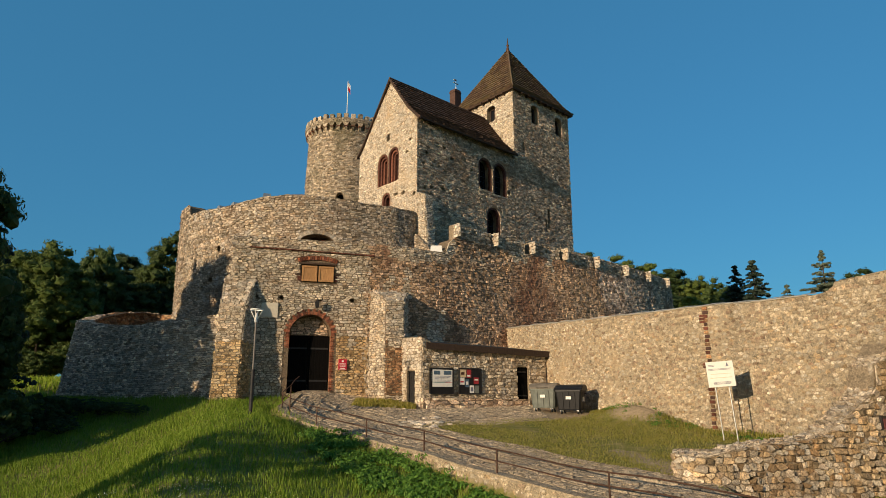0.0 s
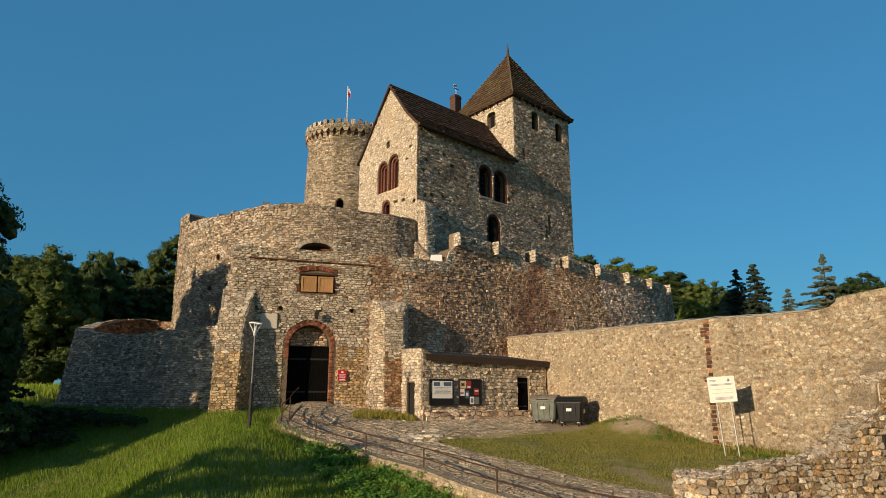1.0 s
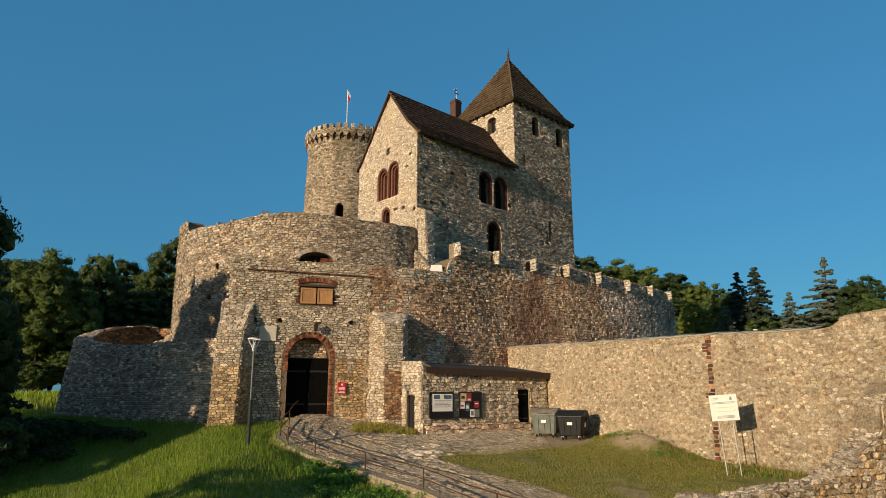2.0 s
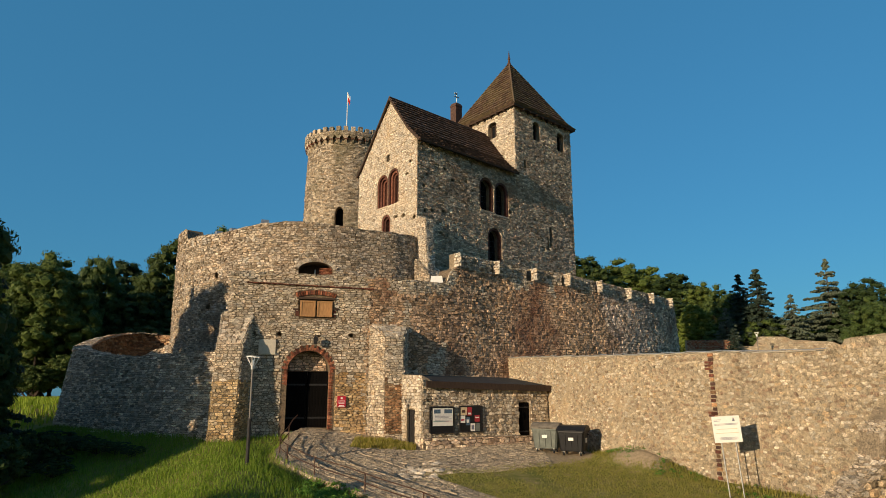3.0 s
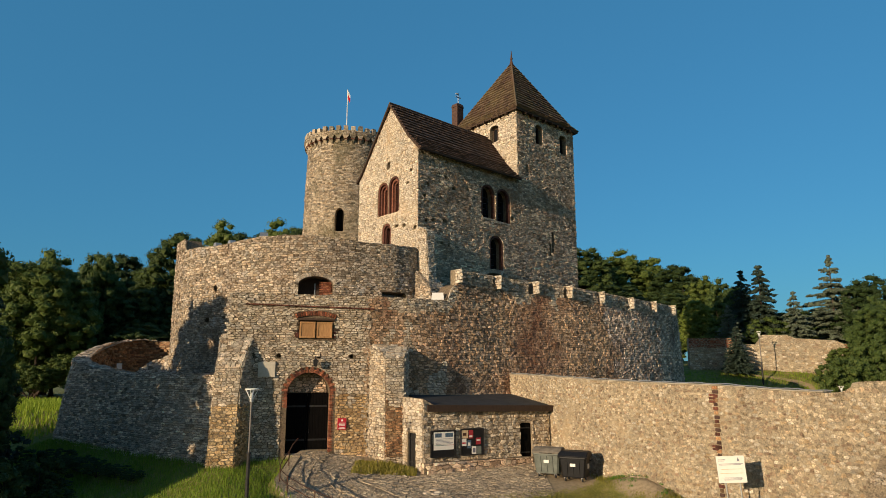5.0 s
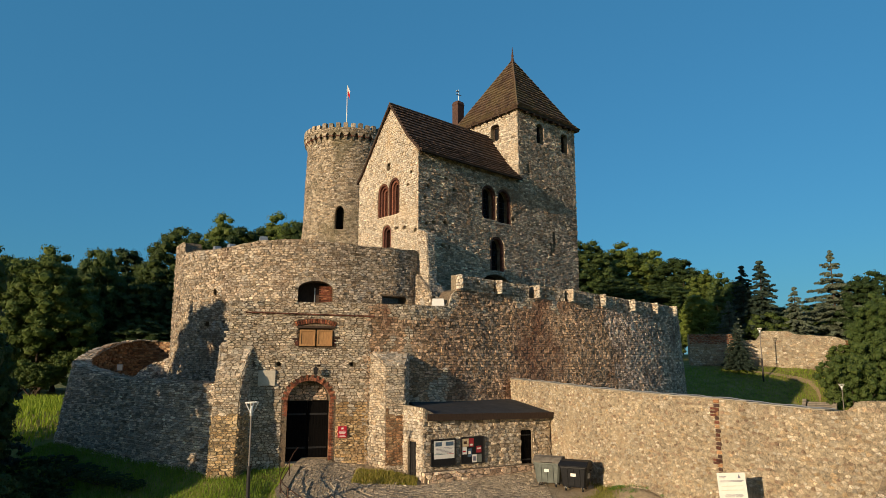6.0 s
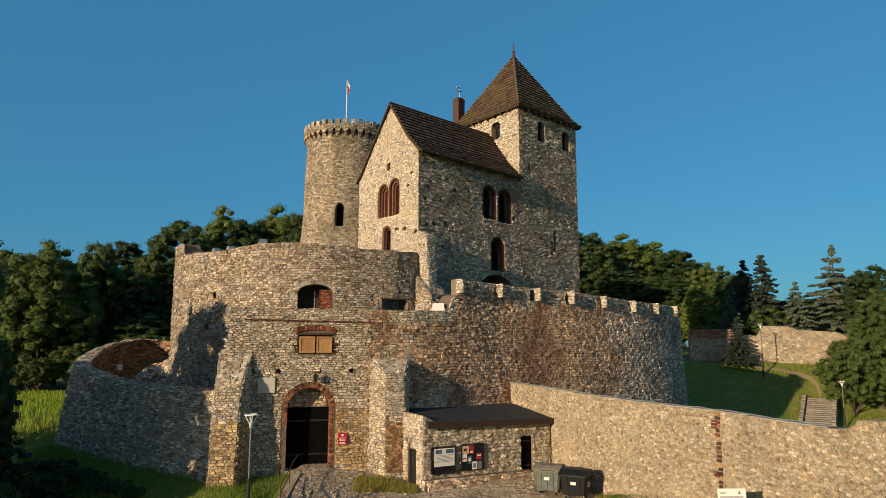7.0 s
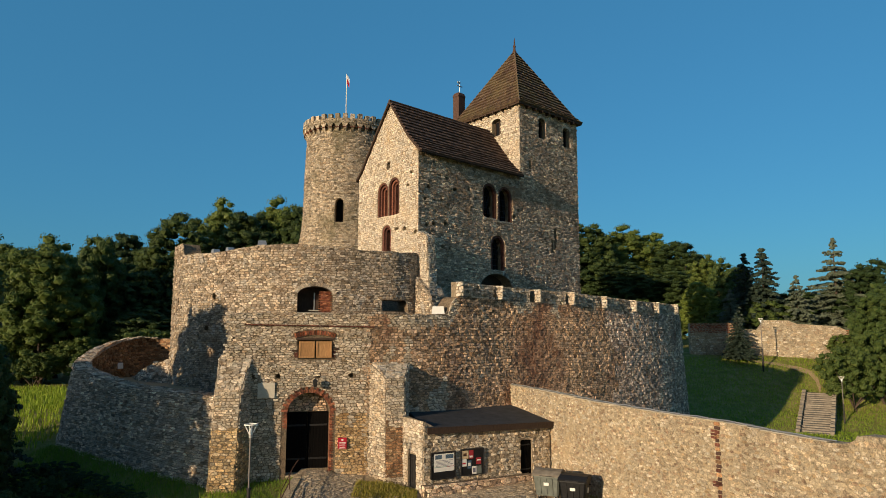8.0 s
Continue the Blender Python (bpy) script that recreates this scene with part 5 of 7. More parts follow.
# ---------------------------------------------------------------- yard wall
YARD = Line(rounded(YARD_WALL, 0.7))
wall_yard = thing("wall_yard", (11, 34, 0), "long pale limestone rubble wall along the castle yard", "wall", kind="structure")
yf = YARD.find
yard_top = ragged(steps_of([(0, 4.42), (yf(6.4), 4.27), (yf(8.66), 4.05), (yf(10.8), 3.95), (yf(12.6), 3.88), (yf(14.07), 3.74), (yf(15.25), 3.64), (yf(15.45), 3.75), (yf(15.6), 4.1), (yf(16.4), 4.2), (YARD.length, 4.5)]), 0.035, 1.0, 2.0)
under(wall_mesh("masonry_core", YARD, flat(-4.0), yard_top, 0.8, mortar_light, 0.7, 1), wall_yard)
sj = yf(12.58)
keeps = [[(sj - 0.12, -2.5), (sj + 0.1, -2.5), (sj + 0.1, 4.2), (sj - 0.12, 4.2)]]
for zz in (3.4, 3.2, 1.1):
    keeps.append([(sj - 0.36, zz - 0.08), (sj - 0.1, zz - 0.08), (sj - 0.1, zz + 0.1), (sj - 0.36, zz + 0.1)])
stones(wall_yard, YARD.at, 0, sj - 0.1, lambda s: gz1(*YARD.at(s)[:2]) - 0.3, yard_top, 0.125, 0.16, stone_yard, keeps, 0.026, 0.014, near=(yf(11.0), 1.0), count=150, seed=401, rough=0.8)
stones(wall_yard, YARD.at, sj + 0.08, YARD.length, lambda s: gz1(*YARD.at(s)[:2]) - 0.3, yard_top, 0.14, 0.18, stone_yard, keeps, 0.026, 0.014, near=(yf(14.0), 1.0), count=150, seed=403, rough=0.8)
rnd = random.Random(12)
for k in range(30):
    z = -1.8 + k * 0.19
    Geo(YARD.matrix(sj, 0)).box(-0.13 + rnd.uniform(-0.06, 0.02), 0.07 + rnd.uniform(-0.04, 0.05), -0.04 - rnd.uniform(0, 0.05), 0.2, z, z + 0.15, 0.015).make("brick", brick_dark if k % 3 == 0 else sooty_brick if k % 3 == 1 else stone_brown, wall_yard)
for zz in (3.45, 3.3, 3.15, 1.15, 1.02):
    Geo(YARD.matrix(sj, zz)).box(-0.36, -0.05, -0.08, 0.2, -0.05, 0.05, 0.012).make("brick", brick_dark, wall_yard)
for k in range(int(sj / 0.6) + int((yf(15.3) - sj) / 0.6)):
    s = 0.05 + k * 0.6
    Geo(YARD.matrix(s, yard_top(s + 0.3))).box(0, 0.59, -0.05, 0.5, 0.0, 0.05, 0.01).make("coping_slab", concrete, wall_yard)
g = Geo()
g.tube([tuple(Vector(YARD.at(s, yard_top(s) + 0.09, -0.1)) + Vector((0, 0, 0.02 * math.sin(s * 4)))) for s in np.linspace(0.1, yf(15.2), 60)], 0.022, 5)
cable = g.make("cable", zinc)
tagged(cable, "thin grey cable lying along the yard wall's top", "cable")
pipe = thing("downpipe", YARD.at(0.05, 3.2, 0.1), "pinkish iron downpipe at the wall's corner", "pipe")
Geo().tube([YARD.at(0.02, 4.6, 0.12), YARD.at(0.02, 3.0, 0.12)], 0.06, 8).make("pipe", plain("pink_primer", (0.4, 0.2, 0.16), 0.6), pipe)

# ruined front wall
RUIN = Line(rounded([(8.0, 23.6), (7.6, 22.3), (8.0, 21.55), (9.6, 21.65), (12.5, 22.6), (14.2, 23.2), (15.3, 23.75), (16.3, 24.3)], 0.5), 0.05, -1.5)
wall_ruin = thing("wall_ruin", (11, 22, -3), "ruined rubble wall stub that climbs towards the yard wall", "wall", kind="structure")
rf = lambda x: [s for s, p in zip(RUIN.s, RUIN.p) if p.x >= x and s > 1.8][0]
ruin_top = ragged(steps_of([(0, -2.15), (1.8, -2.3), (rf(9.4), -1.96), (rf(11.2), -1.8), (rf(12.3), -1.7), (rf(12.85), -1.3), (rf(13.3), -1.0), (rf(14.2), -0.38), (rf(14.9), 0.0), (rf(15.05), 0.6), (rf(15.4), 1.0), (RUIN.length, 1.5)]), 0.08, 1.5, 6.0)
under(wall_mesh("masonry_core", RUIN, flat(-5.0), ruin_top, 1.0, mortar_buff, 0.4, 1), wall_ruin)
stones(wall_ruin, RUIN.at, 0, RUIN.length, flat(-4.6), ruin_top, 0.19, 0.2, [stone_gate, stone_ruin, stone_ruin], (), 0.10, 0.014, near=(5.0, -1.8), seed=421, rough=0.75, fine=True, pick=lambda s, z: int(2.99 * abs(noise.noise((s * 5.1, z * 5.3, 1.0))) * 1.6) % 3)
stones(wall_ruin, lambda s, z, off: tuple(Vector(RUIN.at(s, ruin_top(s), -z)) + Vector((0, 0, off))), 0.2, rf(12.3), flat(0), flat(0.95), 0.2, 0.24, stone_gate, (), 0.05, 0.02, seed=425, rough=0.6, fine=True)
stones(wall_ruin, lambda s, z, off: tuple(Vector(RUIN.at(s - 0.7 * off, ruin_top(s) + 0.7 * off, -z))), rf(12.3), rf(15.4), flat(0), flat(0.95), 0.2, 0.1, stone_gate, (), 0.07, 0.02, seed=427, rough=0.6, fine=True)
board = thing("framed_plaque", RUIN.at(rf(14.8), -1.5), "dark framed plaque fixed to the ruined wall", "plaque")
bm_ = RUIN.matrix(rf(14.85), 0)
Geo(bm_).box(-0.35, 0.45, -0.16, -0.09, -2.0, -1.05, 0.015).make("board", iron, board)
Geo(bm_).box(-0.24, 0.34, -0.175, -0.158, -1.9, -1.15).make("panel", plain("brown_red_print", (0.14, 0.05, 0.05), 0.5), board)

# ---------------------------------------------------------------- stone shed
SHED = Line([(-2.45, 39.55), (-1.2, 38.05), (6.45, 42.45)])
shed = thing("stone_shed", (2.5, 40.2, -1), "low rubble shed with a flat dark felt roof", "shed")
l0 = SHED.s[1]
shed_top = steps_of([(0, 3.12), (l0, 3.05), (l0 + 0.22, 3.0), (l0 + 0.24, 2.55), (SHED.length, 2.4)])
body = wall_mesh("wall", SHED, flat(-1.8), shed_top, 0.4, mortar_buff, 3.0)
SL, SF = Line([(-2.45, 39.55), (-1.2, 38.05)]), Line([(-1.2, 38.05), (6.45, 42.45)])
sdoor = (l0 + 7.05, 0.86, -0.5, 1.52)
ldoor = (0.95, 0.75, -0.75, 1.15)
under(carve(body, [cutter(SHED.matrix(s), arch_outline(w, z0, z1, 0), 0.6) for s, w, z0, z1 in (sdoor, ldoor)]), shed)
keeps = [[(s + x, z) for x, z in arch_outline(w + 0.04, z0 - 1, z1 + 0.03, 0)] for s, w, z0, z1 in (sdoor, ldoor)]
stones(shed, SHED.at, 0, l0, flat(-1.5), shed_top, 0.18, 0.26, stone_gable, keeps, 0.04, near=(1, 1), count=70, seed=501)
stones(shed, SHED.at, l0, SHED.length, flat(-1.5), shed_top, 0.17, 0.22, stone_shed, keeps, 0.06, near=(l0 + 3, 1), count=230, seed=503, rough=0.6, fine=True)
for nm, (s, w, z0, z1) in (("door_front", sdoor), ("door_side", ldoor)):
    mm = SHED.matrix(s)
    dr = Geo(mm).box(-w / 2, w / 2, 0.12, 0.17, z0, z1, 0.01).make("door", door_dark if s > 3 else iron, shed, "dark plank door")
    for k in range(5):
        Geo(mm).box(-w / 2 + 0.02 + k * (w - 0.04) / 5, -w / 2 + (k + 1) * (w - 0.04) / 5, 0.095, 0.12, z0 + 0.02, z1 - 0.02, 0.006).make("plank", door_dark if s > 3 else iron, dr)
    for z in (z0 + 0.3, z1 - 0.3):
        Geo(mm).box(-w / 2, w / 2 - 0.1, 0.08, 0.095, z - 0.04, z + 0.04).make("hinge", iron, dr)
c = [(-1.15, 37.75, 2.62), (6.75, 42.2, 2.42), (4.75, 46.6, 3.05), (-2.3, 41.6, 3.2)]
c[0] = tuple(SF.at(0.12, 2.62, 0.3))
c[1] = tuple(SF.at(SF.length + 0.05, 2.42, 0.3))
Geo().loft([[(x, y, z - (0.24 if k < 2 else 0.2)) for k, (x, y, z) in enumerate(c)], [(x, y, z + 0.06) for x, y, z in c]]).make("roof", felt, shed, "flat dark bitumen felt roof")
g = Geo()
p0, p1 = Vector(SF.at(0.1, 2.62, 0.33)), Vector(SF.at(SF.length + 0.1, 2.42, 0.33))
g.loft([[tuple(p + Vector((0, 0, dz)) + d * 0.04) for dz, d in ((-0.26, Vector((0.5, -0.87, 0))), (0.1, Vector((0.5, -0.87, 0))), (0.1, Vector((-0.5, 0.87, 0))), (-0.26, Vector((-0.5, 0.87, 0))))] for p in (p0, p1)])
g.make("fascia", timber, shed, "dark roof edge board")
Geo().tube([(-2.2, 41.35, 3.28), (1.0, 43.75, 3.22), (1.2, 43.85, 3.24), (4.3, 46.2, 3.16)], 0.06, 6).make("flashing", felt, shed)
Geo().tube([(1.1, 43.6, 3.2), (1.1, 43.6, 3.5), (1.2, 43.7, 3.62)], 0.06, 6).make("vent_pipe", zinc, shed)
# stone plinth
PL = Line([tuple(SF.at(-0.1, 0, 0.1)[:2]), tuple(SF.at(-0.1, 0, 0.42)[:2]), tuple(SF.at(SF.length - 1.6, 0, 0.36)[:2])])
ptop = steps_of([(0, -0.35), (PL.length, -0.42)])
under(wall_mesh("plinth", PL, flat(-1.8), ptop, 0.42, mortar_dark, 2.0), shed, "rough stone plinth")
stones(shed, PL.at, 0, PL.length, flat(-1.6), ptop, 0.24, 0.32, stone_keep, (), 0.08, seed=511, rough=0.6)

# notice boards
for k, (u0, u1, z0, z1, lab) in enumerate(((0.46, 2.0, -0.12, 1.3, "black notice board with a white printed sheet"), (2.38, 3.9, -0.1, 1.33, "black notice board with small posters"))):
    bd = thing("notice_board", SF.at((u0 + u1) / 2, z0, 0.1), lab + " on the shed wall", "notice board", "boards on the shed")
    mm = SF.matrix(0)
    Geo(mm).box(u0, u1, -0.14, -0.07, z0, z1, 0.012).make("board", black_board, bd)
    for a, b, p, q in ((u0 - 0.03, u0 + 0.03, z0, z1), (u1 - 0.03, u1 + 0.03, z0, z1), (u0 + 0.03, u1 - 0.03, z0 - 0.03, z0 + 0.03), (u0 + 0.03, u1 - 0.03, z1 - 0.03, z1 + 0.03)):
        Geo(mm).box(a, b, -0.165, -0.09, p, q).make("rim", iron, bd)
    def sheet(x0, x1, a, b, mt, nm="poster", y=-0.146):
        return Geo(mm).box(x0, x1, y, -0.138, a, b).make(nm, mt, bd)
    if k == 0:
        sheet(u0 + 0.16, u1 - 0.08, z0 + 0.38, z1 - 0.08, white_paint, "printed_sheet")
        sheet(u0 + 0.24, u0 + 0.66, z1 - 0.36, z1 - 0.14, poster_blue, "picture", -0.15)
        sheet(u0 + 0.9, u1 - 0.14, z1 - 0.36, z1 - 0.14, poster_blue, "picture", -0.15)
        sheet(u0 + 0.68, u0 + 0.86, z1 - 0.32, z1 - 0.1, white_paint, "emblem", -0.152)
        for j in range(6):
            sheet(u0 + 0.3, u1 - 0.16 - 0.1 * (j % 3), z1 - 0.46 - j * 0.07, z1 - 0.44 - j * 0.07, bar_ink, "text_bar", -0.15)
        sheet(u0 + 0.18, u1 - 0.55, z0 + 0.62, z0 + 0.64, poster_green, "text_bar", -0.15)
        sheet(u1 - 0.55, u1 - 0.1, z0 + 0.62, z0 + 0.64, red_enamel, "text_bar", -0.15)
        for j in range(6):
            sheet(u0 + 0.03, u0 + 0.12, z0 + 0.72 + j * 0.09, z0 + 0.77 + j * 0.09, bin_grey, "photo", -0.15)
    else:
        for x0, x1, a, b, mt in ((0.03, 0.48, 0.92, 1.36, poster_cream), (0.52, 0.82, 0.9, 1.36, poster_red), (0.04, 0.36, 0.5, 0.9, white_paint), (0.42, 0.68, 0.36, 0.8, poster_blue), (1.0, 1.34, 0.55, 0.92, poster_red), (0.72, 1.02, 0.03, 0.46, white_paint), (1.06, 1.36, 0.03, 0.46, bin_grey)):
            sheet(u0 + x0, u0 + x1, z0 + a, z0 + b, mt)
        sheet(u0 + 0.14, u0 + 0.36, z0 + 1.06, z0 + 1.22, rust, "picture", -0.15)
        sheet(u0 + 0.56, u0 + 0.76, z0 + 0.96, z0 + 1.06, white_paint, "text_bar", -0.15)
        sheet(u0 + 0.08, u0 + 0.3, z0 + 0.62, z0 + 0.7, red_enamel, "text_bar", -0.15)
        sheet(u0 + 0.78, u0 + 0.96, z0 + 0.12, z0 + 0.36, bar_ink, "picture", -0.15)
        sheet(u0 + 1.05, u0 + 1.3, z0 + 0.75, z0 + 0.82, white_paint, "text_bar", -0.15)
        sheet(u0 + 0.46, u0 + 0.62, z0 + 0.5, z0 + 0.68, white_paint, "picture", -0.15)


# ---------------------------------------------------------------- loose things in the yard
def waste_bin(x, y, turn, body_mat, lid_mat, label, sticker):
    z = gz1(x, y)
    ob = thing("waste_container", (x, y, z), label, "waste bin", "bins by the shed")
    m = Matrix.Translation((x, y, z)) @ Matrix.Rotation(radians(turn), 4, "Z") @ Matrix.Scale(1.1, 4)
    def ring(w, d, h, c=0.08):
        return [(-w + c, -d, h), (w - c, -d, h), (w, -d + c, h), (w, d - c, h), (w - c, d, h), (-w + c, d, h), (-w, d - c, h), (-w, -d + c, h)]
    Geo(m).loft([ring(0.55, 0.36, 0.2), ring(0.57, 0.38, 0.25), ring(0.66, 0.49, 1.08), ring(0.70, 0.53, 1.1), ring(0.70, 0.53, 1.17)]).make("body", body_mat, ob)
    for k in (-0.3, 0.0, 0.3):
        Geo(m).loft([[(k - 0.03, -0.37, 0.3), (k + 0.03, -0.37, 0.3), (k + 0.03, -0.42, 0.3), (k - 0.03, -0.42, 0.3)], [(k - 0.03, -0.47, 1.05), (k + 0.03, -0.47, 1.05), (k + 0.03, -0.52, 1.05), (k - 0.03, -0.52, 1.05)]]).make("rib", body_mat, ob)
    prof = [(-0.55, 1.18), (-0.5, 1.24), (-0.25, 1.38), (0.1, 1.43), (0.4, 1.38), (0.56, 1.2), (0.55, 1.15), (-0.54, 1.14)]
    lid = Geo(m).loft([[(-0.72, a, b) for a, b in prof], [(-0.68, a * 1.01, b + 0.02) for a, b in prof], [(0.68, a * 1.01, b + 0.02) for a, b in prof], [(0.72, a, b) for a, b in prof]]).make("lid", lid_mat, ob)
    Geo(m).tube([(-0.3, -0.56, 1.2), (-0.3, -0.62, 1.2), (0.3, -0.62, 1.2), (0.3, -0.56, 1.2)], 0.015, 6).make("lid_handle", iron, lid)
    for s in (-1, 1):
        Geo(m).tube([(s * 0.7, 0, 1.0), (s * 0.8, 0, 1.0)], 0.03, 8).make("trunnion", iron, ob)
        for d in (-0.28, 0.28):
            w = Geo(m).tube([(s * 0.42 - 0.03, d, 0.1), (s * 0.42 + 0.03, d, 0.1)], 0.1, 12).make("wheel", rubber, ob)
            Geo(m).box(s * 0.42 - 0.045, s * 0.42 + 0.045, d - 0.05, d + 0.05, 0.1, 0.24).make("castor_fork", zinc, w)
    Geo(m).box(-0.12, 0.14, -0.505, -0.44, 0.72, 0.86).make("label", white_paint, ob, "small white sticker")
    if sticker:
        Geo(m).box(0.60, 0.668, -0.12, 0.1, 0.62, 0.84).make("label", white_paint, ob, "small white sticker")
    return ob


waste_bin(5.75, 38.35, -24, bin_grey, bin_lid_grey, "grey-green steel waste container with a dusty lid, closed", False)
waste_bin(7.05, 37.55, -26, bin_black, bin_black, "black plastic waste container with white stickers, closed", True)

sign = thing("information_sign", (11.8, 28.6, gz1(11.8, 28.6)), "white information board on two galvanised posts in the grass", "sign")
sd = Vector((0.96, -0.28, 0)).normalized()
sm = Matrix(((sd.x, -sd.y, 0), (sd.y, sd.x, 0), (0, 0, 1))).to_4x4() @ pose(0, 0, 0, 0, -4, 0)
sm.translation = (11.8, 28.6, 0.0)
Geo(sm).box(-0.54, 0.54, -0.02, 0.02, 0.04, 1.1, 0.008).make("board", white_paint, sign)
for x in (-0.28, 0.26):
    Geo(sm).tube([(x, 0.05, -2.4), (x, 0.05, 1.0)], 0.03, 8).make("post", zinc, sign)
for x0, x1, z in ((-0.46, -0.18, 0.96), (-0.46, -0.22, 0.91), (-0.46, 0.46, 0.79), (-0.46, 0.4, 0.75), (-0.4, 0.4, 0.58), (-0.44, 0.42, 0.42), (-0.3, 0.36, 0.24), (-0.34, 0.38, 0.2), (-0.32, 0.34, 0.16)):
    Geo(sm).box(x0, x1, -0.026, -0.019, z - 0.009, z + 0.009).make("text_bar", bar_ink if z > 0.7 or z < 0.3 else poster_cream, sign)
Geo(sm).prism([(0.24, 0.88), (0.36, 0.88), (0.3, 1.04)], -0.026, -0.019).make("emblem", bar_ink, sign)


def street_lamp(x, y, h, label, sink=0.2, thick=1.0):
    z = gz1(x, y)
    ob = thing("street_lamp", (x, y, z), label, "street lamp")
    m = Matrix.Translation((x, y, z))
    Geo(m).tube([(0, 0, -sink), (0, 0, h * 0.42), (0, 0, h * 0.42 + 0.05)], 0.085 * thick, 12).make("lower_post", iron, ob)
    Geo(m).tube([(0, 0, h * 0.42), (0, 0, h - 0.55)], 0.045 * thick, 10).make("upper_post", grey_paint, ob)
    Geo(m).tube([(0, 0, h * 0.42 - 0.03), (0, 0, h * 0.42 + 0.06)], 0.11 * thick, 12).make("collar", iron, ob)
    hd = Geo(m).tube([(0, 0, h - 0.62), (0, 0, h - 0.48)], 0.09 * thick, 10).make("head_base", zinc, ob)
    for k in range(4):
        a = 2 * math.pi * k / 4 + 0.05
        Geo(m).tube([(0.05 * math.cos(a), 0.05 * math.sin(a), h - 0.5), (0.29 * math.cos(a), 0.29 * math.sin(a), h - 0.03)], 0.022, 6).make("arm", white_paint, hd)
    Geo(m).loft([[(r * math.cos(t), r * math.sin(t), z) for r, z in ((0.26, h - 0.05), (0.31, h - 0.05), (0.31, h), (0.26, h))] for t in np.linspace(0, 2 * math.pi, 21)], cap=False).make("ring", white_paint, hd, "pale ring on top of the lamp head")
    Geo(m).loft([[(r * math.cos(t), r * math.sin(t), z) for t in np.linspace(0, 2 * math.pi, 13)[:-1]] for r, z in ((0.05, h - 0.48), (0.07, h - 0.3), (0.05, h - 0.2))]).make("lamp_glass", lamp_glass, hd)
    return ob


street_lamp(-8.9, 31.6, 5.0, "slim dark street lamp with a pale conical head")

# path, kerb wall and railing
wall_kerb = thing("wall_kerb", (-2, 28, -3), "low rendered stone kerb wall that holds the cobbled path", "kerb wall", kind="structure")
KL_ = Line(KERB)
ktop = lambda s: gz1(KL_.at(s)[0] + 0.35, KL_.at(s)[1]) + 0.10
under(wall_mesh("masonry_core", KL_, lambda s: ktop(s) - 1.6, ktop, 0.5, mortar_light, 0.5), wall_kerb, "weathered mortared kerb")
stones(wall_kerb, KL_.at, 1.0, KL_.length, lambda s: ktop(s) - 1.0, lambda s: ktop(s) - 0.04, 0.17, 0.24, stone_yard, (), 0.03, 0.05, near=(14, -2.6), count=120, seed=601, rough=0.6)
PATH_W = [(0, 2.6), (4, 3.4), (9, 3.6), (14, 3.6), (30, 3.2)]
pw = steps_of(PATH_W)


def on_path(s, z, off=0.0):
    x, y, _ = KL_.at(s, 0, -0.5 - z)
    return (x, y, gz1(x, y) + 0.03 + off)


path = thing("path", (-3, 30, -2), "cobbled path that bends up to the castle gate", "path", kind="structure")
g = Geo()
g.loft([[on_path(s, z) for z in np.linspace(-0.02, 3.6, 9)] for s in np.linspace(0.2, KL_.length, 60)], cap=False, closed=False)
under(g.make("path_bed", mortar_buff), path)
stones(path, on_path, 0.2, KL_.length, flat(0.05), flat(3.5), 0.17, 0.22, cobble_mat, (), 0.025, 0.012, near=(9, 1.5), seed=611, rough=0.5, name="cobble")
for z in (0.75, 2.1):
    stones(path, on_path, 1.5, KL_.length, flat(z), flat(z + 0.32), 0.34, 0.55, cobble_mat, (), 0.06, 0.02, seed=613, name="wheel_track_slab")
court_back = steps_of([(-8.6, 39.0), (-8.0, 39.75), (-6.9, 40.0), (-6.6, 39.6), (-4.7, 40.1), (-4.4, 37.6), (-1.3, 37.3), (6.0, 41.4)])
court_front = lambda x: max(min(33.6 - 0.93 * (x + 1.9), 38.0), 32.6 + 0.42 * x)
court = lambda s, z, off: (s, z, gz1(s, z) + 0.005 + off)
stones(path, court, -8.5, 5.6, court_front, court_back, 0.19, 0.24, cobble_mat, (), 0.025, 0.02, near=(-2.0, 36.0), seed=617, rough=0.7, name="paving_stone")
railing = thing("railing", (-2, 28, -2), "rusty brown two-bar pipe railing along the path", "railing")
posts = [1.2, 3.6, 5.4, 7.7, 11.1, 14.8, 19.0, 23.6, 28.0]
rail_pt = lambda s, h: (KL_.at(s, 0, -0.22)[0], KL_.at(s, 0, -0.22)[1], ktop(s) + h)
for s in posts:
    Geo().tube([rail_pt(s, -0.1), rail_pt(s, 0.76)], 0.03, 8).make("post", rust, railing)
for h in (0.76, 0.38):
    Geo().tube([rail_pt(s, h) for s in np.linspace(1.2, 28.5, 50)], 0.024, 8).make("rail", rust, railing)
Geo().tube([rail_pt(1.2, 0.76), rail_pt(0.5, 0.85), (-8.2, 38.6, 0.85)], 0.03, 8).make("rail_end", rust, railing)


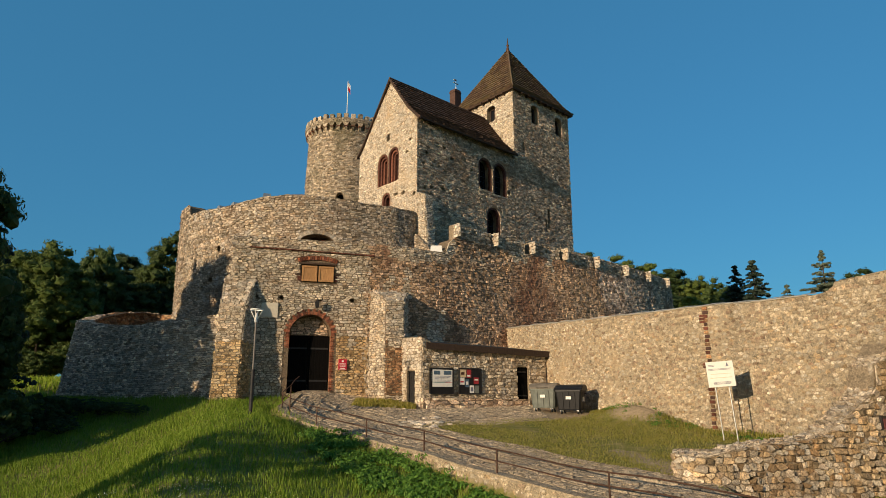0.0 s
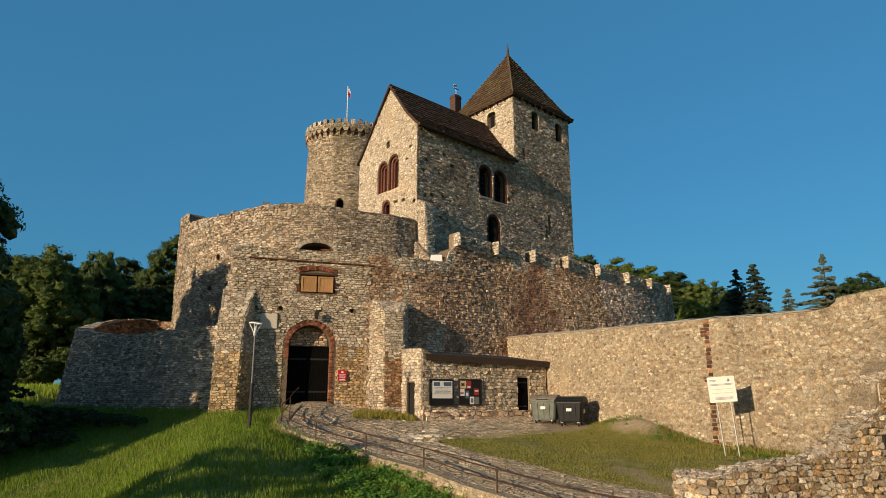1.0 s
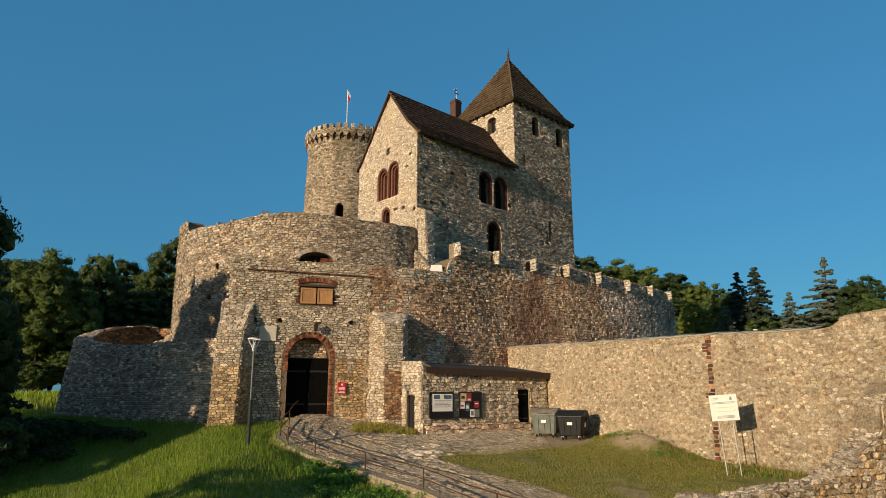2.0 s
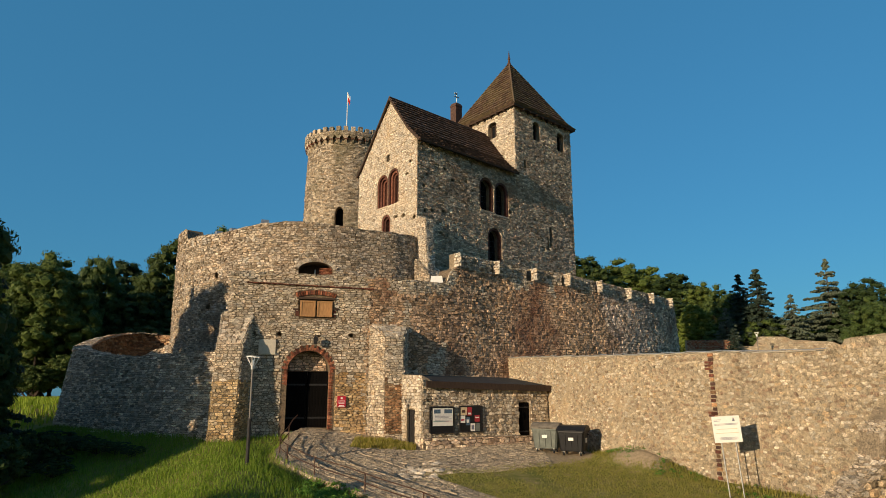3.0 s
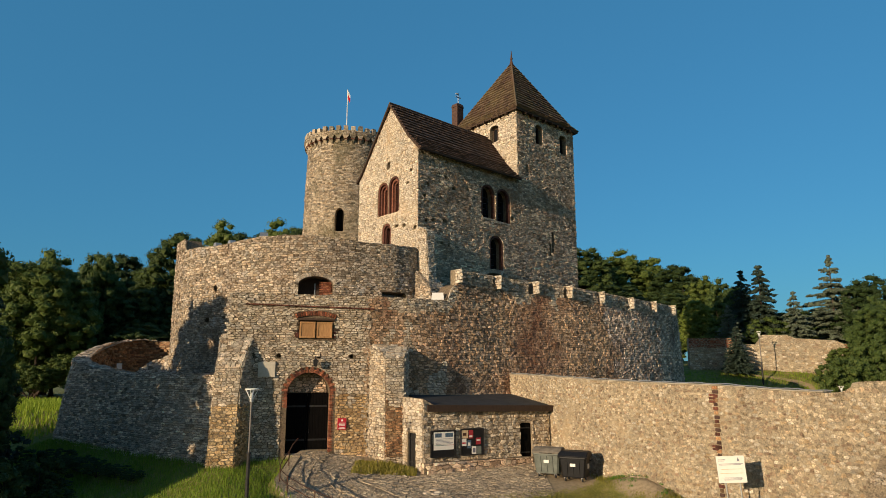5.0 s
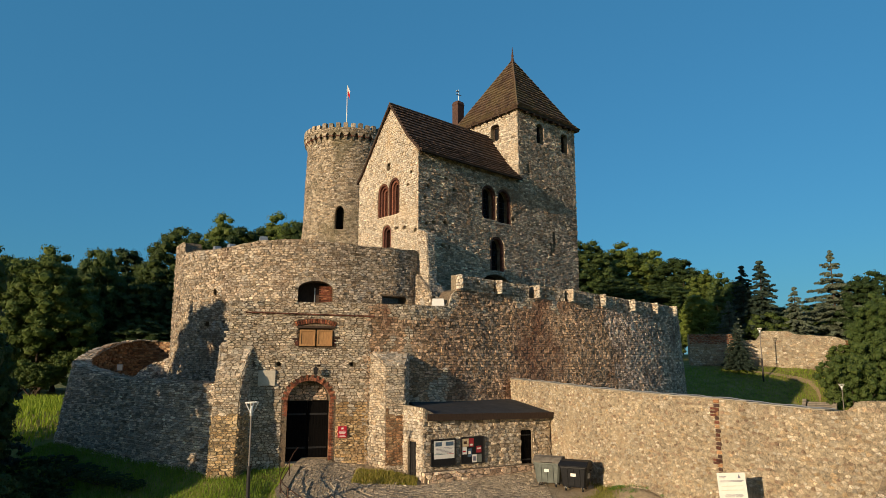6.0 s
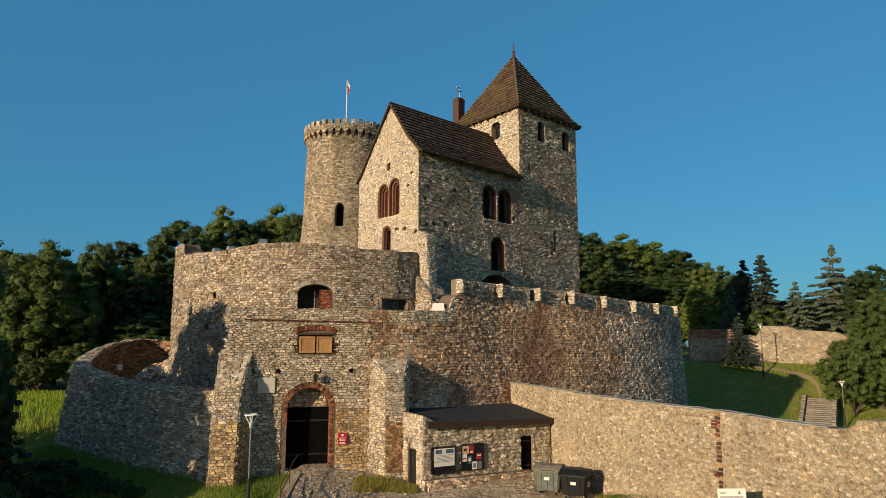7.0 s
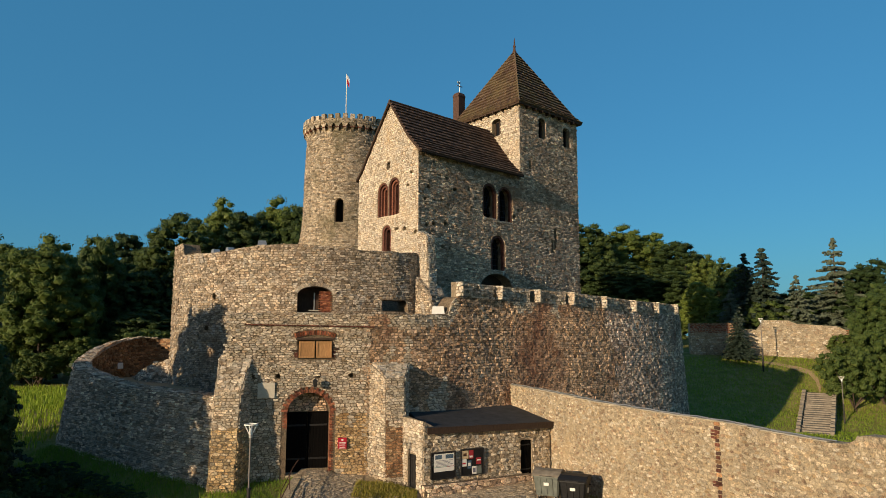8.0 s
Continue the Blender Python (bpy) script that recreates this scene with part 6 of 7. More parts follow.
def rock(x, y, size, rnd, parent=None, name="loose_stone"):
    z = gz1(x, y)
    vs, fs = [], []
    ang = sorted(rnd.uniform(0, 2 * math.pi) for _ in range(7))
    rings = []
    for k, (r, h) in enumerate(((0.9, -0.05), (1.0, 0.12), (0.85, 0.3), (0.45, 0.42))):
        rings.append([(x + size * r * math.cos(a) * rnd.uniform(0.85, 1.1), y + 0.7 * size * r * math.sin(a) * rnd.uniform(0.85, 1.1), z + size * h * rnd.uniform(0.85, 1.15)) for a in ang])
    return Geo().loft(rings)


rnd = random.Random(31)
for k in range(34):
    a, r = rnd.uniform(0, 6.3), abs(rnd.gauss(0, 0.8))
    x, y = -1.0 + 1.5 * r * math.cos(a), 33.2 + 1.3 * r * math.sin(a)
    ob = rock(x, y, rnd.uniform(0.12, 0.32), rnd).make("loose_stone", stone_gable)
    tagged(ob, "loose buff stone lying in the heap on the forecourt", "stone", "loose stone heap")
for x, y, q in ((-2.6, 37.4, 0.2), (-2.1, 37.2, 0.14), (4.7, 38.9, 0.16), (4.9, 39.1, 0.2), (10.1, 36.0, 0.15), (12.7, 30.1, 0.2), (13.3, 29.9, 0.18)):
    tagged(rock(x, y, q, rnd).make("loose_stone", stone_yard), "pale loose stone lying in the grass", "stone")
# floodlights on the walls
for x, y, z, w, rz, lab in ((-0.45, 43.35, 9.12, 0.42, 0, "large pale floodlight box on the curtain wall"), (-13.0, 46.9, 14.05, 0.3, 20, "small grey floodlight on the ring wall"), (-15.6, 48.0, 13.75, 0.26, 40, "small grey floodlight on the ring wall"), (-16.9, 48.7, 13.7, 0.26, 40, "small grey floodlight on the ring wall")):
    fl = thing("floodlight", (x, y, z), lab, "floodlight")
    mm = Matrix.Translation((x, y, z)) @ Matrix.Rotation(radians(rz), 4, "Z")
    Geo(mm).loft([[(-w, -0.3, 0.02), (w, -0.3, 0.02), (w, 0.3, 0.02), (-w, 0.3, 0.02)], [(-w * 0.85, -0.1, w * 1.2), (w * 0.85, -0.1, w * 1.2), (w * 0.85, 0.25, w * 1.2), (-w * 0.85, 0.25, w * 1.2)]]).make("housing", white_paint if w > 0.4 else zinc, fl)
    Geo(mm).box(-w * 0.5, w * 0.5, -0.05, 0.15, -0.04, 0.03).make("foot", iron, fl)

# ---------------------------------------------------------------- far side of the moat
FAR = Line([(33.5, 92.5), (40.5, 92.3), (46.0, 91.2), (54.5, 89.6)])
wall_far = thing("wall_far", (45, 91, 4), "far pale stone park wall with brick repairs", "wall", kind="structure")
far_top = steps_of([(0, 9.3), (6.0, 9.35), (6.3, 8.6), (9.5, 8.4), (9.6, 9.75), (13.0, 9.7), (13.2, 9.3), (19, 8.9), (19.3, 8.5), (FAR.length, 8.3)])
under(wall_mesh("masonry_core", FAR, flat(2.0), far_top, 0.7, mortar_light, 1.0), wall_far)
stones(wall_far, FAR.at, 0, FAR.length, flat(3.5), far_top, 0.25, 0.36, [stone_yard, brick_mat], (), 0.05, 0.03, near=(14, 7), seed=701, rough=0.6, pick=lambda s, z: 1 if (s < 6.2 and z > 8.0) or s > FAR.length - 1.2 else 0)
flight = thing("park_steps", (38.9, 72.4, -2.5), "flight of concrete steps with side walls, darkened for the bush's shade", "steps")
st0, st1 = Vector((38.9, 72.4)), Vector((45.0, 82.2))
tdir = (st1 - st0).normalized()
nrm = Vector((tdir.y, -tdir.x))
for k in range(20):
    p = st0 + tdir * (0.6 * k)
    z = -2.5 + 0.175 * k
    Geo(Matrix(((nrm.x, tdir.x, 0, p.x), (nrm.y, tdir.y, 0, p.y), (0, 0, 1, z), (0, 0, 0, 1)))).box(-1.35, 1.35, 0, 0.64, -0.8, 0.0, 0.015).make("step", shaded_step, flight)
for s in (-1.6, 1.6):
    m4 = Matrix(((nrm.x, tdir.x, 0, st0.x + nrm.x * s), (nrm.y, tdir.y, 0, st0.y + nrm.y * s), (0, 0, 1, 0), (0, 0, 0, 1)))
    for k in range(15):
        Geo(m4).box(-0.22, 0.22, k * 0.8, k * 0.8 + 0.78, -3.8 + 0.233 * k, -2.2 + 0.233 * k + 0.05 * (k % 3), 0.03).make("side_wall_block", shaded_step, flight)
lane = thing("park_path", (44, 88, 3), "pale gravel footpath across the sloping lawn", "path", kind="structure")
lp = rounded([(33, 93.5), (38.4, 91.6), (41.2, 89.8), (44.2, 88.4), (46.6, 86.8), (46.2, 84.2), (45.4, 82.8)], 1.0)
Geo().loft([[(p.x - 0.35, p.y - 0.4, gz1(p.x - 0.35, p.y - 0.4) + 0.06), (p.x + 0.35, p.y + 0.4, gz1(p.x + 0.35, p.y + 0.4) + 0.06)] for p in lp], cap=False, closed=False).make("gravel", sand_mat, lane)
street_lamp(40.8, 87.2, 6.8, "far park lamp with a pale conical head", thick=1.3)
street_lamp(44.2, 76.0, 5.2, "far dark park lamp beside the stone steps")


# ---------------------------------------------------------------- trees and grass
def leaf_cloud(name, centres, radii, per, size, mat, seed, up=0.3, heart=0.0):
    """Many small leaves in clumps; heart fills each clump with a crumpled mass of inner leaves."""
    r = np.random.RandomState(seed)
    n = len(centres)
    c = np.repeat(np.asarray(centres), per, 0)
    rad = np.repeat(np.asarray(radii), per)[:, None]
    d = r.normal(size=(n * per, 3))
    d /= np.linalg.norm(d, axis=1)[:, None]
    d[:, 2] = np.where(d[:, 2] < -0.2, -d[:, 2] * 0.6, d[:, 2])
    p = c + d * rad * r.uniform(0.55, 1.08, (n * per, 1)) * np.array([1, 1, 0.75])
    nrm = d + r.normal(size=d.shape) * 0.4 + np.array([0, 0, 0.6 * up])
    nrm /= np.linalg.norm(nrm, axis=1)[:, None]
    a = np.cross(nrm, r.normal(size=d.shape))
    a /= np.linalg.norm(a, axis=1)[:, None]
    b = np.cross(nrm, a)
    s = size * r.uniform(0.55, 1.35, (n * per, 1))
    v = np.stack([p - a * s, p + a * s * 0.9 + b * s * 0.35, p + b * s * 0.9 - nrm * s * 0.2], 1).reshape(-1, 3)
    if heart:
        g = (1 + 5 ** 0.5) / 2
        ico = np.array([(0, 1, g), (0, -1, g), (0, 1, -g), (0, -1, -g), (1, g, 0), (-1, g, 0), (1, -g, 0), (-1, -g, 0), (g, 0, 1), (g, 0, -1), (-g, 0, 1), (-g, 0, -1)]) / (1 + g * g) ** 0.5
        tri = [t for t in itertools.combinations(range(12), 3) if all((ico[a] - ico[b]) @ (ico[a] - ico[b]) < 1.3 for a, b in itertools.combinations(t, 2))]
        tri = [t if np.cross(ico[t[1]] - ico[t[0]], ico[t[2]] - ico[t[0]]) @ ico[t[0]] > 0 else t[::-1] for t in tri]
        body = np.asarray(centres)[:, None] + ico[None] * np.asarray(radii)[:, None, None] * heart * r.uniform(0.7, 1.1, (n, 12, 1)) * np.array([1, 1, 0.75])
        v = np.concatenate([v, body[:, np.array(tri)].reshape(-1, 3)])
    me = bpy.data.meshes.new(name)
    k = len(v) // 3
    me.vertices.add(3 * k)
    me.vertices.foreach_set("co", v.ravel())
    me.loops.add(3 * k)
    me.loops.foreach_set("vertex_index", np.arange(3 * k))
    me.polygons.add(k)
    me.polygons.foreach_set("loop_start", np.arange(k) * 3)
    me.update(calc_edges=True)
    me.materials.append(mat)
    return new(name, me)


def broad_tree(h, r, mat, seed, label, clumps=70, per=85, size=0.26, trunk=0.1):
    rn = random.Random(seed)
    ob = thing("tree", (0, 0, 0), label, "tree")
    base = h * trunk
    g = Geo().tube([(0, 0, -0.4), (0.1, 0, base * 0.6), (0.15, 0.1, base), (0.1, 0.2, h * 0.7)], 0.05 * h * 0.55, 9, 0.05)
    limbs = []
    for k in range(7):
        a = 2 * math.pi * k / 7 + rn.uniform(-0.3, 0.3)
        e = Vector((math.cos(a) * r * 0.6, math.sin(a) * r * 0.6, base + (h - base) * rn.uniform(0.3, 0.75)))
        limbs.append([(0.1, 0.1, base * rn.uniform(0.7, 1.1)), tuple(e * 0.5 + Vector((0, 0, base * 0.35))), tuple(e)])
    under(g.make("trunk", bark), ob)
    for l in limbs:
        under(Geo().tube(l, 0.014 * h, 6, 0.03).make("limb", bark), ob)
    cs, rs_ = [], []
    mid, half = 0.5 * (base + h), 0.5 * (h - base)
    shell = int(0.7 * clumps)
    for k in range(clumps):
        if k < shell:
            v = 1 - 1.75 * (k + 0.5) / shell
            a = 2.39996 * k + rn.uniform(-0.3, 0.3)
            d = Vector((math.sqrt(1 - v * v) * math.cos(a), math.sqrt(1 - v * v) * math.sin(a), v))
            q = rn.uniform(0.84, 1.0)
        else:
            d = Vector((rn.gauss(0, 1), rn.gauss(0, 1), rn.gauss(0, 1))).normalized()
            q = rn.uniform(0.3, 0.8)
        q *= 0.84 + 0.3 * noise.noise(d * 1.9 + Vector((seed, 0, 0)))
        cs.append((d.x * r * q, d.y * r * q, mid + half * d.z * q))
        rs_.append(min(r, half) * rn.uniform(0.12, 0.21))
    under(leaf_cloud("crown", cs, rs_, per, size, mat, seed, heart=0.72), ob)
    return ob


def conifer(h, r, mat, seed, label, tiers=16, droop=0.25, open_=0.0, per=46, size=0.2):
    rn = random.Random(seed)
    ob = thing("conifer", (0, 0, 0), label, "conifer tree")
    under(Geo().tube([(0, 0, -0.4), (0, 0, h * 0.5), (0, 0, h * 0.985)], 0.018 * h, 8, 0.02).make("trunk", bark), ob)
    cs, rs_ = [], []
    for k in range(tiers):
        f = k / (tiers - 1)
        z = h * (0.06 + 0.92 * f)
        rr = r * (1 - f) ** 0.85 + 0.15
        m = max(4, int(11 * (1 - f) + 3))
        for j in range(m):
            a = 2 * math.pi * (j + rn.random() * 0.7) / m + k * 0.7
            l = rr * rn.uniform(0.65, 1.12) * (1 if rn.random() > open_ else 0.55)
            lift = rn.uniform(-0.6, 0.6) * h / tiers
            steps_n = max(2, int(l / 0.42))
            for q in range(1, steps_n + 1):
                t = q / steps_n
                cs.append((math.cos(a) * l * t, math.sin(a) * l * t, z + lift - droop * l * t * t + 0.12 * l * t))
                rs_.append(0.22 + 0.10 * l * (1 - t))
    cs.append((0, 0, h * 0.985))
    rs_.append(0.18)
    under(leaf_cloud("needles", cs, rs_, per, size, mat, seed, 0.5), ob)
    return ob


def put(ob, x, y, s=1.0, turn=0.0, label=None, z=None, sz=None):
    c = copy_thing(ob, Matrix.Translation((x, y, gz1(x, y) if z is None else z)) @ Matrix.Rotation(turn, 4, "Z") @ Matrix.Diagonal((s, s, sz or s, 1)))
    if label:
        c["label"] = label
    return c


def drop_original(ob):
    for o in (*ob.children_recursive, ob):
        bpy.data.objects.remove(o)


oaks = [broad_tree(17, 6.5, leaf_mat, 1, "large leafy deciduous tree lit from the side", 400, 80, 0.2, 0.04), broad_tree(19, 6.0, leaf_dark, 2, "dense dark green deciduous tree", 340, 70, 0.22, 0.06),
        broad_tree(16, 6.0, leaf_mat, 3, "broad deciduous tree at the wood's edge", 350, 75, 0.22, 0.06), broad_tree(18, 5.0, leaf_light, 4, "fresh green deciduous tree", 300, 75, 0.2, 0.06)]
oaks += [broad_tree(27, 7.2, leaf_dark, 5, "tall dark green deciduous tree of the wood", 400, 75, 0.23, 0.06), broad_tree(28, 7.2, leaf_mat, 6, "tall leafy deciduous tree of the wood", 400, 75, 0.23, 0.06)]
OAK_H, OAK_R = (17, 19, 16, 18, 27, 28), (6.5, 6.0, 6.0, 5.0, 7.2, 7.2)


def plant(k, x, y, top, r, a, label=None):
    """Sets a broad-leaved tree by the height of its top and its crown's half width."""
    z = gz1(x, y)
    return put(oaks[k], x, y, r / (0.95 * OAK_R[k]), a, label, z, (top - z) / (0.95 * OAK_H[k]))


WOOD = [
        (2, -68, 95, 20.4, 6.4, 1.0), (0, -60.5, 91, 19.9, 5.6, 2.0), (0, -52.5, 87, 19.6, 6.6, 0.5), (2, -51.5, 97, 21.6, 4.6, 1.2), (4, -57, 118, 25.4, 6.6, 2.2),
        (4, -50.5, 113, 22.8, 5.0, 0.2), (4, -45.3, 111, 27.8, 7.0, 3.0), (5, -41, 122, 32.4, 7.0, 0.9), (4, -35, 118, 29.4, 7.0, 1.6), (5, -31, 124, 32.7, 7.4, 2.1),
        (4, -25, 120, 31.2, 7.4, 0.4), (1, -64, 108, 20.6, 7.0, 2.6), (1, -75, 102, 20.0, 7.0, 1.4), (1, -47, 100, 18.0, 5.5, 0.7), (1, -40, 104, 19.0, 6.0, 1.7),
        (1, -33, 104, 18.5, 6.0, 0.6), (1, -42, 92, 11.0, 5.0, 4.0), (1, -36, 96, 12.0, 5.0, 5.0), (1, -58, 100, 19.0, 5.0, 3.3), (4, 24, 138, 30.0, 7.5, 0.3), (4, 30, 140, 31.0, 7.0, 1.1),
        (5, 40.8, 150, 31.8, 8.5, 2.0), (3, 48, 152, 30.9, 6.0, 0.8), (4, 49.2, 141, 27.2, 7.6, 1.9), (5, 47.8, 122, 22.0, 4.2, 2.8), (3, 40.5, 107, 16.2, 3.2, 0.1),
        (0, 50.2, 118, 20.2, 4.4, 1.5), (1, 57.5, 112, 15.0, 5.0, 2.4), (4, 35, 132, 22.0, 7.0, 0.9), (1, 44, 132, 20.0, 7.0, 3.1), (1, 55, 120, 15.5, 6.0, 2.2),
        (1, 64, 112, 15.0, 6.0, 1.0), (2, 66, 104, 16.0, 5.5, 2.0), (1, 61.5, 97, 18.4, 4.4, 3.0), (0, 55.2, 85, 13.6, 3.8, 0.0), (2, 60.5, 88, 13.0, 4.5, 1.0), (0, 66, 94, 14.0, 5.0, 1.0),
        (1, 74, 104, 15.0, 7.0, 0.0), (1, 53, 100, 9.5, 3.5, 0.0), (1, 62, 92, 10.0, 4.0, 2.0)]
for k, x, y, top, r, a in WOOD:
    plant(k, x, y, top, r, a)
spruce = conifer(14.5, 3.6, needle_mat, 21, "dark dense spruce tree", 28, 0.3, 0.2, 32, 0.2)
put(spruce, 47.5, 100.0, 1.4, 0.3, None, None, 1.03)
put(spruce, 45.0, 100.5, 1.2, 1.9, None, None, 0.98)
blue = conifer(12.5, 3.4, needle_blue, 22, "blue-grey spruce tree behind the park wall", 24, 0.25, 0.2, 32, 0.19)
put(blue, 50.8, 97.0, 1.0, 0.2, None, None, 0.87)
put(blue, 40.7, 96.0, 0.9, 1.2, None, None, 0.70)
put(spruce, 38.9, 90.0, 0.62, 1.2, "dark drooping spruce in front of the park wall", None, 0.43)
cedar = conifer(16.5, 6.4, needle_blue, 23, "tall open blue-grey conifer with level boughs", 20, 0.14, 0.45, 50, 0.2)
put(cedar, 58.3, 100.0, 1.15, 0.4, None, None, 1.02)
bush = broad_tree(6.5, 3.9, leaf_mat, 31, "rounded leafy bush tree beside the steps", 220, 60, 0.16, 0.06)
put(bush, 47.6, 79.6, 1.0, 0.5, None, None, 1.22)
put(bush, 52.0, 81.0, 1.05, 2.0, None, None, 1.4)
put(bush, 52.5, 88.0, 0.7, 1.0)
for k in range(15):
    put(bush, -84 + k * 3.4, 84 + 5 * math.sin(k * 1.7) + 0.25 * k, 0.95 + 0.3 * math.sin(k * 2.3), k * 1.1, "leafy undergrowth at the wood's edge")
for k in range(13):
    put(bush, 26 + k * 5.2, 105 + 6 * math.sin(k * 1.3), 0.95 + 0.3 * math.sin(k * 2.1), k * 0.9, "leafy undergrowth behind the park wall")
# trees on the left bank, mostly out of view, added to shade bastion and meadow
bank = broad_tree(15, 6.0, leaf_dark, 41, "dark meadow-bank tree that casts shade, its leaves darkened for its own shade", 300, 80, 0.2, 0.06)
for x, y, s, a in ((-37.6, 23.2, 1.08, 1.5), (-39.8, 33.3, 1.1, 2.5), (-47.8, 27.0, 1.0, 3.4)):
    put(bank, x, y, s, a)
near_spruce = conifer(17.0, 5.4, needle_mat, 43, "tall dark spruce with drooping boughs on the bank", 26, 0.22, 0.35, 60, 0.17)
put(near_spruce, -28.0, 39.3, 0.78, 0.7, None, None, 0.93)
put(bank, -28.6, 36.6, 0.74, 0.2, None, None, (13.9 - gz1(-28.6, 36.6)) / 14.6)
# low filler tree, added to close gaps in the shadow on the ring wall
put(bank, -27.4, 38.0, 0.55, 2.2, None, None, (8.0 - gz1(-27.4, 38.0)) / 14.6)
# two unseen narrow trees, added to shade the bastion's right end
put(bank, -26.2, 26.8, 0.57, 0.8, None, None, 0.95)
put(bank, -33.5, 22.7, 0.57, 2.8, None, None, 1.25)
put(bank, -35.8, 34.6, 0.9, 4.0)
shrub = broad_tree(4.2, 3.0, leaf_dark, 42, "dark leafy shrub at the meadow's edge", 60, 130, 0.16, 0.06)
for x, y, s, a in ((-22.5, 38.5, 0.55, 0.1), (-22.5, 33.0, 1.0, 1.1), (-25.0, 28.5, 0.95, 2.2), (-25.5, 42.5, 0.45, 0.6), (-34.8, 48.0, 1.15, 1.6), (-30.6, 45.6, 0.85, 4.1), (-28.5, 39.5, 1.0, 2.9)):
    put(shrub, x, y, s, a)
for x, y, s, a in ((-24.6, 43.6, 0.5, 0.4), (-23.0, 42.2, 0.42, 1.9), (-21.4, 40.9, 0.45, 3.0), (-19.8, 39.6, 0.4, 4.4), (-18.3, 38.6, 0.36, 5.1), (-16.9, 37.6, 0.3, 0.9), (-24.0, 40.4, 0.5, 2.4), (-21.6, 38.4, 0.4, 1.4), (-26.4, 41.6, 0.6, 0.3), (-23.6, 37.4, 0.55, 5.6), (-20.4, 36.6, 0.4, 3.7)):
    put(shrub, x, y, s, a, "low dark brush along the bastion's foot", None, 0.55 * s)
# unseen stretched shrub, added only to cast the lower shadow band on the meadow
put(shrub, -17.6, 14.9, 1.1, 3.0, None, None, 2.05)
for ob in (*oaks, spruce, blue, cedar, bush, bank, shrub, near_spruce):
    drop_original(ob)


def blades(name, x, y, h, w, mat, label, seed, lean=0.35):
    r = np.random.RandomState(seed)
    n = len(x)
    z = ground_z(x, y) - 0.02
    a = r.uniform(0, 2 * np.pi, n)
    dx, dy = np.cos(a), np.sin(a)
    b = r.uniform(0, 2 * np.pi, n)
    lx, ly = np.cos(b) * h * lean * r.uniform(0.2, 1.2, n), np.sin(b) * h * lean * r.uniform(0.2, 1.2, n)
    v = np.stack([np.stack([x - dx * w, y - dy * w, z], 1), np.stack([x + dx * w, y + dy * w, z], 1),
                  np.stack([x + dx * w * 0.7 + lx * 0.35, y + dy * w * 0.7 + ly * 0.35, z + h * 0.6], 1), np.stack([x - dx * w * 0.7 + lx * 0.35, y - dy * w * 0.7 + ly * 0.35, z + h * 0.6], 1),
                  np.stack([x + lx, y + ly, z + h], 1)], 1).reshape(-1, 3)
    me = bpy.data.meshes.new(name)
    me.vertices.add(5 * n)
    me.vertices.foreach_set("co", v.ravel())
    me.loops.add(7 * n)
    k = np.arange(n)[:, None] * 5
    me.loops.foreach_set("vertex_index", np.concatenate([k + np.array([0, 1, 2, 3]), k + np.array([3, 2, 4])], 1).ravel())
    me.polygons.add(2 * n)
    me.polygons.foreach_set("loop_start", np.stack([np.arange(n) * 7, np.arange(n) * 7 + 4], 1).ravel())
    me.update(calc_edges=True)
    me.materials.append(mat)
    return tagged(new(name, me), label, "grass", kind="stuff")


R = np.random.RandomState(77)


def scatter(n, x0, x1, y0, y1, test):
    x, y = R.uniform(x0, x1, n), R.uniform(y0, y1, n)
    k = test(x, y)
    return x[k], y[k]


def patchy(x, y, s, seed=0.0):
    return np.array([noise.noise((a * s, b * s, seed)) for a, b in zip(x, y)])


def meadow(x, y):
    kx = np.interp(y, KERB_Y, KERB_X)
    line = 36.9 - 0.80 * (np.clip(x, -30, -8.5) + 12.4)
    gate_foot = 38.0 + 0.2876 * (x + 12.15)
    return (x < kx - 0.05) & (x > -0.76 * y - 1.0) & (y < np.where(x > -11.3, gate_foot, line + 0.6)) & ~((x < -11.0) & (x > -12.9) & (y > 36.7))


x, y = scatter(290000, -30, 8, 13.5, 50, meadow)
t = patchy(x, y, 0.5)
blades("meadow_grass", x, y, 0.19 + 0.13 * t + R.uniform(-0.06, 0.1, len(x)), 0.009 + 0.006 * R.rand(len(x)), grass_mat, "tall green meadow grass on the bank", 1)
x, y = scatter(26000, -6, 8, 15, 34, lambda x, y: meadow(x, y) & (x > np.interp(y, KERB_Y, KERB_X) - 3.6) & (y < 31))
k = patchy(x, y, 0.8, 4.0) > -0.25
x, y = x[k][::3], y[k][::3]
tagged(leaf_cloud("weeds", np.stack([x, y, ground_z(x, y) + 0.14], 1), R.uniform(0.16, 0.36, len(x)), 18, 0.085, weed_mat, 2), "lush leafy weeds along the kerb", "weeds", kind="stuff")
x, y = scatter(2600, -11, -3, 14, 22, meadow)
k = patchy(x, y, 0.5, 7.0) > 0.12
heads = leaf_cloud("meadow_flowers", np.stack([x[k], y[k], ground_z(x[k], y[k]) + 0.33], 1), np.full(k.sum(), 0.05), 3, 0.011, flower_mat, 3)
tagged(heads, "small white meadow flowers among the grass", "flowers", kind="stuff")


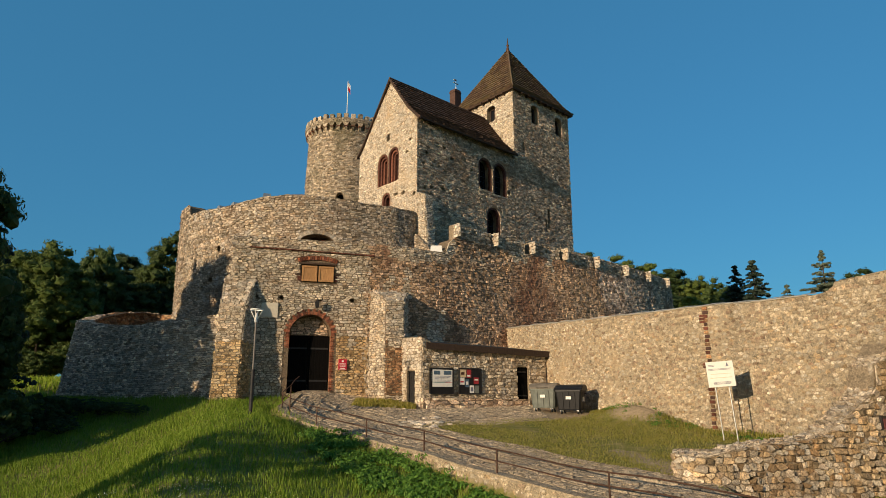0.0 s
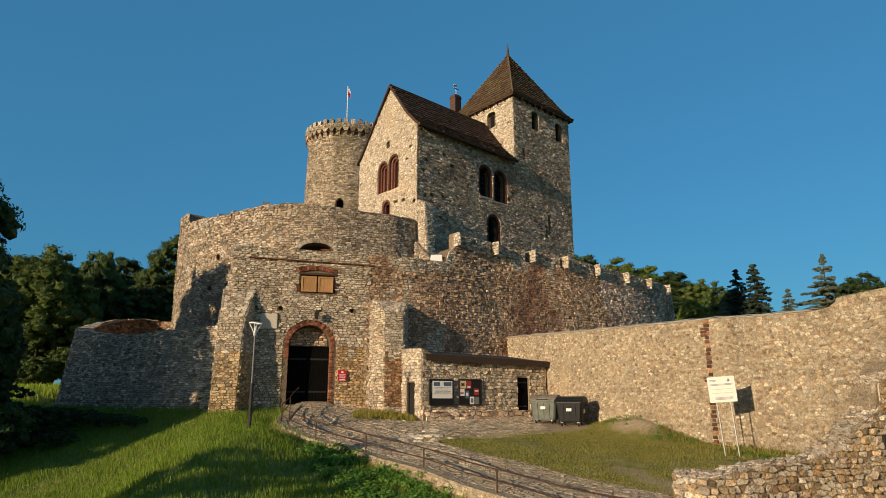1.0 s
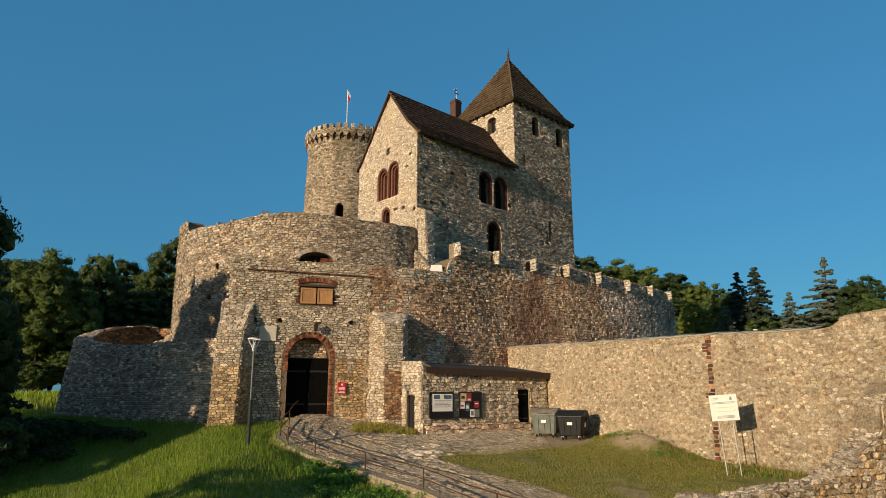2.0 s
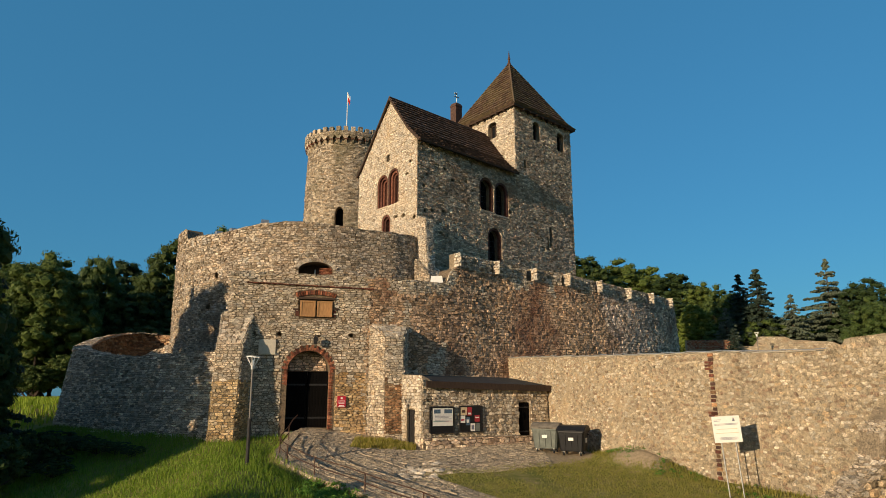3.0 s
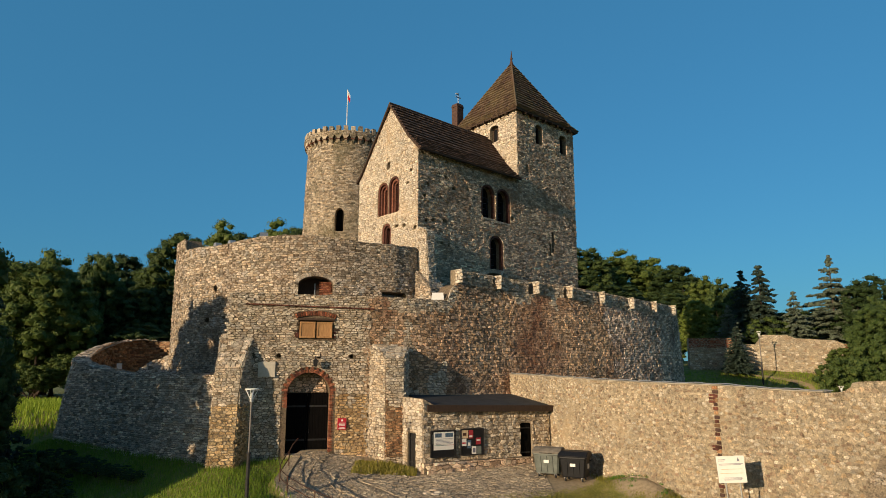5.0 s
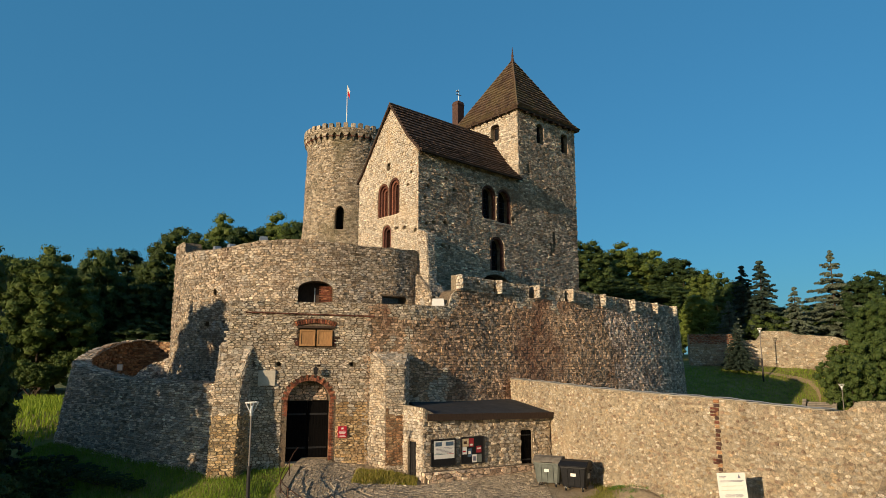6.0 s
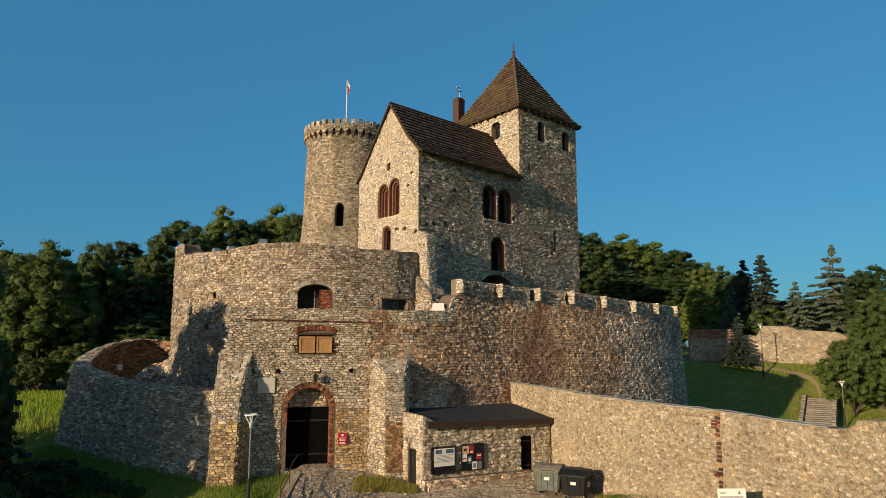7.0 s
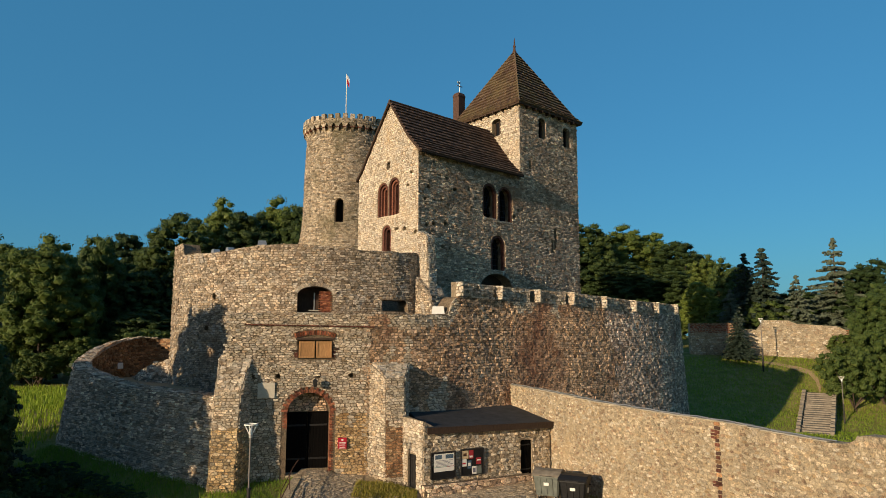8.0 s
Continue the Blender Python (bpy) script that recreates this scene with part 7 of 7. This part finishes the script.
def yard(x, y):
    s = x - np.interp(y, KERB_Y, KERB_X)
    wall = np.interp(y, YW_Y, YW_X) - x
    edge = 38.2 - 0.55 * (6 - x)
    return (wall > 0.1) & (y < np.where(x < 5, edge, 39.5)) & (s > 4.3 + 0.8 * np.sin(y * 0.9)) & (y < 38.5 + 0.1 * x)


x, y = scatter(130000, -4, 16, 16, 39, yard)
t = patchy(x, y, 0.35, 2.0)
k = (t > -0.5 + 0.35 * R.rand(len(x))) & (worn_at(x, y) < 0.55 + 0.3 * R.rand(len(x)))
x, y, t = x[k], y[k], t[k]
wallside = np.clip(1 - (np.interp(y, YW_Y, YW_X) - x) / 2.0, 0, 1)
blades("yard_grass", x, y, 0.05 + 0.05 * R.rand(len(x)) + 0.2 * wallside * R.rand(len(x)), 0.013 + 0.008 * R.rand(len(x)), lawn_mat, "short dry yellow-green grass of the yard", 4)
x, y = scatter(14000, 6, 16, 24, 37, lambda x, y: (np.interp(y, YW_Y, YW_X) - x > 0.05) & (np.interp(y, YW_Y, YW_X) - x < 2.0))
k = patchy(x, y, 0.6, 9.0) > 0.0
x, y = x[k][::12], y[k][::12]
tagged(leaf_cloud("wall_weeds", np.stack([x, y, ground_z(x, y) + 0.08], 1), R.uniform(0.08, 0.24, len(x)), 14, 0.05, weed_mat, 5), "green weeds along the yard wall's foot", "weeds", kind="stuff")
x, y = scatter(6000, -5, -1.5, 36.6, 39.2, lambda x, y: (y > 37.0 + 0.1 * (x + 5)) & (y < 39.6 - 0.5 * np.abs(x + 4)))
blades("gate_grass", x, y, R.uniform(0.08, 0.25, len(x)), 0.015 + 0.01 * R.rand(len(x)), lawn_mat, "small grass patch between gate and shed", 6)
x, y = scatter(60000, 21, 62, 50, 91, lambda x, y: (x > np.interp(y, YW_Y, YW_X) + 2) & (x > 10 + 0.2 * y))
blades("park_lawn_grass", x, y, R.uniform(0.12, 0.3, len(x)), 0.024 + 0.014 * R.rand(len(x)), grass_mat, "green grass of the sloping park lawn", 7)
x, y = scatter(16000, -60, -29, 50, 82, lambda x, y: x < -29.5 - 0.05 * y + 2)
blades("far_meadow_grass", x, y, R.uniform(0.3, 0.7, len(x)), 0.035 + 0.02 * R.rand(len(x)), grass_mat, "sunlit grass behind the bastion", 8)
